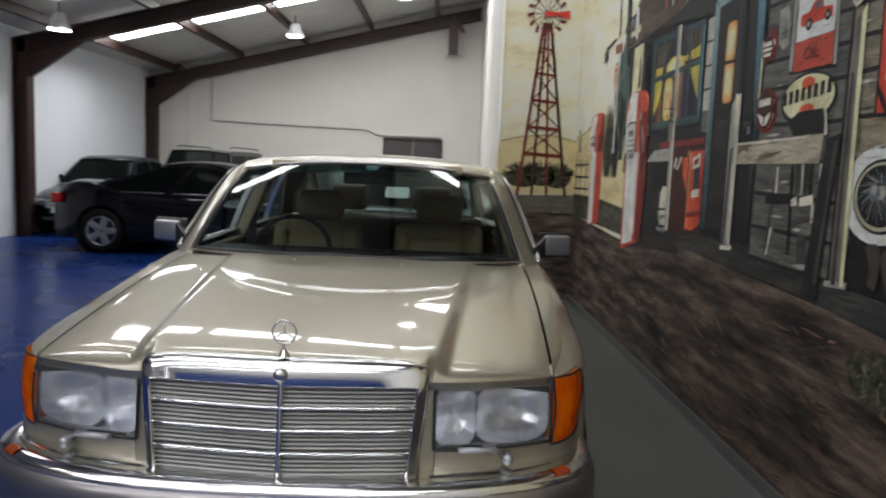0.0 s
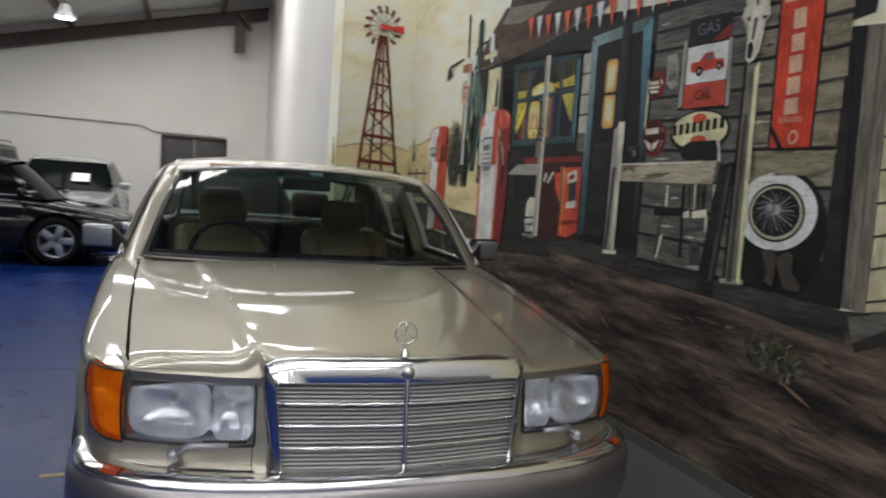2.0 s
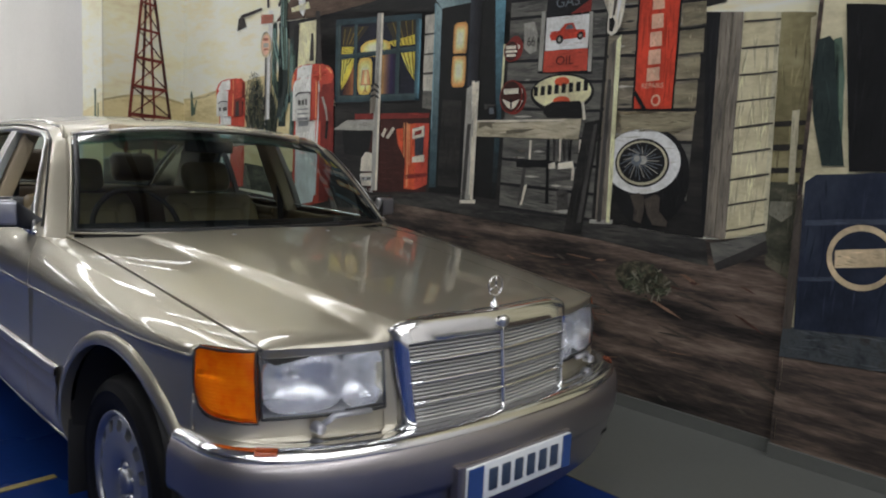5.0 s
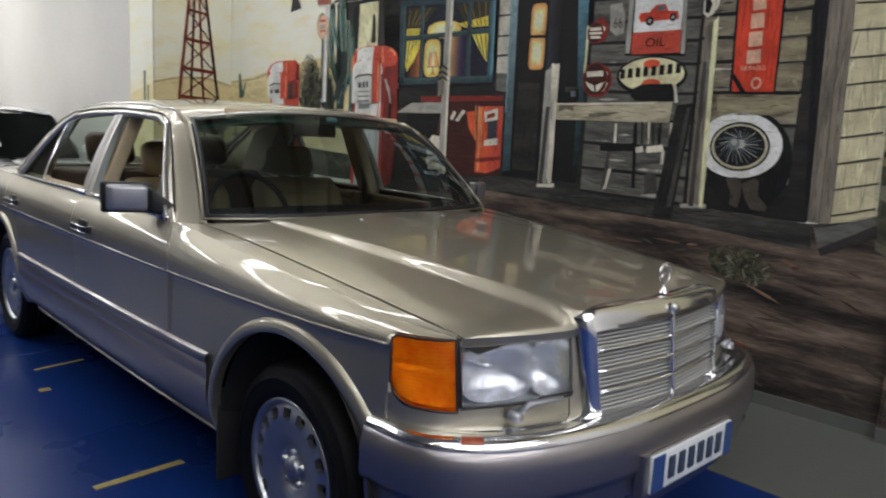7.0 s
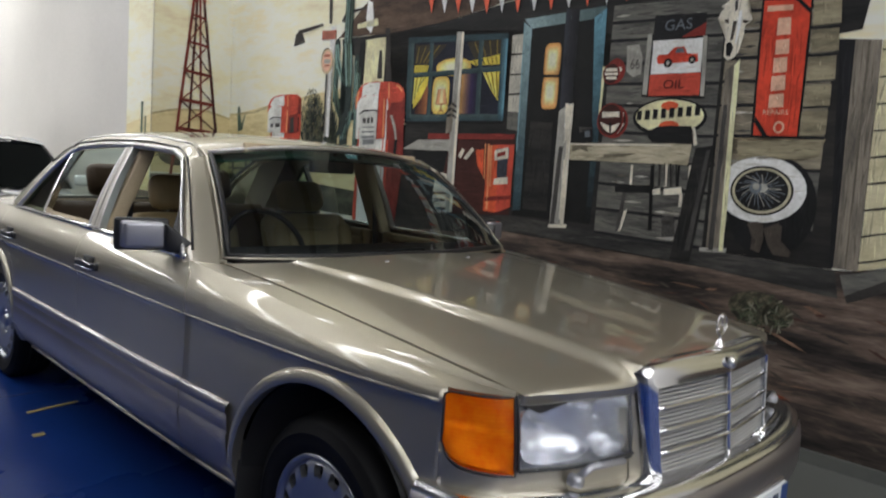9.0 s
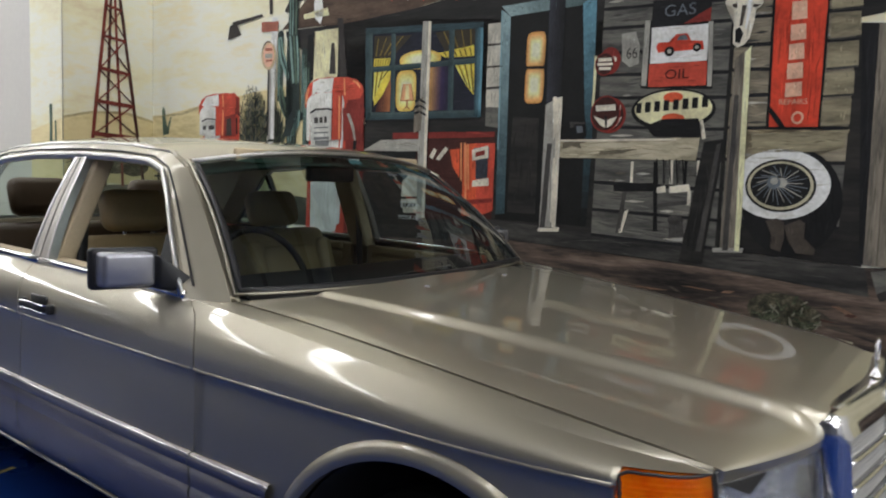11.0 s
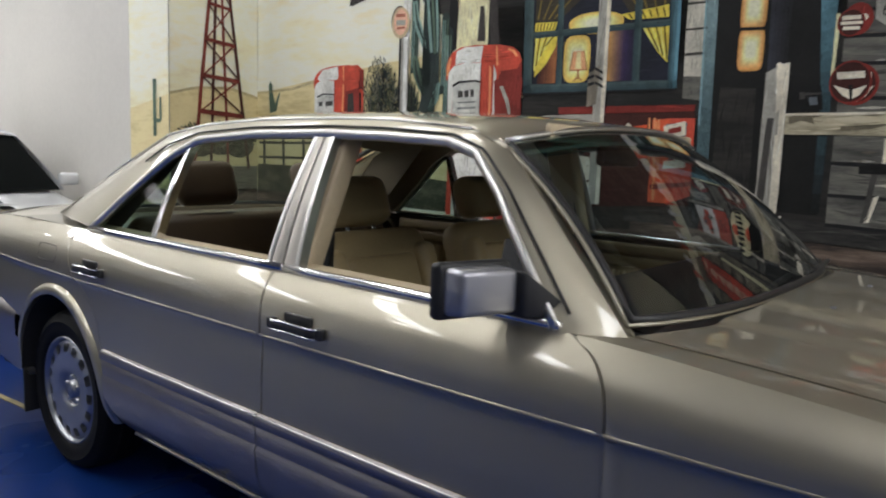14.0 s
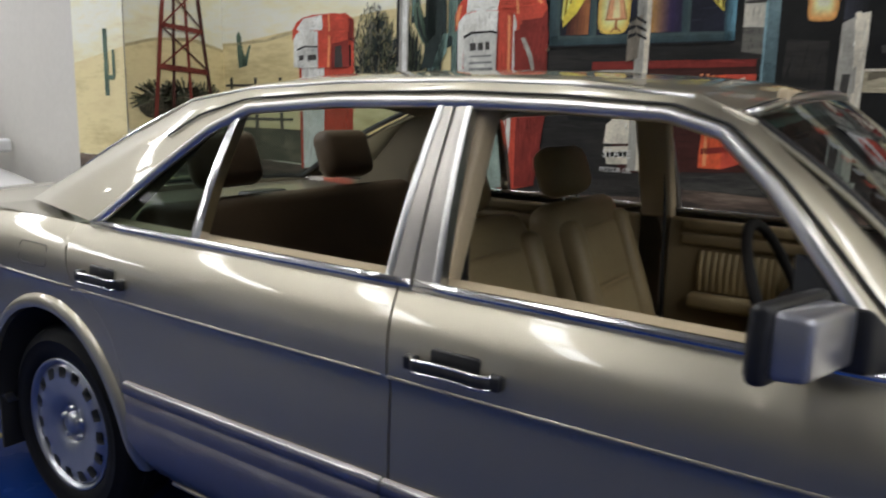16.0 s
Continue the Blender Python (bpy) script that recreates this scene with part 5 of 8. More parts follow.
P(G, 11, "ivory", 0.284, 2.364, 0.232, 2.377, 0.181, 2.384, 0.176, 2.342, 0.18, 2.281, 0.138, 2.226, 0.156, 2.207, 0.172, 2.208, 0.175, 2.146, 0.192, 2.064, 0.215, 2.034, 0.246, 2.02, 0.272, 2.042, 0.273, 2.121, 0.26, 2.194, 0.289, 2.217, 0.296, 2.254, 0.264, 2.278, 0.263, 2.32)
P(G, 12, "black", 0.264, 2.11, 0.241, 2.119, 0.223, 2.087, 0.237, 2.04, 0.26, 2.049)
P(G, 12, "greydark", 0.24, 2.328, 0.223, 2.335, 0.22, 2.285, 0.234, 2.277)
P(G, 12, "bootgrey", 0.239, 2.224, 0.217, 2.224, 0.23, 2.129, 0.245, 2.124)
P(G, 12, "bootgrey", 0.186, 2.228, 0.15, 2.219, 0.172, 2.208, 0.187, 2.213)
P(G, 12, "bootgrey", 0.287, 2.236, 0.264, 2.238, 0.261, 2.213, 0.283, 2.221)
P(G, 13, "white", 0.212, 2.273, 0.194, 2.276, 0.194, 2.199, 0.209, 2.107, 0.217, 2.107, 0.21, 2.199)
G = "painted_weatherboards"
P(G, 5, "boardtan", 0.054, 2.42, -0.281, 2.41, -0.289, 2.318, -0.129, 2.321, 0.033, 2.326)
P(G, 5, "boardtan", -0.154, 2.284, -0.281, 2.283, -0.291, 2.173, -0.161, 2.169)
P(G, 5, "boardtan", -0.16, 2.146, -0.285, 2.149, -0.294, 2.042, -0.165, 2.037)
P(G, 5, "boardtan", -0.162, 2.013, -0.287, 2.019, -0.293, 1.906, -0.159, 1.9)
P(G, 5, "boardtan", -0.158, 1.878, -0.281, 1.882, -0.284, 1.778, -0.158, 1.774)
P(G, 5, "boardtan", -0.155, 1.75, -0.279, 1.755, -0.28, 1.64, -0.157, 1.631)
P(G, 5, "boardtan", 0.15, 1.595, -0.272, 1.613, -0.263, 1.529, -0.191, 1.511, 0.135, 1.503)
P(G, 6, "porchwood", -0.161, 2.167, -0.293, 2.171, -0.293, 2.161, -0.162, 2.159)
P(G, 6, "porchwood", -0.165, 2.035, -0.296, 2.04, -0.295, 2.032, -0.166, 2.027)
P(G, 6, "porchwood", -0.16, 1.898, -0.295, 1.904, -0.294, 1.897, -0.16, 1.89)
P(G, 6, "porchwood", -0.159, 1.772, -0.286, 1.778, -0.285, 1.77, -0.16, 1.764)
G = "painted_spare_wheel"
E(G, 12, "bluegrey", 0.024, 1.358, 0.031, 0.0315)
E(G, 13, "greylight", 0.022, 1.366, 0.018, 0.017)
G = "painted_hut_wall"
P(G, 2.5, "hutdark", 2.95, 1.66, 2.6, 1.674, 2.3, 1.66, 2.0, 1.2, 1.99, 0.99, 2.75, 0.96, 2.96, 0.94)
P(G, 2.6, "porchdark", 2.96, 0.945, 2.7, 0.968, 1.99, 0.995, 1.99, 0.91, 2.96, 0.86)
G = "painted_ground"
P(G, 1.5, "earth", 3.35, 0.84, 2.9, 0.9, 1.9, 0.95, 1.94, -0.03, 3.35, -0.03)
P(G, 1.6, "earth", -0.74, 1.0, -0.95, 1.0, -0.95, -0.03, -0.74, -0.03)
P(G, 1.7, "earth", 2.02, 0.16, -0.95, 0.16, -0.95, 0.0, 2.02, 0.0)
G = "painted_chair"
stroke(G, 7, "black", (0.622, 1.462), (0.608, 1.333), 0.007)
stroke(G, 7, "black", (0.587, 1.463), (0.572, 1.334), 0.007)
stroke(G, 7, "black", (0.551, 1.463), (0.537, 1.335), 0.007)
stroke(G, 7, "black", (0.516, 1.463), (0.502, 1.336), 0.007)
stroke(G, 7, "black", (0.482, 1.463), (0.467, 1.337), 0.007)
G = "painted_jar"
P(G, 9, "black", 1.132, 1.688, 1.057, 1.693, 1.04, 1.58, 1.115, 1.577)
P(G, 10, "greydark", 1.125, 1.661, 1.055, 1.662, 1.054, 1.652, 1.125, 1.65)
P(G, 10, "bluegrey", 1.107, 1.639, 1.07, 1.642, 1.063, 1.604, 1.1, 1.601)



G = "painted_window"
P(G, 3, "glassnavy", 2.71, 2.285, 1.82, 2.25, 1.81, 1.73, 2.695, 1.725)
for sa, sb, sc in ((2.69, 2.36, 2.52), (1.845, 2.16, 2.07)):
    # heavy dark drapes across the upper panes
    P(G, 3.4, tone("curtainline", "glassnavy", 0.45), sa, 2.27, sb, 2.25, sc, 2.12, sa, 2.11)
    for k in range(4):
        f = (k + 0.5) / 4.5
        stroke(G, 3.6, tone("curtain", "curtainline", 0.75), (sa + (sb - sa) * f, 2.25), (sa + (sc - sa) * f, 2.13), 0.009)
bands(G, 3.5, "lampfoot", "maroon", ((2.53, 2.02), (2.53, 1.75), (2.66, 1.75), (2.62, 2.02)), 6)
halo(G, 4, "glow", "glowlight", 2.392, 1.885, 0.088, 0.137, 8, 4.0)
halo(G, 4, "glow", "glowlight", 2.28, 2.085, 0.175, 0.062, 8, 2.2)
bands(G, 4, "glow", "purple", ((2.225, 2.035), (2.225, 1.75), (2.09, 1.75), (2.09, 2.03)), 9)
bands(G, 4, "purple", "glassnavy", ((2.09, 2.03), (2.09, 1.75), (2.0, 1.75), (2.0, 2.03)), 5)
for pts in ((2.684, 2.03, 2.528, 2.03, 2.538, 1.965, 2.60, 1.865, 2.678, 1.79), (2.687, 2.115, 2.535, 2.11, 2.55, 2.062, 2.69, 2.062),
            (1.995, 2.038, 1.84, 2.036, 1.835, 1.838, 1.90, 1.905, 1.955, 1.985), (2.13, 2.118, 1.848, 2.15, 1.843, 2.083, 2.07, 2.085)):
    P(G, 4.5, "curtain", *pts)
for k in range(6):
    # folds of the lower curtains fan out from their gathered corners
    stroke(G, 5, "curtainline" if k % 2 else tone("curtain", "glowlight", 0.35), (2.675 - 0.024 * k, 2.028), (2.684 - 0.014 * k, 1.83 + 0.028 * k), 0.0085)
    stroke(G, 5, "curtainline" if k % 2 else tone("curtain", "glowlight", 0.35), (1.985 - 0.024 * k, 2.034), (1.90 - 0.012 * k, 1.915 - 0.012 * k), 0.0085)
    stroke(G, 5, "curtainline", (2.668 - 0.024 * k, 2.108), (2.674 - 0.022 * k, 2.066), 0.008)
    stroke(G, 5, "curtainline", (2.08 - 0.04 * k, 2.118 + 0.004 * k), (2.055 - 0.038 * k, 2.088), 0.008)
P(G, 5.5, "lampshade", 2.413, 1.93, 2.348, 1.93, 2.322, 1.822, 2.432, 1.822)
P(G, 5.8, tone("lampshade", "glowlight", 0.5), 2.392, 1.925, 2.366, 1.925, 2.356, 1.828, 2.398, 1.828)
stroke(G, 5.8, "lampfoot", (2.415, 1.931), (2.434, 1.82), 0.006)
stroke(G, 5.8, "lampfoot", (2.346, 1.931), (2.32, 1.82), 0.006)
stroke(G, 5.8, "lampfoot", (2.436, 1.821), (2.318, 1.821), 0.006)
stroke(G, 5.6, "lampfoot", (2.377, 1.82), (2.377, 1.768), 0.012)
stroke(G, 5.6, "lampfoot", (2.377, 1.785), (2.405, 1.757), 0.007)
stroke(G, 5.6, "lampfoot", (2.377, 1.785), (2.349, 1.757), 0.007)
for sa, sb in ((2.535, 2.495), (2.046, 2.003)):
    bands(G, 6, "tealdark", "teal", ((sa, 2.275), (sa - 0.012, 1.74), (sb - 0.012, 1.74), (sb, 2.27)), 3)
bands(G, 6, "teal", "tealdark", ((2.70, 2.058), (1.82, 2.068), (1.82, 2.035), (2.70, 2.022)), 3)
bands(G, 6.4, "tealdark", "teal", ((2.772, 2.30), (2.752, 1.695), (2.692, 1.70), (2.705, 2.29)), 4)
bands(G, 6.4, "tealdark", "tealblue", ((1.842, 2.26), (1.826, 1.70), (1.775, 1.70), (1.782, 2.25)), 5)
bands(G, 6.4, "teal", "tealdark", ((2.75, 1.745), (1.78, 1.745), (1.776, 1.70), (2.748, 1.692)), 3)
P(G, 6.4, "tealdark", 2.772, 2.33, 1.78, 2.285, 1.78, 2.245, 2.772, 2.285)
stroke(G, 6.9, "shadow", (2.76, 1.688), (1.775, 1.694), 0.012)
G = "painted_door"
P(G, 3, "doorblack", 1.60, 2.31, 1.05, 2.33, 1.02, 1.07, 1.635, 1.07)
P(G, 3.4, "hutdark", 1.54, 1.70, 1.36, 1.69, 1.35, 1.12, 1.55, 1.12)
for cz, rz in ((2.088, 0.106), (1.884, 0.108)):
    halo(G, 4, tone("lampfoot", "glow", 0.45), "glowlight", 1.402, cz, 0.064, rz, 8, 5.0)
stroke(G, 5.4, "doorblack", (1.475, 1.989), (1.33, 1.984), 0.016)
bands(G, 4.5, tone("tealblue", "paleboard", 0.45), "tealdark", ((1.655, 2.345), (1.588, 2.30), (1.566, 1.11), (1.633, 1.10)), 10)
stroke(G, 5, tone("tealblue", "paleboard", 0.3), (1.652, 2.34), (1.635, 1.5), 0.010)
bands(G, 4.5, tone("tealblue", "paleboard", 0.5), "teal", ((1.655, 2.365), (1.588, 2.30), (1.05, 2.32), (1.03, 2.388)), 8)
bands(G, 4.6, "tealblue", "tealdark", ((1.112, 2.325), (1.028, 2.375), (1.008, 1.565), (1.052, 1.565)), 8)
bands(G, 4.6, "tealdark", "doorblack", ((1.052, 1.455), (1.008, 1.455), (1.012, 1.08), (1.05, 1.08)), 4)
P(G, 5, "creamline", 1.022, 2.03, 1.004, 2.026, 1.008, 1.71, 1.02, 1.714)
bands(G, 5, "slate", "shadow", ((1.325, 2.40), (1.314, 1.775), (1.222, 1.80), (1.222, 2.385)), 5)
G = "painted_fuel_sign"
P(G, 6, "shadow", 0.70, 2.30, 0.392, 2.285, 0.39, 2.165, 0.702, 2.16)
P(G, 6.5, "reddark", 0.39, 2.235, 0.39, 2.165, 0.53, 2.162)



def inside(pts, x, z):
    hit = False
    for (xa, za), (xb, zb) in zip(pts, pts[1:] + pts[:1]):
        if (za > z) != (zb > z) and x < xa + (xb - xa) * (z - za) / (zb - za):
            hit = not hit
    return hit


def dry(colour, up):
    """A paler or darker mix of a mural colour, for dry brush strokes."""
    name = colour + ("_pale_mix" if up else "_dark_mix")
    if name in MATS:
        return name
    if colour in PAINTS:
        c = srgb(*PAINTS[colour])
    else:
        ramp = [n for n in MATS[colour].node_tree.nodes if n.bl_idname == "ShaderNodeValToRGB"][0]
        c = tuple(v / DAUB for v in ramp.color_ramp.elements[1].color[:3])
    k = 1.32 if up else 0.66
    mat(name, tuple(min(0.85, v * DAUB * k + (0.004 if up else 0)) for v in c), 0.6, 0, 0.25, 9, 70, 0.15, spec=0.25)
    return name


def wobble(pts):
    """Hand-drawn edges: long ones wander a little."""
    out = []
    for (xa, za), (xb, zb) in zip(pts, pts[1:] + pts[:1]):
        out.append((xa, za))
        ln = math.hypot(xb - xa, zb - za)
        n = min(14, int(ln / 0.06))
        for i in range(1, n):
            k = i / n
            e = rnd.uniform(-0.0022, 0.0022)
            out.append((xa + (xb - xa) * k - (zb - za) / ln * e, za + (zb - za) * k + (xb - xa) / ln * e))
    return out


def brushwork(shapes):
    """Dry strokes along the length of each painted shape."""
    more = []
    for layer, colour, pts in shapes:
        if "glowlight" in colour or colour in ("sand", "sky_cream", "earth", "doorblack") or len(pts) > 30 and layer > 5:
            continue
        xs, zs = [p[0] for p in pts], [p[1] for p in pts]
        w, h = max(xs) - min(xs), max(zs) - min(zs)
        if min(w, h) < 0.012 or w * h < 0.0012 or w * h > 3.5:
            continue
        flat_ = w > h * 1.2
        n = int(min(90, 5 + w * h / 0.0028))
        ln = min(0.22, (w if flat_ else h) * 0.32)
        for _ in range(n):
            x, z = rnd.uniform(min(xs), max(xs)), rnd.uniform(min(zs), max(zs))
            a = (0.0 if flat_ else math.pi / 2) + rnd.gauss(0, 0.10)
            q = ln * rnd.uniform(0.35, 1.0)
            x2, z2 = x + q * math.cos(a), z + q * math.sin(a)
            if not (inside(pts, x, z) and inside(pts, x2, z2) and inside(pts, (x + x2) / 2, (z + z2) / 2)):
                continue
            b = min(0.005, min(w, h) * 0.09) * rnd.uniform(0.4, 1.0)
            nx, nz = -math.sin(a) * b, math.cos(a) * b
            mx_, mz_ = x + (x2 - x) * rnd.uniform(0.3, 0.6), z + (z2 - z) * 0.5
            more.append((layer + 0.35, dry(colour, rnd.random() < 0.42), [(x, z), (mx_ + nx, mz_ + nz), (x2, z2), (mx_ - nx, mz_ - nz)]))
    return more


P("painted_pier", 0, "boardcream", -0.83, 0.0, -2.58, 0.0, -2.58, 4.9, -0.83, 4.9, face="pier")
P("painted_pier", 1, "earth", -0.83, 0.0, -2.58, 0.0, -2.58, 0.62, -0.83, 0.50, face="pier")
for group in ("painted_yard_cactus", "painted_barrel"):
    # these are painted on the pier
    CANVAS[("pier", group)] = CANVAS.pop(("wall", group))
for key_ in list(CANVAS):
    rough_ = [(l, c, wobble(p) if len(p) < 14 and max(math.hypot(p[0][0] - q[0], p[0][1] - q[1]) for q in p) > 0.12 else p) for l, c, p in CANVAS[key_]]
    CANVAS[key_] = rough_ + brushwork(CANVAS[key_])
for (face, group), shapes in CANVAS.items():
    bm = bmesh.new()
    slots = []
    for layer, colour, pts in shapes:
        if colour not in slots:
            slots.append(colour)
        try:
            fc = bm.faces.new([bm.verts.new(place(face, s, h, layer)) for s, h in pts])
        except ValueError:
            continue
        fc.material_index = slots.index(colour)
    bmesh.ops.triangulate(bm, faces=[f for f in bm.faces if len(f.verts) > 4])
    part(group, bm, [paint(c) for c in slots], mural, smooth=False)


def lettering(text, s, z, height, colour, layer=10, width=None, spacing=1.0):
    cu = bpy.data.curves.new("lettering", 'FONT')
    cu.body, cu.size, cu.align_x, cu.align_y = text, height * 1.4, 'CENTER', 'CENTER'
    cu.space_character = spacing
    cu.materials.append(paint(colour))
    ob = new("lettering", cu)
    ob.parent = mural
    x, y, zz = place("wall", s, z, layer)
    m = Matrix(((0, 0, -1, x), (-1, 0, 0, y), (0, 1, 0, zz), (0, 0, 0, 1)))
    ob.matrix_basis = m @ Matrix.Diagonal((width or 1.0, 1, 1, 1))


lettering("OIL", 0.545, 1.904, 0.050, "maroon", 10, 1.2)
lettering("GAS", 0.55, 2.232, 0.060, "bluegrey", 10, 1.1)
lettering("REPAIRS", -0.031, 1.746, 0.026, "paleletter", 10, 1.0)
lettering("STATE", 2.322, 1.122, 0.045, "white", 10, 0.9)
lettering("MOTOR OIL", 2.323, 1.035, 0.026, "white", 10, 0.9)
lettering("66", 0.80, 2.027, 0.06, "greydark", 10, 0.8)

# a shallow pier at the far end of the mural, its face painted on
prism("wall_pier", [(wx(-2.6) - 0.05, -2.6), (wx(-2.6) - 0.001, -2.6), (wx(PIER_Y) - 0.001, PIER_Y), (wx(PIER_Y) - 0.05, PIER_Y)], 0, 4.9, paint("earth"), "shallow wall pier that carries the end of the mural", "wall")
for y0, y1, d in ((PIER_Y, 5.40, 0.0), (-2.6, PIER_Y, 0.05)):
    prism("baseboard", [(wx(y0) - d - 0.022, y0), (wx(y0) - d - 0.001, y0), (wx(y1) - d - 0.001, y1), (wx(y1) - d - 0.022, y1)], 0.004, 0.07, M_GREY, "low grey painted skirting under the mural", "skirting")

# ---- the champagne saloon ----
AXLE_F, AXLE_R, HUB_Z = 0.0, 3.07, 0.318
R_ARCH_F, R_ARCH_R = 0.418, 0.392
CREASE = 0.80
half_width = curve([-0.62, -0.50, -0.40, -0.2, 0.2, 0.8, 1.8, 2.8, 3.4, 3.9, 4.25], [0.72, 0.785, 0.815, 0.852, 0.88, 0.900, 0.905, 0.900, 0.885, 0.845, 0.79])
shoulder_z = curve([-0.62, -0.45, -0.2, 0.2, 0.5, 0.8, 1.2, 3.0, 3.6, 4.0, 4.25], [0.828, 0.838, 0.862, 0.905, 0.935, 0.958, 0.966, 0.972, 0.965, 0.945, 0.915])
low_prof = curve([0.16, 0.22, 0.27, 0.32, 0.38, 0.45, 0.55, 0.70, 0.775, 0.790], [-0.20, -0.135, -0.08, -0.038, -0.016, -0.008, -0.004, -0.006, -0.011, -0.009])


def side_x(y, z):
    w = half_width(y)
    if z >= CREASE:
        t = (z - CREASE) / (shoulder_z(y) - CREASE)
        return w - 0.072 * min(t, 1.3) ** 3.3
    if z > 0.790:
        return w - 0.009 * (CREASE - z) / 0.010
    return w + low_prof(z)


def arch_z(y, c, r):
    d = abs(y - c)
    return HUB_Z + 0.012 + math.sqrt(r * r - d * d) if d < r else 0.0


car = thing("saloon_car", "champagne metallic four-door luxury saloon with chrome trim", "car")
ROWS_Z = [0.28, 0.31, 0.35, 0.40, 0.48, 0.555, 0.62, 0.68, 0.73, 0.765, 0.785, 0.792, 0.797, 0.80, 0.804, 0.812, 0.83, 0.85, 0.87, 0.89, 0.905, 0.92, 0.932, 0.943, 0.952]


def column_panel(bm, sx, ys, zlow, ztop):
    """A body side panel, column by column along the car."""
    n = len(ROWS_Z)
    cols = []
    for y in ys:
        a, b = zlow(y), ztop(y)
        sh = shoulder_z(y)
        row = []
        for z in ROWS_Z + [None]:
            if z is None:
                zz = b
            elif z > CREASE:
                zz = CREASE + (z - CREASE) / (0.958 - CREASE) * (sh - CREASE)
            else:
                zz = z
            zz = min(max(zz, a), b)
            row.append(bm.verts.new((sx * side_x(y, zz), y, zz)))
        cols.append(row)
    for i in range(len(ys) - 1):
        for j in range(n):
            q = (cols[i][j], cols[i + 1][j], cols[i + 1][j + 1], cols[i][j + 1])
            bm.faces.new(q if sx < 0 else q[::-1])
    bmesh.ops.remove_doubles(bm, verts=bm.verts[:], dist=1e-4)
    bmesh.ops.dissolve_degenerate(bm, edges=bm.edges[:], dist=1e-4)


def span(a, b, n):
    return [a + (b - a) * i / n for i in range(n + 1)]


seam_r = curve([0.20, 0.36, 0.50, 0.60, 0.68, 0.74, 0.80, 0.93, 1.00], [2.53, 2.64, 2.685, 2.70, 2.735, 2.80, 2.893, 2.968, 3.0])


def seam_r_z(y):
    lo, hi = 0.2, 1.0
    for _ in range(30):
        m = (lo + hi) / 2
        if seam_r(m) < y:
            lo = m
        else:
            hi = m
    return lo


seam_f = curve([0.20, 0.78, 0.86, 0.90, 0.935, 0.955, 1.00], [0.732, 0.732, 0.736, 0.752, 0.79, 0.838, 0.86])


seam_m = curve([0.20, 0.80, 0.88, 0.93, 0.966], [1.755, 1.757, 1.762, 1.772, 1.788])


def seam_f_z(y):
    lo, hi = 0.2, 1.0
    for _ in range(30):
        m = (lo + hi) / 2
        if seam_f(m) < y:
            lo = m
        else:
            hi = m
    return lo


def row_panel(bm, sx, y0, y1, zs, n=14):
    """A door skin, row by row upwards between two seams."""
    rows = []
    for z in zs + [None]:
        row = []
        for i in range(n + 1):
            if z is None:
                ya, yb = y0(0.966), y1(0.966)
            else:
                ya, yb = y0(z), y1(z)
            y = ya + (yb - ya) * i / n
            sh = shoulder_z(y)
            zz = sh if z is None else (CREASE + (z - CREASE) / (0.958 - CREASE) * (sh - CREASE) if z > CREASE else z)
            row.append(bm.verts.new((sx * side_x(y, zz), y, zz)))
        rows.append(row)
    for i in range(len(rows) - 1):
        for j in range(n):
            q = (rows[i][j], rows[i][j + 1], rows[i + 1][j + 1], rows[i + 1][j])
            bm.faces.new(q if sx < 0 else q[::-1])


# hood
hood_edge_x = curve([-0.62, -0.55, -0.2, 0.0, 0.5, 0.85], [0.687, 0.699, 0.722, 0.731, 0.746, 0.750])
hood_edge_z = curve([-0.60, -0.45, -0.2, 0.2, 0.5, 0.85], [0.833, 0.848, 0.876, 0.918, 0.944, 0.962])
hood_mid_z = curve([-0.70, -0.62, -0.4, 0.0, 0.4, 0.85], [0.886, 0.898, 0.922, 0.954, 0.978, 0.994])
crease_x = curve([-0.70, -0.5, 0.0, 0.85], [0.372, 0.385, 0.435, 0.53])


def hood_z(x, y):
    a, e, c = abs(x), hood_edge_x(y), crease_x(y)
    zm, ze = hood_mid_z(y), hood_edge_z(y)
    zc = zm - 0.010
    if a <= c:
        return zm - 0.010 * (a / c) ** 2
    t = (a - c) / (e - c)
    # a short step at the crease, a nearly level flank, then a soft fall to the wing
    k = min(1.0, t / 0.16)
    return zc + (ze - zc) * (0.40 * k * k * (3 - 2 * k) + 0.34 * t + 0.26 * t ** 5)


def hood_front(x):
    a = abs(x)
    return -0.688 + 0.034 * min(1.0, a / 0.36) ** 1.5 + 0.095 * max(0.0, (a - 0.37) / 0.32) ** 1.6


def hood_back(x):
    return 0.632 + 0.123 * (abs(x) / 0.745) ** 4.5


bm = bmesh.new()


def hood_point(u, v):
    x = (2 * u - 1) * 0.70
    y = hood_front(x) + (hood_back(x * 1.06) - hood_front(x)) * v
    x = (2 * u - 1) * (hood_edge_x(y) - 0.0045)
    z = hood_z(x, y)
    if v < 0.09:
        k = 1 - v / 0.09
        q = min(1.0, abs(x) / 0.372)
        end = 0.831 if abs(x) > 0.372 else min(z - 0.004, 0.893 - 0.005 * q ** 3 - 0.028 * (1 - math.sqrt(max(0.0, 1 - q ** 10))))
        z = z + (end - z) * (1 - math.sqrt(max(0.0, 1 - k * k)))
    return (x, y, z)


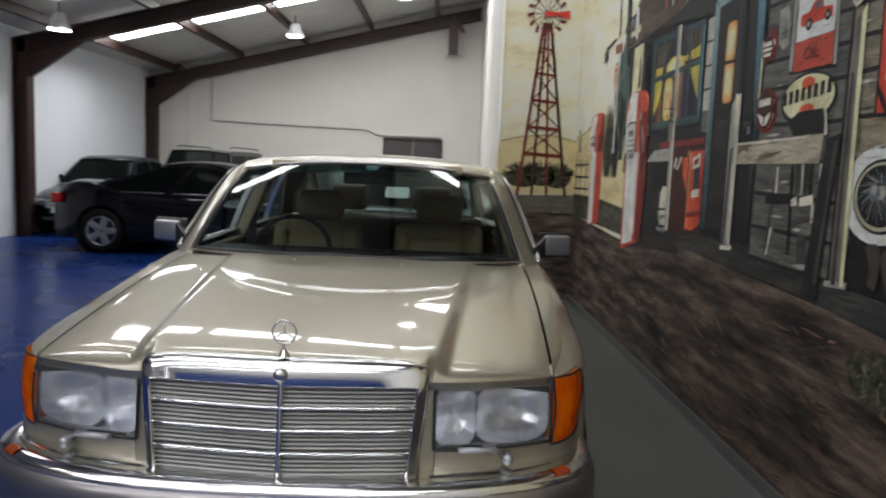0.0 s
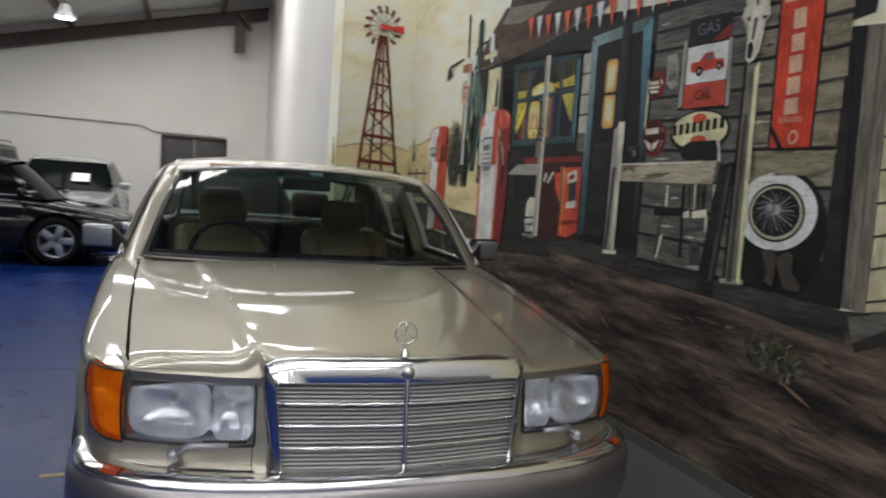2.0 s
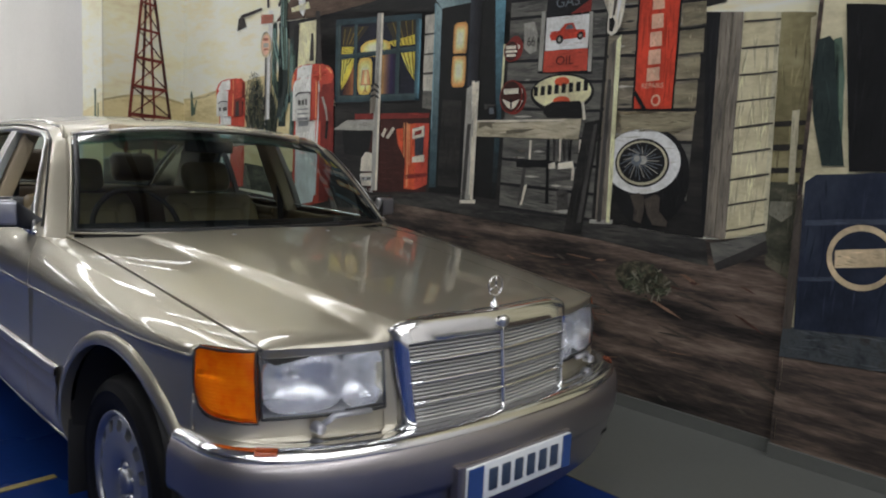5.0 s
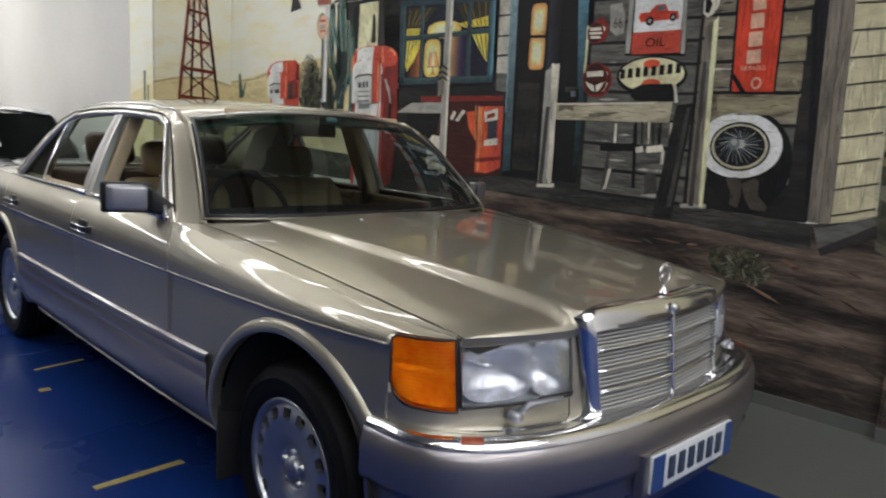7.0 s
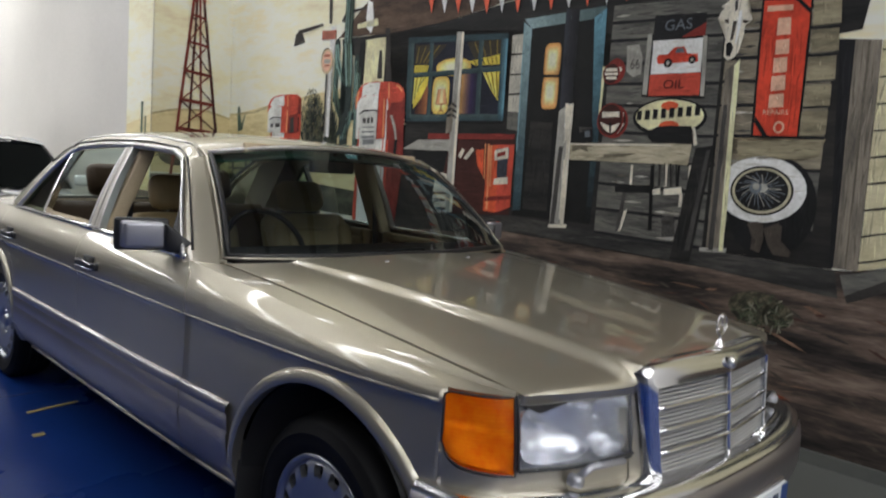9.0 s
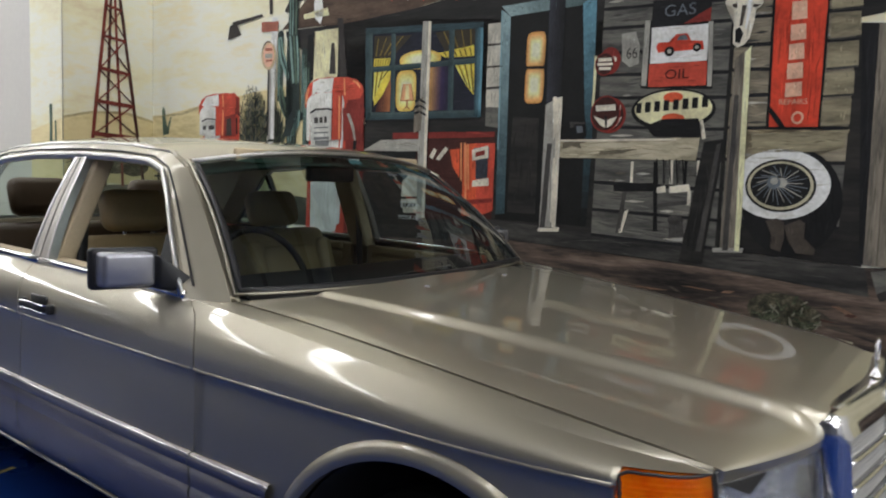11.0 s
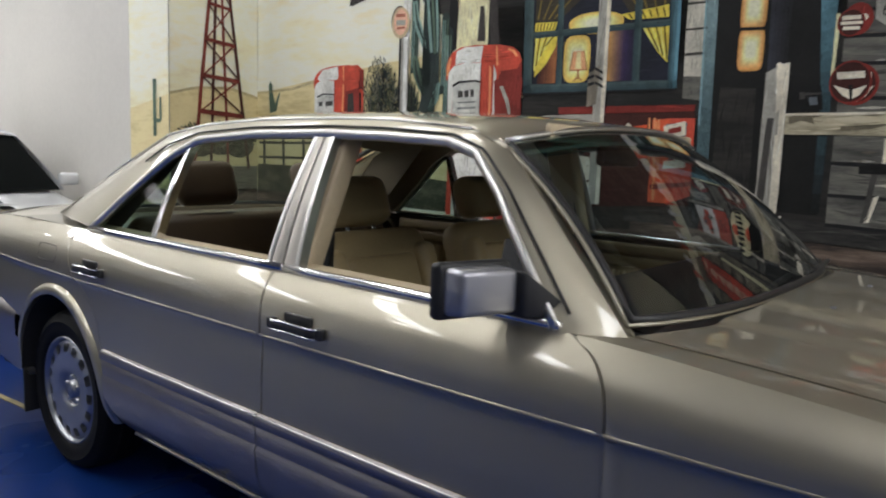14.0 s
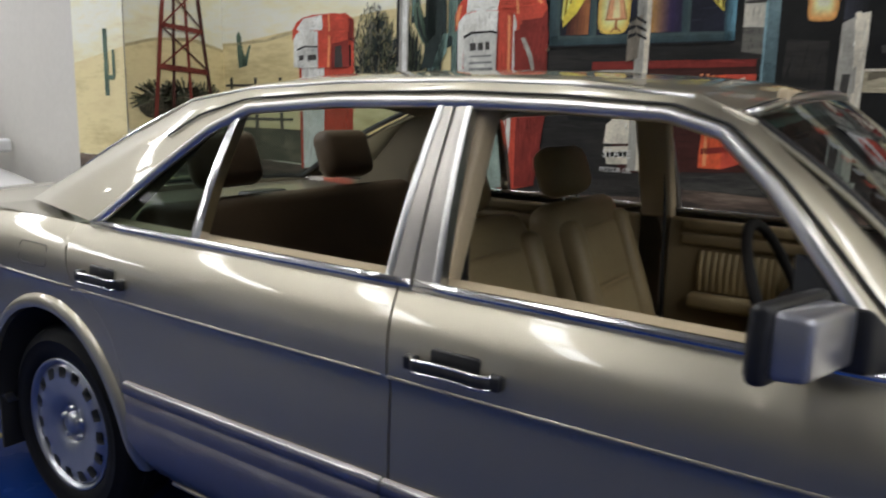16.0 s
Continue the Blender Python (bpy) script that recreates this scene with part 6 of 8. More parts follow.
grid(bm, lambda u, v: hood_point(u, v ** 1.5), 150, 52, weld=0)
lip(bm, (0, 0.004, -0.024))
part("hood", bm, M_PAINT, car, "long champagne metallic bonnet with two raised creases")
bm = bmesh.new()
grid(bm, lambda u, v: ((2 * u - 1) * 0.69, -0.60 + 1.4 * v, hood_z(0.60 * (2 * u - 1), -0.60 + 1.3 * v) - 0.05), 12, 12)
part("engine_bay_cover", bm, M_VOID, car)
# cowl grille between bonnet and windscreen
bm = bmesh.new()
grid(bm, lambda u, v: ((2 * u - 1) * 0.735, hood_back((2 * u - 1) * 0.735) - 0.02 + 0.10 * v, 0.962 - 0.008 * abs(2 * u - 1) ** 2), 24, 3)
part("cowl", bm, M_BLACK, car, "black plastic scuttle below the windscreen")

for sx in (-1, 1):
    # front wing
    bm = bmesh.new()
    arch = [AXLE_F - R_ARCH_F * math.cos(math.pi * i / 28) for i in range(29)]
    ys = sorted(span(-0.54, -0.4061, 6) + [-0.405] + [y for y in arch if y > -0.404] + span(R_ARCH_F + 0.001, 0.728, 8) + span(0.7285, 0.835, 14))
    ys = [y for i, y in enumerate(ys) if i == 0 or y - ys[i - 1] > 1e-4]
    column_panel(bm, sx, ys, lambda y: min(shoulder_z(y), max(seam_f_z(y + 0.004) if y > 0.7282 else 0.28 if y > 0 else (0.60 if y > -0.4055 else 0.829), arch_z(y, AXLE_F, R_ARCH_F))), shoulder_z)
    lip(bm, (-sx * 0.02, 0, 0))
    part("front_wing", bm, M_PAINT, car)
    # top of the wing beside the bonnet
    bm = bmesh.new()

    def wing_top(u, v):
        y = -0.54 + (0.90 + 0.54) * v
        a, b = half_width(y) - 0.072, hood_edge_x(y) + 0.0045
        za, zb = shoulder_z(y), hood_edge_z(y)
        a = max(b + 0.004, a)
        x = a + (b - a) * u
        return (sx * x, y, za + (zb - za) * (u ** 0.8))
    grid(bm, wing_top, 6, 30, weld=0)
    lip(bm, (0, 0, -0.02))
    part("wing_top", bm, M_PAINT, car)
    # doors
    zs = ROWS_Z
    for nm, y0, y1 in (("front_door", lambda z: seam_f(z) + 0.001, lambda z: seam_m(z) - 0.003), ("rear_door", lambda z: seam_m(z) + 0.003, lambda z: seam_r(z) - 0.004)):
        bm = bmesh.new()
        row_panel(bm, sx, y0, y1, zs)
        lip(bm, (-sx * 0.022, 0, 0))
        d = part(nm, bm, M_PAINT, car)
        # pull handle in a black cup
        hy = 1.60 if nm == "front_door" else 2.755
        xx = side_x(hy, 0.855)
        bm = bmesh.new()
        box(bm, sx * (xx - 0.012), sx * (xx + 0.0045), hy - 0.058, hy + 0.052, 0.842, 0.893, bevel=0.004)
        for v in bm.verts:
            # the upper corners of the recess are well rounded
            k = max(0.0, abs(v.co.y - hy + 0.003) - 0.030) / 0.025
            if v.co.z > 0.87:
                v.co.z -= 0.016 * min(1.0, k) ** 2
        part("handle_cup", bm, M_BLACK, d, "black recessed cup behind the handle")
        bm = bmesh.new()

        def bow(u, v):
            # a flat pull bow that stands off the door between two feet
            y = hy - 0.098 + 0.196 * u
            out = 0.030 * min(1.0, math.sin(math.pi * u) * 2.6) ** 0.6
            return (sx * (xx + 0.004 + out - 0.004 * (2 * v - 1) ** 2), y, 0.834 + 0.024 * v + 0.004 * math.sin(math.pi * u))
        grid(bm, bow, 18, 4, weld=0)
        lip(bm, (-sx * 0.010, 0, 0))
        hd = part("door_handle", bm, M_BLACK, d, "dark pull handle edged in chrome")
        bm = bmesh.new()
        edge = [bow(u, 0.0) for u in span(0, 1, 14)] + [bow(u, 1.0) for u in span(1, 0, 14)]
        tube(bm, edge, 0.0036, 6, closed=True)
        part("handle_edge", bm, M_CHROME, hd, "chrome edging")
        for a_ in (-0.094, 0.094):
            bm = bmesh.new()
            box(bm, sx * (xx - 0.004), sx * (xx + 0.018), hy + a_ - 0.014, hy + a_ + 0.014, 0.832, 0.862, bevel=0.005)
            part("handle_mount", bm, M_BLACK, hd)
        bm = bmesh.new()
        lathe(bm, [(0.0, 0.004), (0.007, 0.004), (0.009, 0.0)], 14, 'x', (0, 0, 0))
        bmesh.ops.translate(bm, vec=(sx * (xx + 0.018), hy + 0.096, 0.847), verts=bm.verts[:])
        part("lock", bm, M_BLACK, hd)
    # rear quarter
    bm = bmesh.new()
    ys = sorted(span(2.70, 3.0, 14) + [AXLE_R - R_ARCH_R * math.cos(math.pi * i / 28) for i in range(29)] + span(AXLE_R + R_ARCH_R + 0.001, 4.24, 14))
    ys = [y for i, y in enumerate(ys) if i == 0 or y - ys[i - 1] > 1e-4]
    column_panel(bm, sx, ys, lambda y: max(0.30 if y < AXLE_R else 0.56, arch_z(y, AXLE_R, R_ARCH_R)), lambda y: max(min(shoulder_z(y), seam_r_z(y)) if y < 2.975 else shoulder_z(y), max(0.30 if y < AXLE_R else 0.56, arch_z(y, AXLE_R, R_ARCH_R))))
    lip(bm, (-sx * 0.02, 0, 0))
    part("rear_wing", bm, M_PAINT, car)
    if sx < 0:
        bm = bmesh.new()
        ring = [(3.06, 0.838), (3.05, 0.848), (3.05, 0.892), (3.06, 0.902), (3.20, 0.902), (3.21, 0.892), (3.21, 0.848), (3.20, 0.838)]
        tube(bm, [(sx * (side_x(y, z) - 0.0005), y, z) for y, z in ring], 0.0018, 6, closed=True)
        part("fuel_flap_gap", bm, M_BLACK, car, "thin shut line of the fuel flap")
    # flared lips round the wheel openings
    for c, r in ((AXLE_F, R_ARCH_F), (AXLE_R, R_ARCH_R)):
        bm = bmesh.new()

        def flare(u, v):
            a = math.pi * (-0.03 + 1.06 * u)
            rr = r - 0.012 + 0.042 * v
            y, z = c - rr * math.cos(a), HUB_Z + 0.012 + rr * math.sin(a)
            bulge = 0.010 * math.sin(math.pi * min(1.0, 0.25 + 0.75 * v)) + (0.006 if v < 0.99 else -0.002)
            return (sx * (side_x(y, max(z, 0.3)) + bulge), y, z)
        grid(bm, flare, 40, 6, weld=0)
        lip(bm, (-sx * 0.03, 0, 0))
        part("wheel_arch_lip", bm, M_PAINT, car)
        bm = bmesh.new()
        lathe(bm, [(r - 0.015, 0.0), (r - 0.02, 0.26), (0.0, 0.27)], 24, 'x', (0, c, HUB_Z + 0.012), 180)
        for v in bm.verts:
            v.co.x = sx * (half_width(c) - 0.015 - v.co.x)
        part("wheel_well", bm, M_VOID, car)
    # ribbed plastic cladding below the doors
    for ya, yb in ((AXLE_F + R_ARCH_F + 0.012, 0.735), (0.742, 1.763), (1.769, AXLE_R - R_ARCH_R - 0.012)):
        bm = bmesh.new()
        prof = [(0.576, 0.0), (0.574, 0.010), (0.568, 0.014), (0.546, 0.018), (0.541, 0.008), (0.537, 0.0125), (0.488, 0.009), (0.481, 0.009), (0.474, 0.015), (0.40, 0.014), (0.35, 0.010), (0.31, 0.006), (0.285, 0.002), (0.262, -0.012)]
        
        def skirt(u, v):
            z, out = prof[round(v * 13)]
            # the rear end is cut away towards the wheel
            y = ya + (yb - (0.9 * max(0.0, 0.40 - z) if yb > 2 else 0.0) - ya) * u
            return (sx * (side_x(y, z) + out), y, z)
        grid(bm, skirt, 8, 13, weld=0)
        sharp(bm, 30)
        part("side_cladding", bm, M_CLAD, car, "grey-bronze plastic lower side cladding")
        # bright metal strip stands in for the highlight on the cladding's top edge
        bm = bmesh.new()
        tube(bm, [(sx * (side_x(y, 0.57) + 0.0105), y, 0.5695) for y in span(ya, yb, 8)], 0.0034, 8)
        part("cladding_highlight", bm, M_BRUSHED, car, "thin bright strip drawing the highlight on the cladding's top edge")
        bm = bmesh.new()
        tube(bm, [(sx * (side_x(y, 0.285) + 0.004), y, 0.280) for y in span(ya, yb - (0.11 if yb > 2 else 0.0), 8)], 0.007, 8)
        part("sill_edge", bm, M_PAINT, car, "rolled lower edge of the sill")
    # bead added on the fold along the side, shaped to draw its highlight
    for ya, yb in ((-0.40, 0.732), (0.748, 1.757), (1.776, 2.88), (2.91, 4.2)):
        bm = bmesh.new()
        tube(bm, [(sx * (half_width(y) - 0.001), y, CREASE - 0.001) for y in span(ya, yb, 14)], 0.005, 8, flat=0.003)
        part("fold_highlight_bead", bm, M_PAINT, car)
    # mud flaps
    for c, r in ((AXLE_F + 0.40, 0), (AXLE_R + 0.39, 0)):
        bm = bmesh.new()
        box(bm, sx * 0.64, sx * 0.868, c, c + 0.012, 0.13, 0.46, bevel=0.003)
        part("mud_flap", bm, M_DIRTY, car, "black rubber mud flap")
    # underside of the sill
    bm = bmesh.new()
    box(bm, sx * 0.50, sx * 0.76, 0.42, 2.52, 0.20, 0.28)
    part("sill", bm, M_VOID, car, smooth=False)
bm = bmesh.new()
box(bm, -0.72, 0.72, -0.55, 4.1, 0.20, 0.34)
part("floor_pan", bm, M_VOID, car, smooth=False)

# greenhouse
INNER = [(0.862, 0.941), (0.965, 1.062), (1.105, 1.222), (1.20, 1.305), (1.30, 1.332), (1.52, 1.342), (1.75, 1.347), (2.10, 1.340), (2.38, 1.318), (2.50, 1.262), (2.65, 1.152), (2.80, 1.040), (2.885, 0.980)]
OUTER = [(0.766, 0.750, 0.950), (0.716, 0.888, 1.078), (0.674, 1.045, 1.230), (0.640, 1.160, 1.325), (0.622, 1.27, 1.372), (0.612, 1.52, 1.394), (0.610, 1.75, 1.400), (0.610, 2.12, 1.396), (0.606, 2.45, 1.378), (0.600, 2.72, 1.340), (0.615, 2.95, 1.246), (0.645, 3.22, 1.122), (0.682, 3.50, 0.986)]


def glass_x(y, z):
    """The plane of the side windows."""
    t = (z - 0.972) / 0.37
    base = half_width(min(max(y, 1.0), 2.9)) - 0.078
    return base - 0.155 * t + 0.012 * math.sin(math.pi * min(max(t, 0), 1))


for sx in (-1, 1):
    bm = bmesh.new()

    def frame_pt(u, v):
        # paired along the outline, so that pillars stay straight
        k = u * (len(INNER) - 1)
        i = min(int(k), len(INNER) - 2)
        t = k - i
        a = Vector((glass_x(*INNER[i]), *INNER[i])).lerp(Vector((glass_x(*INNER[i + 1]), *INNER[i + 1])), t)
        b = Vector(OUTER[i]).lerp(Vector(OUTER[i + 1]), t)
        p = a.lerp(b, v)
        bulge = 0.022 * math.sin(math.pi * v) * (0.45 + 0.55 * min(1.0, max(0.0, (p.y - 2.3) / 0.5)))
        return (sx * (p.x + bulge + 0.006 * (1 - v)), p.y, p.z + bulge * 0.5)
    grid(bm, frame_pt, 60, 8, weld=0)
    bmesh.ops.smooth_vert(bm, verts=[v for v in bm.verts if not v.is_boundary], factor=0.5, use_axis_x=True, use_axis_y=True, use_axis_z=True)
    lip(bm, (-sx * 0.03, 0, 0))
    part("side_frame", bm, M_PAINT, car, "champagne door tops and rear roof pillar")
    # shut line between the door frames and the roof
    bm = bmesh.new()
    tube(bm, [(lambda q: (q[0] + sx * 0.004, q[1], q[2] + 0.002))(frame_pt(u_, 0.36)) for u_ in span(0.03, 0.80, 48)], 0.0035, 6)
    part("door_frame_gap", bm, M_BLACK, car, "dark shut line above the doors")
    # bright surround of the side windows
    bm = bmesh.new()
    line = []
    for i in range(61):
        k = i / 60 * (len(INNER) - 1)
        j = min(int(k), len(INNER) - 2)
        t = k - j
        y, z = (INNER[j][q] + (INNER[j + 1][q] - INNER[j][q]) * t for q in (0, 1))
        if z > 0.955:
            line.append((sx * (glass_x(y, z) + 0.010), y, z + 0.002))
    tube(bm, line, 0.014, 8, flat=0.008)
    part("window_surround", bm, M_BRUSHED, car, "chrome strip round the side windows")
    bm = bmesh.new()
    tube(bm, [(sx * p[0], p[1], p[2] - 0.004) for p in OUTER[3:11]], 0.010, 8)
    part("roof_rail", bm, M_PAINT, car)
    bm = bmesh.new()
    tube(bm, [(sx * (p[0] + 0.011), p[1], p[2] - 0.004) for p in OUTER[4:10]], 0.005, 8)
    part("roof_gutter", bm, M_BRUSHED, car, "thin chrome rain gutter")
    # sill strips
    for ya, yb in ((0.872, 1.742), (1.752, 2.90)):
        bm = bmesh.new()
        tube(bm, [(sx * (half_width(y) - 0.070), y, shoulder_z(y) + 0.008) for y in span(ya, yb, 8)], 0.013, 8, flat=0.009)
        part("window_sill_strip", bm, M_CHROME, car, "chrome strip below the side windows")
        bm = bmesh.new()
        yi = max(ya, 1.02)
        grid(bm, lambda u, v: (sx * (half_width(yi + (yb - yi) * u) - 0.075 - 0.05 * v), yi + (yb - yi) * u, shoulder_z(yi + (yb - yi) * u) + 0.010 + 0.012 * v), 6, 1)
        part("inner_sill", bm, M_CREAM, car)

    def strip_at(ptsa, ptsb, mat_, name, lab="", dx=0.004, n=10):
        bm_ = bmesh.new()

        def fn(u, v):
            a = Vector(ptsa[0]).lerp(Vector(ptsa[1]), v)
            b = Vector(ptsb[0]).lerp(Vector(ptsb[1]), v)
            p = a.lerp(b, u)
            return (sx * (glass_x(p.x, p.y) + dx + 0.0015 * math.sin(math.pi * u)), p.x, p.y)
        grid(bm_, fn, 4, n, weld=0)
        lip(bm_, (-sx * 0.03, 0, 0))
        return part(name, bm_, mat_, car, lab, smooth=False)
    # middle pillar: two painted halves, bright edges
    strip_at([(1.695, 0.972), (1.722, 1.35)], [(1.748, 0.972), (1.752, 1.352)], M_PILLAR, "middle_pillar_front", "brushed metal half of the middle pillar", dx=0.010)
    strip_at([(1.757, 0.972), (1.760, 1.352)], [(1.805, 0.972), (1.785, 1.35)], M_PILLAR, "middle_pillar_rear", "brushed metal half of the middle pillar", dx=0.010)
    strip_at([(1.680, 0.972), (1.712, 1.342)], [(1.699, 0.972), (1.726, 1.342)], M_BRUSHED, "pillar_edge_trim", "bright metal edge of the door frame", dx=0.013)
    strip_at([(1.803, 0.972), (1.783, 1.342)], [(1.822, 0.972), (1.798, 1.342)], M_BRUSHED, "pillar_edge_trim", "bright metal edge of the door frame", dx=0.013)
    strip_at([(2.425, 0.975), (2.408, 1.305)], [(2.462, 0.975), (2.432, 1.295)], M_CHROME, "quarter_window_bar", "bright bar before the rear quarter window", dx=0.010)
    # panes
    for nm, quad in (("quarter_pane", [(2.46, 0.975), (2.88, 0.975), (2.52, 1.255), (2.43, 1.30)]),):
        bm = bmesh.new()
        a_, b_, c_, d_ = (Vector(q) for q in quad)
        grid(bm, lambda u, v: (lambda q: (sx * (glass_x(q.x, q.y) - 0.004), q.x, q.y))(a_.lerp(b_, u).lerp(d_.lerp(c_, u), v)), 8, 8)
        o = part(nm, bm, M_QUARTER, car, "green-tinted side glass", smooth=False)
        o.visible_shadow = False
    # mirror sail and mirror
    bm = bmesh.new()
    f = [bm.verts.new((sx * (glass_x(y, z) + 0.003), y, z)) for y, z in ((0.875, 0.966), (1.045, 0.970), (1.055, 1.125), (1.03, 1.122), (0.955, 1.040))]
    bm.faces.new(f)
    lip(bm, (-sx * 0.02, 0, 0))
    part("mirror_sail", bm, M_BLACK, car, smooth=False)
    bm = bmesh.new()
    box(bm, sx * 0.868, sx * 0.998, 0.94, 0.995, 0.985, 1.085, bevel=0.013)
    for v in bm.verts:
        k = (abs(v.co.x) - 0.835) / 0.165
        v.co.y += 0.055 * k
        # the front face is smaller than the rim
        f_ = 1 - 0.14 * max(0.0, min(1.0, (0.99 - (v.co.y - 0.055 * k)) / 0.085))
        v.co.z = 1.033 + (v.co.z - 1.033) * f_
    mir = part("door_mirror", bm, M_HOUSING, car, "champagne door mirror with black surround")
    bm = bmesh.new()
    box(bm, sx * 0.838, sx * 1.008, 0.988, 1.018, 0.976, 1.093, bevel=0.012)
    for v in bm.verts:
        v.co.y += 0.055 * (abs(v.co.x) - 0.835) / 0.165
    part("mirror_rim", bm, M_BLACK, mir)
    bm = bmesh.new()
    box(bm, sx * 0.79, sx * 0.874, 0.935, 1.015, 0.980, 1.082, bevel=0.010)
    for v in bm.verts:
        # the foot runs forward and down into the sail
        k = max(0.0, min(1.0, (0.874 - abs(v.co.x)) / 0.084))
        v.co.y -= 0.055 * k
        v.co.z = 0.972 + (v.co.z - 0.972) * (1 - 0.7 * k)
    part("mirror_foot", bm, M_BLACK, mir)
    bm = bmesh.new()
    q = [(0.85, 1.026, 0.988), (0.998, 1.075, 0.988), (0.998, 1.075, 1.082), (0.85, 1.026, 1.082)]
    bm.faces.new([bm.verts.new((sx * x, y, z)) for x, y, z in q])
    part("mirror_glass", bm, mat("mirror_glass", (0.9, 0.9, 0.9), 0.02, 1.0, 0.0), mir, smooth=False)

# roof
roof_mid = curve([1.0, 1.12, 1.3, 1.6, 2.0, 2.4, 2.7, 2.9], [1.385, 1.402, 1.424, 1.440, 1.446, 1.436, 1.408, 1.375])
edge_x, edge_z = curve([p[1] for p in OUTER[3:11]], [p[0] for p in OUTER[3:11]]), curve([p[1] for p in OUTER[3:11]], [p[2] for p in OUTER[3:11]])
bm = bmesh.new()


def roof_panel(u, v):
    s = 2 * u - 1
    y0, y1 = 1.098 + 0.082 * s * s, 2.86 - 0.10 * s * s
    y = y0 + (y1 - y0) * v
    ex, ez = edge_x(y), edge_z(y)
    fall = 0.022 * max(0.0, 1 - v / 0.07) ** 2
    return (s * ex, y, ez + (roof_mid(y) - ez) * (1 - abs(s) ** 2.6) - fall * (1 - abs(s) ** 6))


grid(bm, lambda u, v: roof_panel(u, v ** 1.4), 36, 44, weld=0)
part("roof", bm, M_PAINT, car)
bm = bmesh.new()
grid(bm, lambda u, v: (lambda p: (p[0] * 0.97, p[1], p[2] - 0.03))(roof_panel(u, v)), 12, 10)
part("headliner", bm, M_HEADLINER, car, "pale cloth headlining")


def screen(bot, top, bulge, nu=24, nv=14, grow=0.0):
    bm_ = bmesh.new()

    def fn(u, v):
        s = (2 * u - 1) * (1 + grow)
        a, b = bot(s), top(s)
        p = Vector(a).lerp(Vector(b), v * (1 + 2 * grow) - grow)
        return p + Vector(bulge) * math.sin(math.pi * v)
    grid(bm_, fn, nu, nv, weld=0)
    return bm_


def ws_bot(s):
    return (0.745 * s, 0.648 + 0.03 * s * s + 0.090 * s ** 4, 0.976)


def ws_top(s):
    return (0.612 * s, 1.112 + 0.085 * s * s, 1.396 - 0.052 * abs(s) ** 2.4)


def rw_bot(s):
    return (0.640 * s, 3.55 - 0.06 * s * s, 0.995 - 0.012 * s * s)


def rw_top(s):
    return (0.575 * s, 2.868 - 0.11 * s * s, 1.372 - 0.035 * s * s)


for nm, b, t, bulge, g in (("windscreen", ws_bot, ws_top, (0, -0.02, 0.018), M_GLASS), ("rear_screen", rw_bot, rw_top, (0, 0.02, 0.018), M_REARGLASS)):
    o = part(nm, screen(b, t, bulge), g, car, "green-tinted glass screen")
    o.visible_shadow = False
    bm = bmesh.new()
    loop = [b(s) for s in span(-1, 1, 20)] + [tuple(Vector(b(1)).lerp(Vector(t(1)), k / 12) + Vector(bulge) * math.sin(math.pi * k / 12)) for k in range(1, 12)] + [t(s) for s in span(1, -1, 20)] + [tuple(Vector(t(-1)).lerp(Vector(b(-1)), k / 12) + Vector(bulge) * math.sin(math.pi * k / 12)) for k in range(1, 12)]
    tube(bm, loop, 0.006 if nm == "rear_screen" else 0.005, 8, closed=True)
    part(nm + "_trim", bm, M_CHROME if nm == "rear_screen" else M_PAINT, car, "strip round the glass")
    bm = bmesh.new()
    c = Vector((0, sum(p[1] for p in loop) / len(loop), sum(p[2] for p in loop) / len(loop)))
    tube(bm, [Vector(p).lerp(c, 0.03) for p in loop], 0.012, 6, closed=True)
    part(nm + "_seal", bm, M_BLACK, car)
bm = bmesh.new()
tube(bm, [(lambda q: (q[0], q[1] - 0.014, q[2] - 0.004))(ws_top(s)) for s in span(-0.99, 0.99, 24)], 0.007, 8)
part("windscreen_top_strip", bm, M_BRUSHED, car, "bright strip above the windscreen")
bm = bmesh.new()
grid(bm, lambda u, v: (lambda p_: (p_.x, p_.y + 0.006, p_.z - 0.004))(Vector(ws_bot(1.96 * u - 0.98)).lerp(Vector(ws_top(1.96 * u - 0.98)), 0.85 + 0.14 * v) + Vector((0, -0.02, 0.018)) * math.sin(math.pi * (0.85 + 0.14 * v))), 20, 2)
o = part("sun_band", bm, M_SUNBAND, car, "blue-green sun band along the top of the windscreen")
o.visible_shadow = False
# black band and small stickers on the windscreen
bm = bmesh.new()
p = Vector(ws_bot(0.05)).lerp(Vector(ws_top(0.05)), 0.93) + Vector((0, 0.006, 0))
box(bm, -0.03, 0.03, -0.001, 0.001, -0.012, 0.012, m=pose(p.x, p.y, p.z, -45, 0, 0))
part("windscreen_sticker", bm, M_PAPER, car, "small white registration sticker", smooth=False)
for x0 in (-0.25, 0.22):
    bm = bmesh.new()
    tube(bm, [(x0, 0.665, 0.985), (x0 + 0.16, 0.680, 0.992), (x0 + 0.40, 0.700, 0.994)], 0.008, 6)
    part("wiper", bm, M_BLACK, car, "black windscreen wiper")

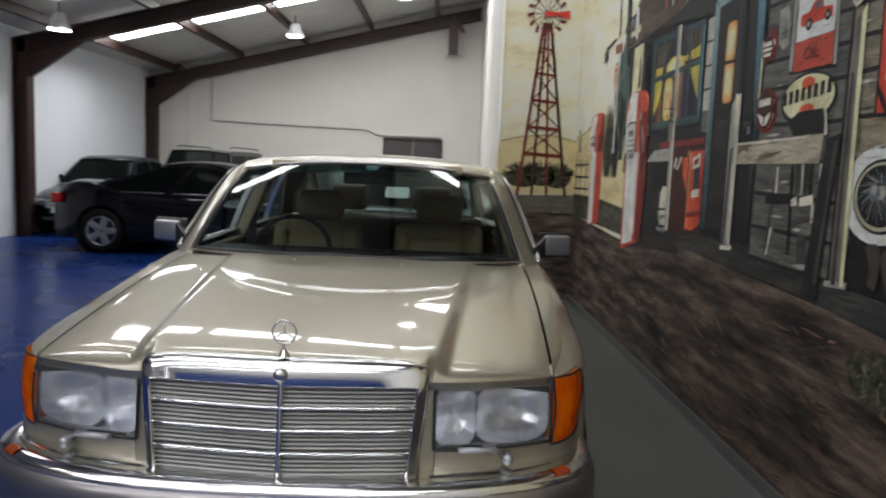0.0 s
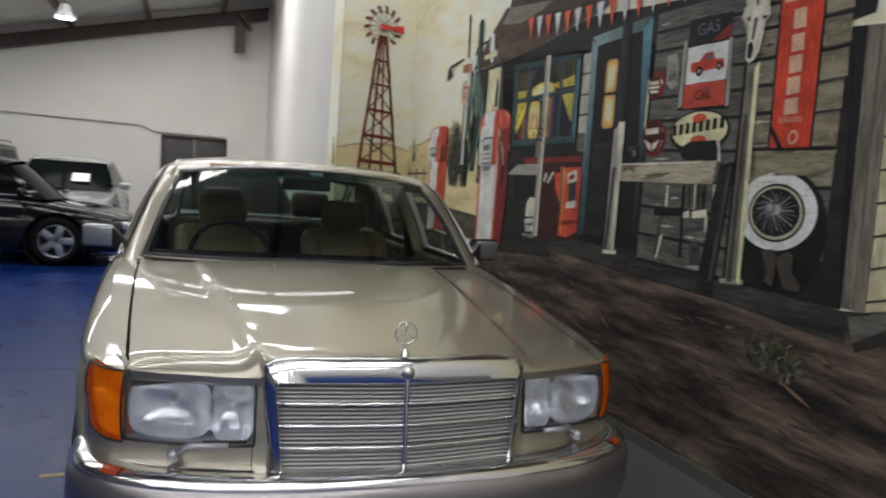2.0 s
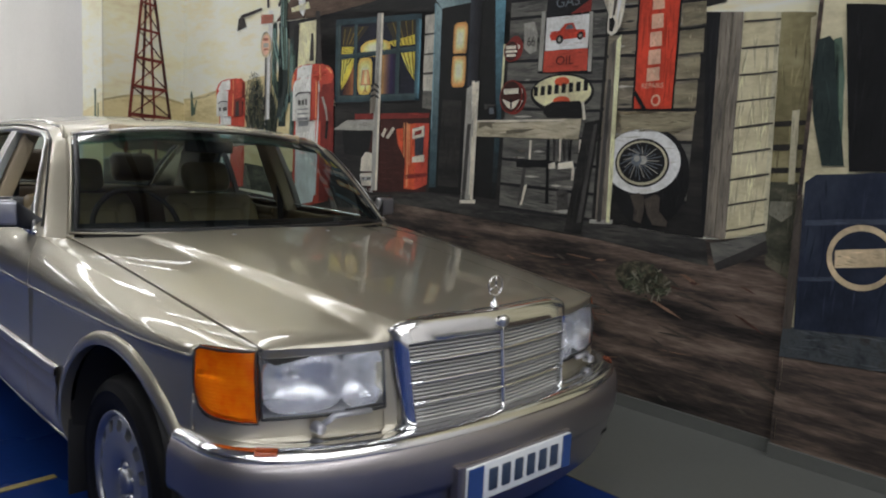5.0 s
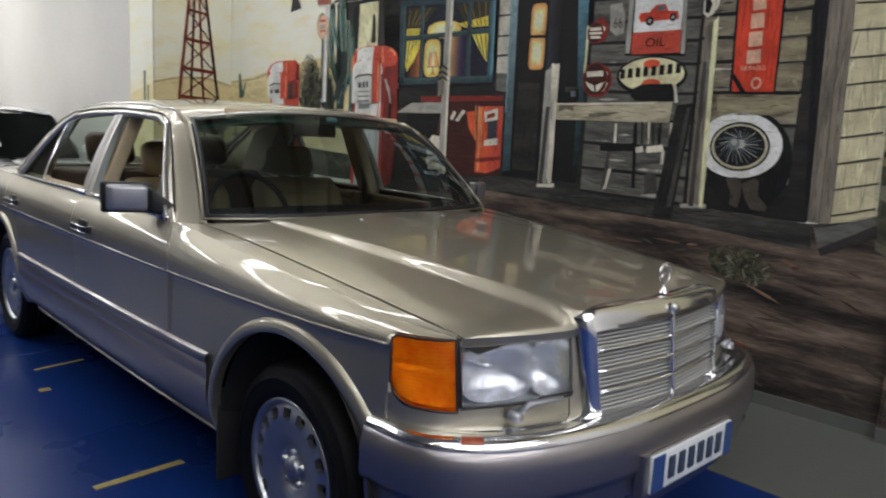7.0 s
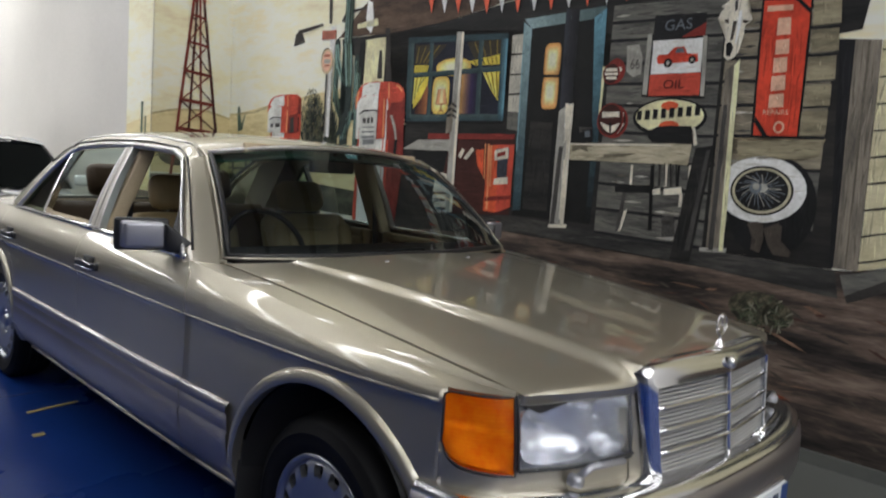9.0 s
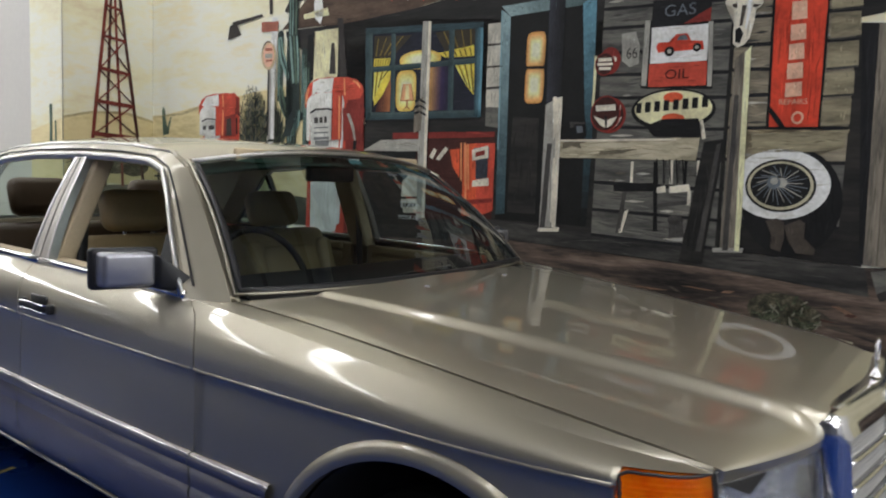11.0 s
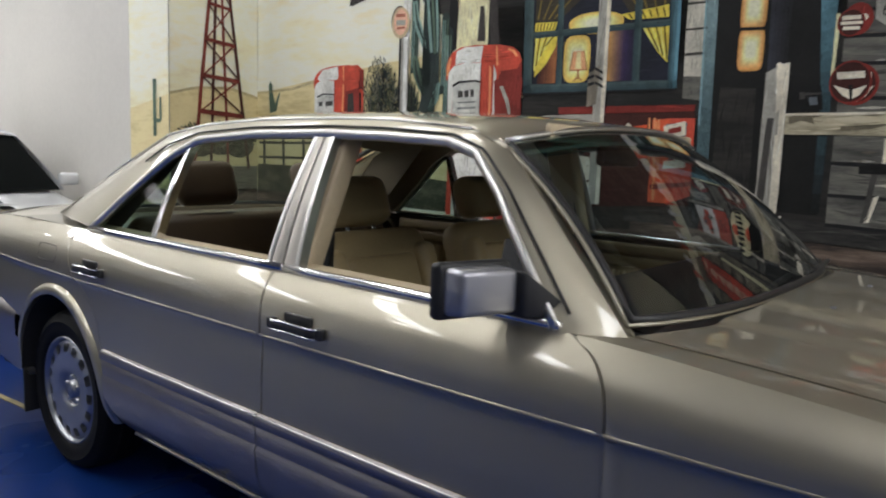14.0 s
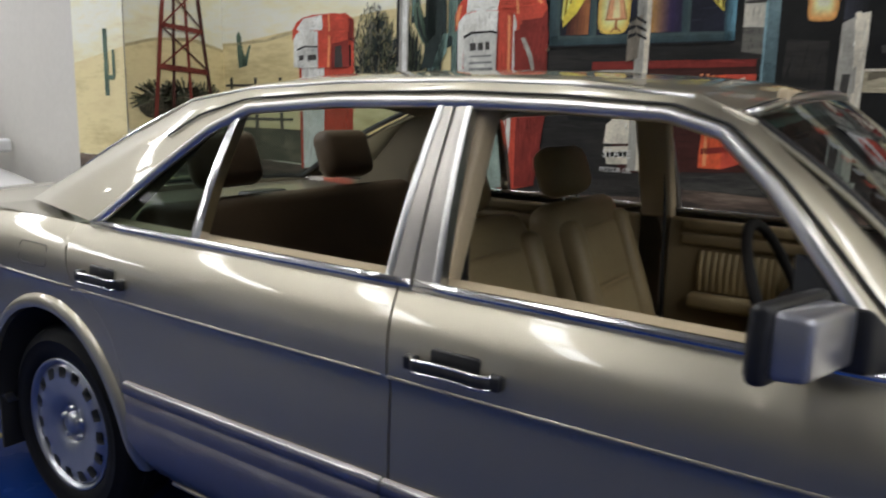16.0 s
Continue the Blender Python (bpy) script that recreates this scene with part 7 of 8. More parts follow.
# boot and tail
boot_z = curve([3.44, 3.7, 4.0, 4.22], [0.985, 0.988, 0.975, 0.945])
bm = bmesh.new()
grid(bm, lambda u, v: ((2 * u - 1) * (0.80 - 0.05 * v), 3.46 + 0.78 * v, boot_z(3.46 + 0.78 * v) + 0.012 * (1 - (2 * u - 1) ** 2) - 0.03 * abs(2 * u - 1) ** 5), 16, 10, weld=0)
lip(bm, (0, 0, -0.03))
part("boot_lid", bm, M_PAINT, car)
bm = bmesh.new()
grid(bm, lambda u, v: ((2 * u - 1) * 0.82, 2.92 + 0.6 * v, 0.968 + 0.01 * v), 8, 4)
part("rear_deck", bm, M_PAINT, car)
bm = bmesh.new()
grid(bm, lambda u, v: ((2 * u - 1) * 0.79, 4.24 + 0.03 * math.sin(math.pi * v), 0.30 + 0.64 * v), 10, 6)
part("tail_panel", bm, M_PAINT, car)
for sx in (-1, 1):
    bm = bmesh.new()
    box(bm, sx * 0.44, sx * 0.78, 4.23, 4.285, 0.66, 0.86, bevel=0.012)
    part("tail_lamp", bm, M_REDLENS, car, "ribbed red tail lamp")


def bumper(path, prof, mat_, name, lab, parent):
    bm_ = bmesh.new()
    n = len(prof)
    rows = []
    for i, p in enumerate(path):
        a, b = path[max(i - 1, 0)], path[min(i + 1, len(path) - 1)]
        d = (Vector((b[0] - a[0], b[1] - a[1]))).normalized()
        out = Vector((d.y, -d.x))
        rows.append([bm_.verts.new((p[0] + out.x * q, p[1] + out.y * q, z)) for q, z in prof])
    for i in range(len(rows) - 1):
        for j in range(n - 1):
            bm_.faces.new((rows[i][j], rows[i][j + 1], rows[i + 1][j + 1], rows[i + 1][j]))
    sharp(bm_, 40)
    return part(name, bm_, mat_, parent, lab)


def arc_path(fy, tail_y, tail_x):
    """From one side round the nose to the other: plan points of the front bumper."""
    pts = [(-tail_x, tail_y), (-tail_x + 0.003, tail_y - 0.03)]
    e, depth = 2.5, tail_y - 0.06 - fy
    m = 52
    for i in range(m + 1):
        a = math.pi * i / m
        c, d = math.cos(a), max(0.0, math.sin(a))
        x = -(tail_x - 0.006) * math.copysign(abs(c) ** (2 / e), c)
        pts.append((x, tail_y - 0.06 - depth * d ** (2 / e)))
    return pts + [(-x, y) for x, y in pts[:2]][::-1]


fb = arc_path(-0.805, -0.36, 0.845)
bumper(fb, [(-0.05, 0.590), (-0.02, 0.588), (0.0, 0.576), (0.010, 0.556), (0.014, 0.53), (0.014, 0.46), (0.010, 0.444), (0.0, 0.440), (-0.004, 0.425), (-0.012, 0.355), (-0.035, 0.295), (-0.08, 0.25)], M_CLAD, "front_bumper", "grey-bronze plastic front bumper", car)
bumper(fb, [(-0.135, 0.592), (-0.130, 0.602), (-0.100, 0.606), (-0.066, 0.6045), (-0.060, 0.6015), (-0.054, 0.6045), (-0.030, 0.6025), (-0.012, 0.596), (0.0, 0.584), (-0.002, 0.570)], M_CHROME, "bumper_chrome", "chrome strip along the bumper top", car)
bm = bmesh.new()
edge = [p for p in fb if abs(p[0]) < 0.80]
grid(bm, lambda u, v: (edge[round(u * (len(edge) - 1))][0] * 0.95, max(edge[round(u * (len(edge) - 1))][1] + 0.05 + 0.10 * v, -0.74), 0.583), len(edge) - 1, 2, weld=0)
part("bumper_shelf", bm, M_VOID, car)
rb = [(x, 3.495 - y) for x, y in fb]
rb = [(-0.868, 3.50), (-0.862, 3.72)] + rb[1:-1] + [(0.862, 3.72), (0.868, 3.50)]
bumper(rb[::-1], [(-0.05, 0.612), (0.0, 0.598), (0.014, 0.545), (0.014, 0.47), (0.0, 0.448), (-0.012, 0.36), (-0.05, 0.27)], M_CLAD, "rear_bumper", "grey-bronze plastic rear bumper", car)
bumper(rb[::-1], [(-0.09, 0.616), (-0.05, 0.626), (-0.006, 0.612), (-0.012, 0.598)], M_CHROME, "rear_bumper_chrome", "chrome strip along the bumper top", car)
# slots in the lower apron
for x0, x1 in ((-0.62, -0.30), (-0.27, 0.27), (0.30, 0.62)):
    bm = bmesh.new()
    for k in range(3):
        z = 0.315 + 0.028 * k
        ys_ = [-0.788 + 0.085 * (abs(x) / 0.62) ** 2.2 + 0.03 * (2 - k) / 2 for x in (x0, (x0 + x1) / 2, x1)]
        for a, b, c, d in (((x0, ys_[0]), ((x0 + x1) / 2, ys_[1]), 0, 0), (((x0 + x1) / 2, ys_[1]), (x1, ys_[2]), 0, 0)):
            q = [bm.verts.new((a[0], a[1] - 0.012, z)), bm.verts.new((b[0], b[1] - 0.012, z)), bm.verts.new((b[0], b[1] - 0.012, z + 0.014)), bm.verts.new((a[0], a[1] - 0.012, z + 0.014))]
            bm.faces.new(q)
    part("apron_slot", bm, M_VOID, car, "dark slots in the bumper apron", smooth=False)

# number plate
plate = boxes("number_plate", [(-0.225, 0.235, -0.835, -0.825, 0.385, 0.492)], M_PLATE, car, "white number plate with blue ends, characters as plain bars", bevel=0.003)
for x0, x1 in ((-0.223, -0.165), (0.195, 0.233)):
    boxes("plate_end", [(x0, x1, -0.839, -0.834, 0.387, 0.490)], M_PLATEBLUE, plate)
for k in range(6):
    boxes("plate_bar", [(-0.14 + 0.055 * k, -0.105 + 0.055 * k, -0.839, -0.834, 0.407, 0.472)], mat("plate_ink", (0.04, 0.06, 0.10), 0.4), plate, bevel=0.004)
boxes("plate_holder", [(-0.255, 0.24, -0.826, -0.80, 0.380, 0.498)], M_CLAD, car)

# grille: chrome shell, centre bar, bars and slats
GZ0, GZ1 = 0.600, 0.828


def grille_y(x, z):
    return -0.694 - 0.036 * (1 - (abs(x) / 0.345) ** 1.35) + 0.10 * (z - 0.72)


def half_g(z):
    return 0.318 + 0.022 * (z - GZ0) / (GZ1 - GZ0)


bm = bmesh.new()
grid(bm, lambda u, v: ((2 * u - 1) * half_g(GZ0 + (GZ1 - GZ0) * v), grille_y((2 * u - 1) * 0.33, GZ0 + (GZ1 - GZ0) * v) + 0.04, GZ0 + (GZ1 - GZ0) * v), 10, 4)
grille = part("radiator_grille", bm, M_VOID, car, "upright chrome-framed radiator grille")
# shell: sides, thick top, sill
bm = bmesh.new()


def shell_loop(g, top, bottom, dy):
    pts = []
    n = 12
    for i in range(n + 1):
        s = -1 + 2 * i / n
        x = s * (half_g(GZ0) + g)
        pts.append((x, grille_y(x * 0.95, GZ0) + dy, GZ0 - bottom + 0.010 * (abs(s) - 1)))
    for i in range(1, 8):
        z = GZ0 + (GZ1 + top * 0.6 - GZ0) * i / 8
        pts.append((half_g(min(z, GZ1)) + g, grille_y(0.335, z) + dy, z))
    for i in range(n + 5):
        s = math.sin(math.pi / 2 * (1 - 2 * i / (n + 4)))
        x = s * (half_g(GZ1) + g)
        pts.append((x, grille_y(x * 0.95, GZ1) + dy, GZ1 + top - (0.005 * abs(s) ** 3 + 0.026 * (1 - math.sqrt(max(0.0, 1 - abs(s) ** 10)))) * (1 if top > 0.02 else 0.1)))
    for i in range(7, 0, -1):
        z = GZ0 + (GZ1 + top * 0.6 - GZ0) * i / 8
        pts.append((-(half_g(min(z, GZ1)) + g), grille_y(0.335, z) + dy, z))
    return pts


loops = [shell_loop(-0.004, -0.002, -0.004, 0.03), shell_loop(-0.003, -0.001, -0.003, -0.006), shell_loop(-0.001, 0.001, -0.001, -0.011), shell_loop(0.003, 0.004, 0.002, -0.013),
         shell_loop(0.016, 0.036, 0.009, -0.004), shell_loop(0.022, 0.049, 0.013, 0.001), shell_loop(0.027, 0.057, 0.015, 0.008), shell_loop(0.030, 0.062, 0.016, 0.018), shell_loop(0.031, 0.063, 0.016, 0.030), shell_loop(0.032, 0.058, 0.016, 0.08)]
vv = [[bm.verts.new(p) for p in lp] for lp in loops]
for a, b in zip(vv, vv[1:]):
    for i in range(len(a)):
        j = (i + 1) % len(a)
        bm.faces.new((a[i], a[j], b[j], b[i]))
bm.normal_update()
sharp(bm, 50)
part("grille_shell", bm, M_CHROME, grille, "polished chrome grille surround")
for k in range(1, 4):
    z = GZ0 + (GZ1 - GZ0) * k / 4 + 0.004
    bm = bmesh.new()
    tube(bm, [(x, grille_y(x, z) - 0.004, z) for x in span(-half_g(z), half_g(z), 16)], 0.0052, 8, flat=0.010)
    part("grille_bar", bm, M_CHROME, grille, "chrome crossbar")
for k in range(21):
    z = GZ0 + (GZ1 - GZ0) * (k + 0.5) / 21
    bm = bmesh.new()
    tube(bm, [(x, grille_y(x, z) + 0.010, z) for x in span(-half_g(z), half_g(z), 16)], 0.0040, 6, flat=0.010)
    part("grille_slat", bm, M_SLAT, grille)
bm = bmesh.new()
tube(bm, [(0, grille_y(0, z) - 0.006, z) for z in span(GZ0 - 0.004, GZ1 + 0.03, 10)], 0.008, 8)
part("centre_bar", bm, M_CHROME, grille, "chrome centre bar")
bm = bmesh.new()
lathe(bm, [(0.0, -0.010), (0.014, -0.008), (0.018, 0.0), (0.018, 0.006)], 24, 'y', (0, grille_y(0, GZ1 + 0.028) - 0.016, GZ1 + 0.03))
part("grille_badge", bm, M_BRUSHED, grille, "small round enamel badge")
# ornament on its post
bm = bmesh.new()
oy, oz = -0.690, 0.957
tube(bm, [(0.030 * math.cos(2 * math.pi * i / 32), oy, oz + 0.030 * math.sin(2 * math.pi * i / 32)) for i in range(32)], 0.0025, 8, closed=True)
for a in (90, 210, 330):
    tube(bm, [(0, oy, oz), (0.029 * math.cos(radians(a)), oy, oz + 0.029 * math.sin(radians(a)))], 0.0022, 6)
lathe(bm, [(0.015, 0.896), (0.010, 0.907), (0.004, 0.916), (0.004, 0.926)], 16, 'z', (0, oy, 0))
part("bonnet_ornament", bm, M_CHROME, grille, "chrome ring ornament standing on the grille")

# lamps
for sx in (-1, 1):
    def face_pt(s, z, dy=0.0):
        """The raked front of the lamps: s runs from the grille (0) to the wing (1)."""
        x = 0.386 + 0.316 * s
        y = -0.644 + 0.102 * s ** 1.5 + 0.12 * (z - 0.73)
        return (sx * x, y + dy, z)
    z0, z1 = 0.656, 0.824
    bm = bmesh.new()
    grid(bm, lambda u, v: face_pt(u, z0 + (z1 + 0.004 * (1 - u) - z0) * v, 0.085), 12, 4)
    lip(bm, (0, -0.085, 0))
    unit = part("headlamp", bm, M_BEZEL, car, "wide glass headlamp unit with two reflectors")
    for cs, r, ww in ((0.655, 0.081, 1.30), (0.175, 0.069, 0.80)):
        bm = bmesh.new()
        c = face_pt(cs, 0.737, 0.0)
        lathe(bm, [(r * 1.0, -0.001), (r * 0.98, 0.02), (r * 0.75, 0.05), (r * 0.35, 0.07), (0.012, 0.075), (0.012, 0.035), (0.0, 0.032)], 32, 'y')
        for v in bm.verts:
            x, z = v.co.x, v.co.z
            q = math.hypot(x, z)
            if q > 1e-6:
                # a rounded square
                k = (abs(x / q) ** 3.4 + abs(z / q) ** 3.4) ** (-1 / 3.4)
                x, z = x * k, z * k
            x, z = x * ww * (0.98 if ww > 1 else 1), z * (0.98 if ww > 1 else 1.15)
            v.co.x, v.co.z = x, z
            v.co.y += 0.5 * 0.12 * z + sx * 0.30 * x
        bmesh.ops.translate(bm, vec=(c[0], c[1] + 0.004, c[2]), verts=bm.verts[:])
        part("reflector", bm, M_REFL, unit, "silvered lamp reflector")
    bm = bmesh.new()
    grid(bm, lambda u, v: (lambda p: (p[0], p[1] - 0.012 - 0.008 * math.sin(math.pi * v), p[2]))(face_pt(u, z0 + (z1 - z0) * v)), 12, 8)
    lip(bm, (0, 0.02, 0))
    o = part("lamp_lens", bm, M_LENS, unit, "fluted clear glass lens")
    o.visible_shadow = False
    bm = bmesh.new()
    rim = [face_pt(s, z0 - 0.002, -0.012) for s in span(0, 1, 10)] + [face_pt(1.0, z, -0.012) for z in span(z0, z1, 5)] + [face_pt(s, z1 + 0.003, -0.010) for s in span(1, 0, 10)] + [face_pt(0, z, -0.012) for z in span(z1, z0, 5)]
    tube(bm, rim, 0.004, 6, closed=True)
    part("lamp_rim", bm, M_BLACK, unit, "dark rubber rim")
    # amber corner lamp that wraps round the wing
    bm = bmesh.new()
    corner = way([(0.706, -0.548, 0), (0.738, -0.530, 0), (0.766, -0.498, 0), (0.788, -0.455, 0), (0.804, -0.408, 0)])

    def amber(u, v):
        p = corner(u)
        q = max(0.0, (u - 0.62) / 0.38)
        low = 0.642 + 0.012 * u + 0.050 * (1 - math.sqrt(max(0.0, 1 - q * q)))
        high = 0.826 - 0.010 * (1 - math.sqrt(max(0.0, 1 - max(0.0, (u - 0.86) / 0.14) ** 2)))
        z = low + (high - low) * v
        k = 0.008 * math.sin(math.pi * v) ** 0.7
        return (sx * (p.x + k), p.y - k + 0.10 * (z - 0.72) * (1 - u), z)
    grid(bm, amber, 14, 12, weld=0)
    lip(bm, (-sx * 0.02, 0.02, 0))
    ind = part("indicator", bm, M_AMBER, car, "ribbed amber corner indicator lens")
    ind.visible_shadow = False
    bm = bmesh.new()

    def bowl(u, v):
        # silvered back of the lamp with a ledge across its middle
        p = amber(0.03 + 0.94 * u, 0.03 + 0.94 * v)
        d = 0.014 + 0.030 * math.sin(math.pi * u) * math.sin(math.pi * v) + (0.006 if 0.48 < v < 0.56 else 0.0)
        return (p[0] - sx * d, p[1] + d, p[2])
    grid(bm, bowl, 14, 24, weld=0)
    part("indicator_bowl", bm, M_BOWL, ind, "silvered back of the indicator")
    bm = bmesh.new()
    rim = [amber(u, 0) for u in span(0, 1, 12)] + [amber(1, v) for v in span(0.1, 0.9, 6)] + [amber(u, 1) for u in span(1, 0, 12)] + [amber(0, v) for v in span(0.9, 0.1, 6)]
    tube(bm, rim, 0.0035, 6, closed=True)
    part("indicator_rim", bm, M_BLACK, ind, "dark rubber rim")
    # painted strip below the lamps
    bm = bmesh.new()

    def below(u, v):
        if u < 0.62:
            p = face_pt(u / 0.62, 0.65)
            x, y = abs(p[0]), p[1]
        else:
            q = corner((u - 0.62) / 0.38)
            x, y = q.x, q.y
        return (sx * (x + 0.004), y - 0.010 + 0.004 * v, 0.600 + ((0.652 if u < 0.62 else 0.639 + 0.010 * (u - 0.62) / 0.38 + 0.050 * (1 - math.sqrt(max(0.0, 1 - max(0.0, ((u - 0.62) / 0.38 - 0.62) / 0.38) ** 2)))) - 0.600) * v)
    grid(bm, below, 60, 3, weld=0)
    lip(bm, (0, 0.03, 0))
    part("lamp_sill_panel", bm, M_PAINT, car)
    # headlamp wiper
    bm = bmesh.new()
    a = face_pt(0.62, 0.630, -0.030)
    b = face_pt(0.20, 0.664, -0.040)
    m_ = face_pt(0.50, 0.660, -0.038)
    tube(bm, [a, m_, b], 0.008, 8, flat=0.012)
    lathe(bm, [(0.0, -0.022), (0.013, -0.020), (0.016, 0.0), (0.016, 0.012)], 16, 'y', a)
    part("lamp_wiper", bm, M_HOUSING, car, "small grey headlamp wiper arm")
    bm = bmesh.new()
    tube(bm, [face_pt(0.06, 0.672, -0.032), face_pt(0.40, 0.668, -0.032)], 0.0045, 6)
    part("wiper_blade", bm, M_BLACK, car)
    # side marker in the bumper chrome
    mk = [p for p in fb if sx * p[0] > 0 and 0.715 < abs(p[0]) < 0.77 and p[1] < -0.56]
    bumper(mk, [(-0.040, 0.604), (-0.036, 0.606), (-0.020, 0.603), (-0.012, 0.599), (-0.008, 0.594)], M_MARKER, "marker_lamp", "small amber marker in the bumper", car)
    # lamp pocket behind
    bm = bmesh.new()
    box(bm, sx * 0.36, sx * 0.70, -0.49, -0.42, 0.60, 0.80)
    part("lamp_pocket", bm, M_VOID, car, smooth=False)
# inner nose panels beside the grille
for sx in (-1, 1):
    bm = bmesh.new()
    grid(bm, lambda u, v: (sx * (0.352 + 0.036 * u), -0.664 + 0.012 * u + 0.03 * (v - 0.5), 0.60 + 0.245 * v), 3, 6)
    lip(bm, (0, 0.04, 0))
    part("nose_panel", bm, M_PAINT, car)

# wheels


def build_wheel(sx, yc):
    xo = sx * (0.842 if yc < 1 else 0.850)
    bm_ = bmesh.new()
    prof = [(0.208, -0.03), (0.213, -0.004), (0.222, 0.006), (0.250, 0.013), (0.272, 0.013), (0.276, 0.0155), (0.280, 0.0125), (0.300, 0.002), (0.305, 0.000), (0.309, -0.006), (0.318, -0.022), (0.3205, -0.05), (0.321, -0.10), (0.320, -0.155), (0.308, -0.185), (0.28, -0.20), (0.21, -0.195)]
    lathe(bm_, [(r, sx * h) for r, h in prof], 64, 'x', (xo, yc, HUB_Z))
    sharp(bm_, 40)
    wh = part("wheel", bm_, M_RUBBER, car, "black road tyre on a flat silver alloy wheel with fifteen slots")
    # tread grooves
    bm_ = bmesh.new()
    for h in (-0.06, -0.10, -0.14):
        lathe(bm_, [(0.3206, sx * (h - 0.005)), (0.3215, sx * h), (0.3206, sx * (h + 0.005))], 48, 'x', (xo, yc, HUB_Z))
    part("tread_groove", bm_, M_VOID, wh)
    # rim flange
    bm_ = bmesh.new()
    lathe(bm_, [(0.212, sx * -0.030), (0.2165, sx * -0.003), (0.215, sx * 0.004), (0.209, sx * 0.005), (0.203, sx * -0.002), (0.200, sx * -0.012), (0.196, sx * -0.016)], 64, 'x', (xo, yc, HUB_Z))
    part("rim", bm_, M_ALLOY, wh, "silver alloy rim")
    # face with fifteen slots round the edge, dished towards the hub
    bm_ = bmesh.new()
    n = 15

    def ring(r, h, a):
        return bm_.verts.new((xo + sx * h, yc + r * math.cos(a), HUB_Z + r * math.sin(a)))
    for k in range(n):
        a0 = 2 * math.pi * k / n
        da = 2 * math.pi / n
        A = [a0, a0 + da * 0.22, a0 + da * 0.30, a0 + da * 0.5, a0 + da * 0.70, a0 + da * 0.78, a0 + da]
        rows_ = [[ring(rr, hh, a) for a in A] for rr, hh in ((0.064, -0.017), (0.072, -0.010), (0.110, -0.005), (0.140, -0.001))]
        low = [ring(0.153 + (0.006 if i in (1, 5) else 0), 0.001, a) for i, a in enumerate(A)]
        top = [ring(0.188 - (0.006 if i in (1, 5) else 0), -0.004, a) for i, a in enumerate(A)]
        out = [ring(0.198, -0.012, a) for a in A]
        rows_.append(low)
        for p_, q_ in zip(rows_, rows_[1:]):
            for i in range(6):
                bm_.faces.new((p_[i], p_[i + 1], q_[i + 1], q_[i]))
        for i in range(6):
            bm_.faces.new((top[i], top[i + 1], out[i + 1], out[i]))
        for i in (0, 5):
            bm_.faces.new((low[i], low[i + 1], top[i + 1], top[i]))
    bmesh.ops.remove_doubles(bm_, verts=bm_.verts[:], dist=1e-5)
    lip(bm_, (-sx * 0.022, 0, 0))
    part("wheel_face", bm_, M_ALLOY, wh, "flat silver alloy face with fifteen slots")
    bm_ = bmesh.new()
    lathe(bm_, [(0.200, sx * -0.05), (0.0, sx * -0.055)], 32, 'x', (xo, yc, HUB_Z))
    part("brake_disc", bm_, M_VOID, wh)
    bm_ = bmesh.new()
    lathe(bm_, [(0.066, sx * -0.017), (0.062, sx * -0.022), (0.036, sx * -0.022), (0.034, sx * -0.008), (0.028, sx * -0.003), (0.0, sx * -0.001)], 32, 'x', (xo, yc, HUB_Z))
    part("hub_cap", bm_, M_ALLOY, wh, "round silver hub cap")
    for k in range(5):
        bm_ = bmesh.new()
        a = 2 * math.pi * k / 5 + 0.3
        lathe(bm_, [(0.0, sx * -0.010), (0.009, sx * -0.010), (0.0105, sx * -0.022)], 10, 'x', (xo, yc + 0.050 * math.cos(a), HUB_Z + 0.050 * math.sin(a)))
        part("wheel_bolt", bm_, M_BRUSHED, wh)


for sx in (-1, 1):
    for yc in (AXLE_F, AXLE_R):
        build_wheel(sx, yc)

# cabin


def cushion(name, x0, x1, y0, y1, z0, z1, m_=None, mt=None, bevel=0.05, lab=""):
    bm_ = bmesh.new()
    box(bm_, x0, x1, y0, y1, z0, z1, bevel=bevel, m=m_)
    return part(name, bm_, mt or M_TAN, car, lab)


for sx in (-1, 1):
    cx = sx * 0.36
    cushion("front_seat_base", cx - 0.25, cx + 0.25, 1.22, 1.72, 0.38, 0.55)
    m = pose(cx, 1.74, 0.50, -20, 0, 0)
    bm = bmesh.new()
    box(bm, -0.265, 0.265, -0.07, 0.07, 0.0, 0.57, bevel=0.06, m=m)
    back = part("front_seat_back", bm, M_TAN, car, "tan leather seat back")
    for x0, x1 in ((-0.255, -0.165), (0.165, 0.255)):
        bm = bmesh.new()
        box(bm, x0, x1, -0.105, -0.02, 0.04, 0.50, bevel=0.035, m=m)
        part("side_bolster", bm, M_TAN, back)
    for z0_, z1_ in ((0.05, 0.255), (0.258, 0.47)):
        bm = bmesh.new()
        box(bm, -0.162, 0.162, -0.085, -0.03, z0_, z1_, bevel=0.026, m=m)
        part("seat_panel", bm, M_TAN, back)
    bm = bmesh.new()
    box(bm, -0.14, 0.14, -0.055, 0.055, 0.585, 0.76, bevel=0.05, m=m)
    part("headrest", bm, M_TAN, back, "padded leather headrest")
    for dx in (-0.06, 0.06):
        bm = bmesh.new()
        tube(bm, [m @ Vector((dx, 0, 0.53)), m @ Vector((dx, 0, 0.63))], 0.007, 6)
        part("headrest_post", bm, M_CHROME, back)
# rear seats: the cabin's shade is put into their leather colour
cushion("rear_bench", -0.68, 0.68, 2.28, 2.78, 0.42, 0.60, mt=M_TANSHADE)
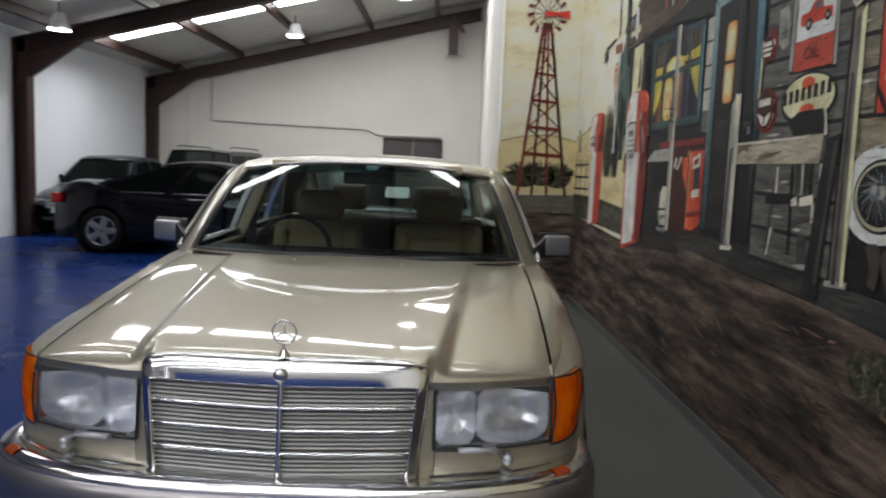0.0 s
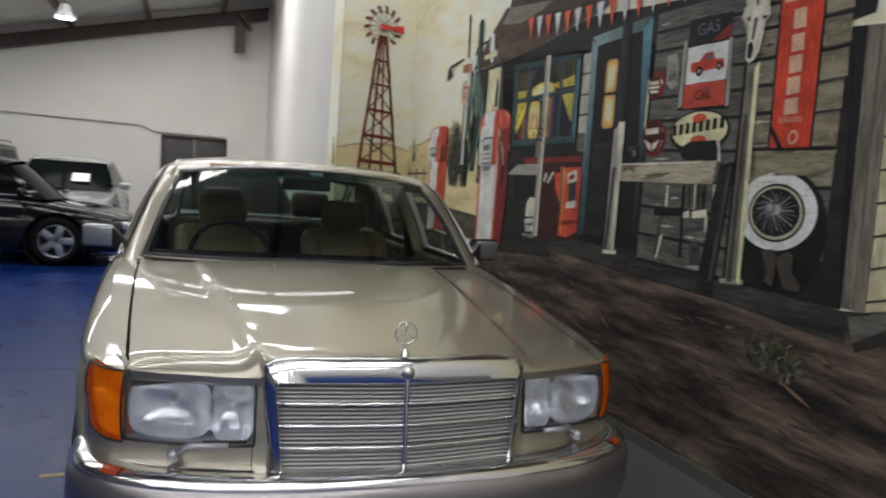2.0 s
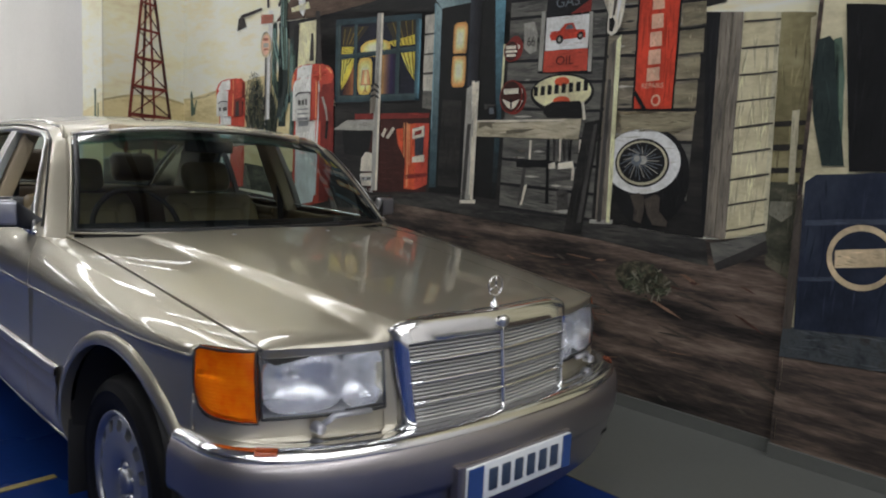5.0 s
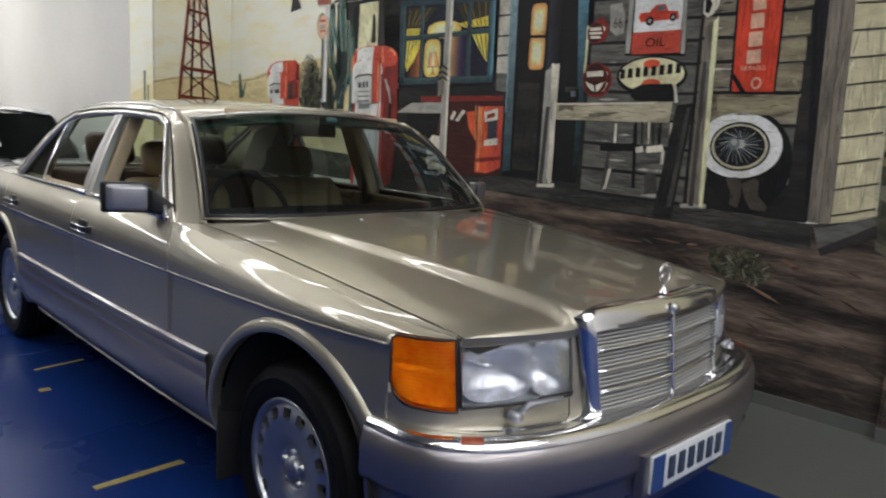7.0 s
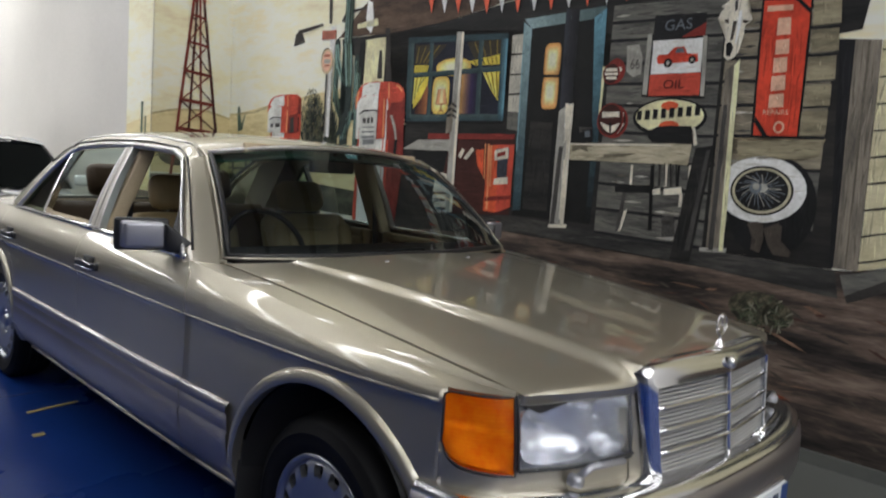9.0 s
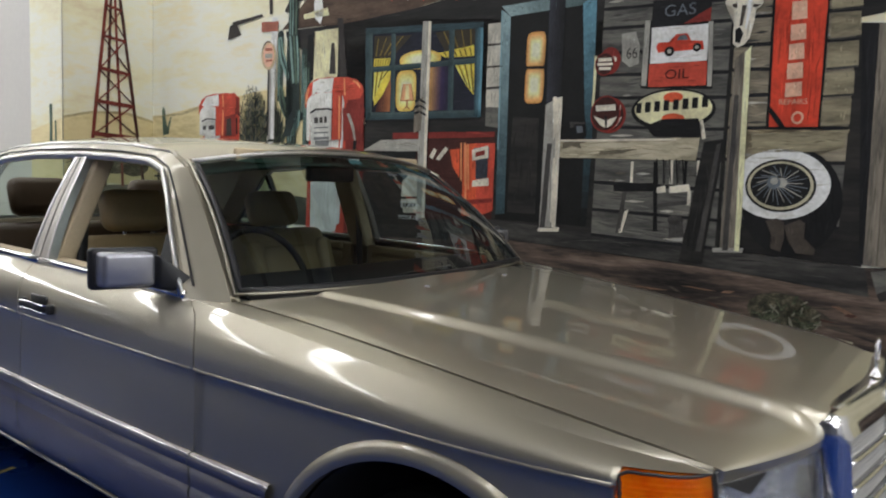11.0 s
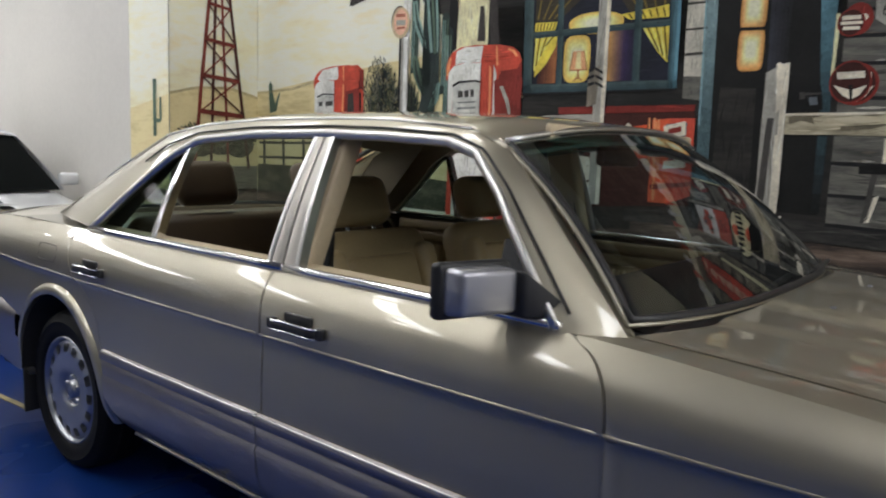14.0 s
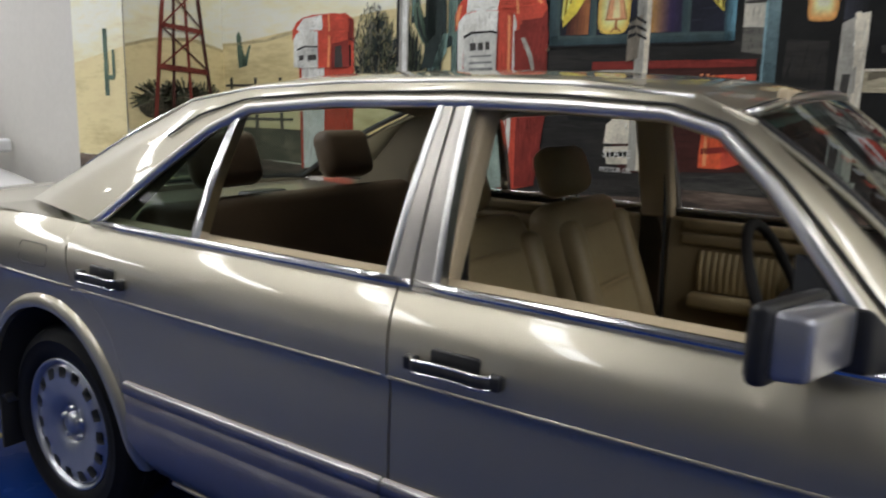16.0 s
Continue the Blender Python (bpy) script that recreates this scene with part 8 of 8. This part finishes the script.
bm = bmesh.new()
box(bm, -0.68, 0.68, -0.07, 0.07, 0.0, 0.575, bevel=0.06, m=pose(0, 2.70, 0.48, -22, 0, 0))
part("rear_backrest", bm, M_TANSHADE, car, "tan leather rear backrest, darkened for the cabin's shade")
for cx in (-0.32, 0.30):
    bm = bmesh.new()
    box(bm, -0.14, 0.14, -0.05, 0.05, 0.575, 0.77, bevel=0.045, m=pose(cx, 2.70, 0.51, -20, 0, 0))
    part("rear_headrest", bm, M_TANSHADE, car, "padded leather headrest")
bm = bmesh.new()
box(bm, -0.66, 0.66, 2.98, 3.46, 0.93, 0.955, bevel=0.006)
part("parcel_shelf", bm, M_TANSHADE, car)
bm = bmesh.new()
box(bm, -0.10, 0.10, 3.05, 3.13, 0.955, 1.0, bevel=0.015)
part("brake_light_box", bm, M_BLACK, car)
bm = bmesh.new()
grid(bm, lambda u, v: ((2 * u - 1) * 0.70, 0.74 + 0.46 * v, 0.955 + 0.03 * math.sin(math.pi * min(1, v * 1.1)) - 0.10 * max(0, v - 0.8) / 0.2), 12, 10)
lip(bm, (0, 0, -0.25))
part("dashboard", bm, M_DASH, car, "dark padded dashboard")
bm = bmesh.new()
tube(bm, [Vector((-0.36, 1.12, 0.935)) + Vector((0.19 * math.cos(2 * math.pi * i / 36), 0.08 * math.sin(2 * math.pi * i / 36), 0.175 * math.sin(2 * math.pi * i / 36))) for i in range(36)], 0.012, 8, closed=True)
sw = part("steering_wheel", bm, M_DASH, car, "black leather steering wheel")
bm = bmesh.new()
box(bm, -0.44, -0.28, 1.09, 1.14, 0.895, 0.965, bevel=0.015)
tube(bm, [(-0.53, 1.12, 0.935), (-0.19, 1.12, 0.935)], 0.014, 6)
tube(bm, [(-0.36, 1.10, 0.93), (-0.36, 0.95, 0.88)], 0.03, 8)
part("wheel_hub", bm, M_DASH, sw)
bm = bmesh.new()
box(bm, -0.12, 0.12, 1.17, 1.20, 1.285, 1.345, bevel=0.012)
tube(bm, [(0, 1.18, 1.34), (0, 1.16, 1.385)], 0.008, 6)
part("rear_view_mirror", bm, M_BLACK, car, "black interior mirror")
for sx in (-1, 1):
    bm = bmesh.new()
    box(bm, sx * 0.30 - 0.17, sx * 0.30 + 0.17, 1.14, 1.16, 1.345, 1.392, bevel=0.008)
    part("sun_visor", bm, M_CREAM, car)
    for ya, yb in ((0.86, 1.70), (1.82, 2.80)):
        bm = bmesh.new()
        box(bm, sx * 0.755, sx * 0.79, ya, yb, 0.40, 0.958, bevel=0.012)
        card = part("door_card", bm, M_CARD, car, "tan inner door panel")
        bm = bmesh.new()
        n_ = int((yb - ya - 0.24) / 0.024)
        grid(bm, lambda u, v: (sx * (0.752 - 0.010 * abs(math.sin(math.pi * n_ * u)) ** 0.6 - 0.012 * math.sin(math.pi * v)), ya + 0.12 + (yb - ya - 0.24) * u, 0.695 + 0.15 * v), n_ * 6, 5, weld=0)
        part("pleated_panel", bm, M_TAN, card, "pleated tan leather panel")
        for k in range(2):
            bm = bmesh.new()
            box(bm, sx * 0.735, sx * 0.765, ya + 0.05, yb - 0.05, 0.862 + 0.055 * k, 0.905 + 0.055 * k, bevel=0.012)
            part("door_top_roll", bm, M_CARD, card)
        bm = bmesh.new()
        box(bm, sx * 0.69, sx * 0.76, ya + 0.12, yb - 0.10, 0.63, 0.69, bevel=0.02)
        part("armrest", bm, M_TAN, card)
    bm = bmesh.new()
    box(bm, -0.035, 0.035, 1.69, 1.81, 0.0, 0.40, bevel=0.012)
    for v in bm.verts:
        v.co.z += 0.95
        v.co.x = sx * (glass_x(1.75, v.co.z) - 0.052 + v.co.x * sx)
    part("inner_pillar", bm, M_CREAM, car)
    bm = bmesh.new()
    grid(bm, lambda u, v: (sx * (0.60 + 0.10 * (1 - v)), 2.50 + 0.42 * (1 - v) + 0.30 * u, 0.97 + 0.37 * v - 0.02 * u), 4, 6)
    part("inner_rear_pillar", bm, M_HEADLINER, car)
    bm = bmesh.new()
    tube(bm, [(sx * 0.665, 1.72, 1.30), (sx * 0.70, 1.71, 1.1), (sx * 0.72, 1.70, 0.75), (sx * 0.70, 1.68, 0.50)], 0.022, 6, flat=0.003)
    part("seat_belt", bm, M_BLACK, car, "black seat belt")
bm = bmesh.new()
box(bm, -0.70, 0.70, 0.95, 2.9, 0.34, 0.36)
part("carpet", bm, M_CARPET, car, smooth=False)
bm = bmesh.new()
box(bm, -0.13, 0.13, 1.05, 1.75, 0.36, 0.62, bevel=0.03)
part("centre_console", bm, M_TANSHADE, car)
bm = bmesh.new()
box(bm, -0.7, 0.7, 0.84, 0.87, 0.3, 0.93)
part("bulkhead", bm, M_VOID, car, smooth=False)
bm = bmesh.new()
box(bm, -0.72, 0.72, 3.02, 3.05, 0.3, 0.92)
part("rear_bulkhead", bm, M_VOID, car, smooth=False)
# aerial base and washer jets
for x in (-0.22, 0.22):
    bm = bmesh.new()
    box(bm, x - 0.007, x + 0.007, 0.50, 0.512, hood_z(x, 0.5) - 0.002, hood_z(x, 0.5) + 0.005, bevel=0.002)
    part("washer_jet", bm, M_HOUSING, car)

# ---- cars parked behind ----


def parked_car(name, label, at, length, width, height, paint_, kind="saloon", group="parked cars", front=0.19, axle=0.80, trim=M_BLACK):
    """A parked car with its nose towards -y of its own axes, on its wheels."""
    t = thing(name, label, "car", group, at=at)
    L, W, H = length, width / 2, height
    suv = kind == "suv"
    belt = H * (0.60 if suv else 0.64)
    nose_z, tail_z = H * (0.58 if suv else 0.50), H * (0.62 if suv else 0.72 if kind == "coupe" else 0.66)
    r = 0.36 if suv else 0.315
    fa, ra = front * L, axle * L
    top_z = curve([0, 0.04 * L, 0.24 * L, 0.34 * L, 0.7 * L, 0.85 * L, 0.97 * L, L], [nose_z * 0.82, nose_z * 0.96, belt * 0.93, belt, belt * 1.03, tail_z * 1.04, tail_z, tail_z * 0.86])
    plan = curve([0, 0.03 * L, 0.12 * L, 0.3 * L, 0.75 * L, 0.93 * L, L], [W * 0.66, W * 0.82, W * 0.95, W, W, W * 0.92, W * 0.74])

    def section(y, v):
        """From the sill (0) over the shoulder to the middle of the bonnet line (1)."""
        z0, zt, w = 0.20, top_z(y), plan(y)
        for c in (fa, ra):
            if abs(y - c) < r + 0.05:
                z0 = max(z0, r + math.sqrt((r + 0.05) ** 2 - (y - c) ** 2))
        if v < 0.7:
            k = v / 0.7
            z = z0 + (zt * 0.95 - z0) * k
            q = (z - 0.2) / (zt - 0.2)
            return (w * (0.94 + 0.06 * math.sin(math.pi * min(1, 0.15 + q * 0.9)) - 0.05 * q ** 4), z)
        k = (v - 0.7) / 0.3
        return (w * 0.92 * (1 - k ** 1.4) + (0.0), zt * 0.95 + zt * 0.05 * math.sin(math.pi / 2 * min(1, k * 1.6)))
    bm = bmesh.new()
    n = 64
    for s in (-1, 1):
        grid(bm, lambda u, v: (s * section(L * u, v)[0], L * u, section(L * u, v)[1]), n, 16, weld=0)
    bmesh.ops.remove_doubles(bm, verts=bm.verts[:], dist=1e-4)
    part("body", bm, paint_, t)
    bm = bmesh.new()
    box(bm, -W * 0.78, W * 0.78, 0.12 * L, 0.92 * L, 0.17, top_z(0.5 * L) * 0.72)
    part("chassis", bm, M_VOID, t, smooth=False)
    # cabin of glass under a painted roof
    ws0, ws1 = (0.27 * L, 0.40 * L) if not suv else (0.28 * L, 0.37 * L)
    rs1, rs0 = (0.93 * L, 0.985 * L) if suv else (0.60 * L, 0.965 * L) if kind == "coupe" else (0.68 * L, 0.88 * L)
    wt, wb = W * (0.70 if not suv else 0.76), W * 0.90

    def cabin(u, v, g=0.0):
        yb, yt = ws0 + (rs0 - ws0) * u, ws1 + (rs1 - ws1) * u
        zt = H - 0.02 - 0.035 * (2 * u - 1) ** 2 * (1.6 if not suv else 0.8)
        y = yb + (yt - yb) * v
        return (wb + (wt - wb) * v ** 1.2 - g, y, belt * 0.97 + (zt - belt * 0.97) * v)
    for s in (-1, 1):
        bm = bmesh.new()
        grid(bm, lambda u, v: (lambda p: (s * p[0], p[1], p[2]))(cabin(u, v)), 16, 6, weld=0)
        side = part("cabin_side", bm, paint_, t)
        cuts = (0.05, 0.44, 0.49, 0.90)
        for a, b in ((cuts[0], cuts[1]), (cuts[2], cuts[3])):
            bm = bmesh.new()
            grid(bm, lambda u, v: (lambda p: (s * (p[0] + 0.004), p[1], p[2]))(cabin(a + (b - a) * u, 0.10 + 0.76 * v)), 6, 4, weld=0)
            part("side_window", bm, M_BGGLASS, side, "dark tinted window")
            bm = bmesh.new()
            tube(bm, [(lambda p: (s * (p[0] + 0.006), p[1], p[2]))(cabin(a + (b - a) * k / 6, 0.09)) for k in range(7)], 0.006, 6)
            part("window_strip", bm, trim, side)
    for u, nm in ((0.0, "windscreen"), (1.0, "rear_window")):
        bm = bmesh.new()
        a, b = cabin(u, 0.0), cabin(u, 0.97)
        sg = -1 if u == 0 else 1
        grid(bm, lambda p, v: ((2 * p - 1) * 0.95 * (a[0] + (b[0] - a[0]) * v), a[1] + (b[1] - a[1]) * v + sg * 0.08 * (1 - (2 * p - 1) ** 2), a[2] + (b[2] - a[2]) * v), 12, 6, weld=0)
        part(nm, bm, M_BGGLASS, t, "dark reflecting glass")
    bm = bmesh.new()

    def roof_fn(u, v):
        p = cabin(v, 0.93)
        k = 2 * u - 1
        yo = -0.07 * (1 - k * k) * (1 - v) + 0.07 * (1 - k * k) * v
        return (k * (p[0] + 0.004), p[1] + yo, p[2] + 0.045 * (1 - abs(k) ** 2.5) + 0.01)
    grid(bm, roof_fn, 14, 14, weld=0)
    part("roof", bm, paint_, t)
    # lamps, grille, bumper line, mirrors
    for s in (-1, 1):
        bm = bmesh.new()
        hz = nose_z * 0.80
        box(bm, s * W * 0.50, s * W * 0.86, 0.01 * L, 0.055 * L, hz - 0.05, hz + 0.06, bevel=0.025)
        part("headlamp", bm, M_BGLAMP, t, "clear glass headlamp")
        bm = bmesh.new()
        box(bm, s * W * 0.55, s * W * 0.90, 0.962 * L, 0.995 * L, tail_z * 0.72, tail_z * 0.86, bevel=0.02)
        part("tail_lamp", bm, M_REDLENS, t, "red tail lamp")
        bm = bmesh.new()
        box(bm, s * (W - 0.02), s * (W + 0.15), ws0 + 0.22, ws0 + 0.30, belt + 0.0, belt + 0.11, bevel=0.03)
        part("door_mirror", bm, paint_, t)
        for c, nm in ((fa, "wheel"), (ra, "wheel")):
            bm = bmesh.new()
            prof = [(r * 0.66, 0.0), (r * 0.72, 0.012), (r * 0.93, 0.008), (r, -0.03), (r, -0.17), (r * 0.9, -0.2), (0, -0.2)]
            lathe(bm, [(q, s * h) for q, h in prof], 32, 'x', (s * (W - 0.045), c, r))
            wv = part("wheel", bm, M_RUBBER, t, "black tyre on a silver alloy wheel")
            bm = bmesh.new()
            lathe(bm, [(r * 0.67, s * -0.004), (r * 0.64, s * 0.006), (r * 0.60, s * -0.02)], 32, 'x', (s * (W - 0.045), c, r))
            for k in range(5):
                a = 2 * math.pi * k / 5 + 0.3
                mm = Matrix.Translation((s * (W - 0.06), c, r)) @ Matrix.Rotation(a, 4, 'X')
                box(bm, -0.012, 0.014, -r * 0.14, r * 0.14, r * 0.05, r * 0.64, bevel=0.006, m=mm)
            part("alloy_rim", bm, M_ALLOY, wv, "silver five-spoke rim")
            bm = bmesh.new()
            lathe(bm, [(r * 0.62, s * -0.05), (0, s * -0.05)], 24, 'x', (s * (W - 0.045), c, r))
            part("brake", bm, M_VOID, wv)
            bm = bmesh.new()
            lathe(bm, [(r + 0.045, 0.0), (r + 0.045, -0.22), (0, -0.22)], 24, 'x', (0, c, r))
            for v in bm.verts:
                v.co.x = s * (W - 0.02 + v.co.x)
            part("wheel_well", bm, M_VOID, t)
        for yy in (0.33 * L, 0.56 * L, 0.74 * L):
            bm = bmesh.new()
            tube(bm, [(s * (section(yy, v)[0] + 0.001), yy, section(yy, v)[1]) for v in span(0.12, 0.68, 10)], 0.004, 4)
            part("door_seam", bm, M_VOID, t)
        for yy in (0.52 * L, 0.71 * L):
            bm = bmesh.new()
            p = section(yy, 0.60)
            box(bm, s * p[0], s * (p[0] + 0.025), yy - 0.08, yy + 0.08, p[1] - 0.012, p[1] + 0.015, bevel=0.008)
            part("door_handle", bm, paint_, t)
    bm = bmesh.new()
    box(bm, -W * 0.42, W * 0.42, -0.006 * L, 0.03 * L, nose_z * 0.66, nose_z * 0.88, bevel=0.02)
    gr = part("grille", bm, M_BLACK, t, "dark grille")
    for k in range(4):
        z = nose_z * (0.69 + 0.05 * k)
        bm = bmesh.new()
        box(bm, -W * 0.40, W * 0.40, -0.010 * L, -0.004 * L, z, z + 0.012)
        part("grille_bar", bm, M_BRUSHED, gr, smooth=False)
    bm = bmesh.new()
    box(bm, -W * 0.5, W * 0.5, -0.004 * L, 0.03 * L, 0.25, 0.31, bevel=0.012)
    part("lower_intake", bm, M_BLACK, t)
    boxes("number_plate", [(-0.18, 0.18, -0.016 * L, -0.010 * L, 0.38, 0.48)], M_PLATE, t)
    if kind == "suv":
        for s in (-1, 1):
            bm = bmesh.new()
            tube(bm, [(s * wt * 0.92, ws1 + 0.2, H + 0.02), (s * wt * 0.92, ws1 + 0.3, H + 0.05), (s * wt * 0.92, rs1 - 0.3, H + 0.05), (s * wt * 0.92, rs1 - 0.2, H + 0.02)], 0.014, 6)
            part("roof_rail", bm, M_BLACK, t)
    return t


M_BGGLASS = mat("dark_car_glass", (0.004, 0.005, 0.005), 0.1, 0, 0.1, 4, 30, coat=0.0, spec=0.12)
M_BGGLASS.node_tree.nodes["Principled BSDF"].inputs["IOR"].default_value = 1.18
M_BGLAMP = mat("lamp_cluster", (0.55, 0.58, 0.62), 0.08, 0.5, 0.3, 14, 60, 0.2, coat=1.0)
BLACKCAR = mat("black_car_paint", (0.006, 0.006, 0.008), 0.12, 0, 0.1, 3, 300, coat=0.4, spec=0.2)
DARKCAR = mat("dark_blue_car_paint", (0.010, 0.013, 0.022), 0.28, 0.1, 0.1, 3, 300, coat=0.2, spec=0.3)
GREENCAR = mat("dull_black_car_paint", (0.009, 0.009, 0.009), 0.25, 0.1, 0.1, 3, 300, coat=0.2, spec=0.3)
WHITECAR = mat("white_car_paint", (0.70, 0.71, 0.72), 0.3, 0, 0.03, 3, 300, coat=1.0)
SILVERCAR = mat("silver_car_paint", (0.42, 0.43, 0.43), 0.3, 0.4, 0.05, 3, 300, coat=1.0)
# nose towards the bay's right: turned about z
parked_car("black_coupe", "glossy black low car parked across the bay", pose(-1.12, 8.5, 0, 0, 0, 90), 4.0, 1.76, 1.33, BLACKCAR, "coupe", front=0.24, axle=0.815, trim=M_BRUSHED)
parked_car("white_sedan", "white saloon with a paper behind the windscreen", pose(0.0, 5.5, 0, 0, 0, 0), 4.55, 1.62, 1.41, WHITECAR)
parked_car("silver_sedan", "silver saloon with a paper behind the windscreen", pose(-2.45, 9.75, 0, 0, 0, 0), 4.3, 1.66, 1.40, SILVERCAR)
parked_car("dark_wagon", "black off-roader parked along the rear wall", pose(-4.42, 10.3, 0, 0, 0, 0), 4.5, 1.50, 1.56, GREENCAR, "suv")
parked_car("dark_hatch", "dark blue small car parked by the side wall", pose(-5.89, 9.6, 0, 0, 0, 0), 4.0, 1.44, 1.36, DARKCAR)
parked_car("white_hatch", "white car parked before the rear door", pose(-0.02, 10.3, 0, 0, 0, 0), 4.1, 1.60, 1.36, WHITECAR)
for x, y, z, w in ((-0.215, 6.80, 1.045, 0.30), (-2.22, 11.02, 1.06, 0.26)):
    bm = bmesh.new()
    box(bm, -w / 2, w / 2, -0.003, 0.0, -0.1, 0.1, m=pose(x, y, z, -50, 0, 0))
    tagged(obj("price_card", bm, M_PAPER, smooth=False), "white paper card on a windscreen", "card", "price cards")
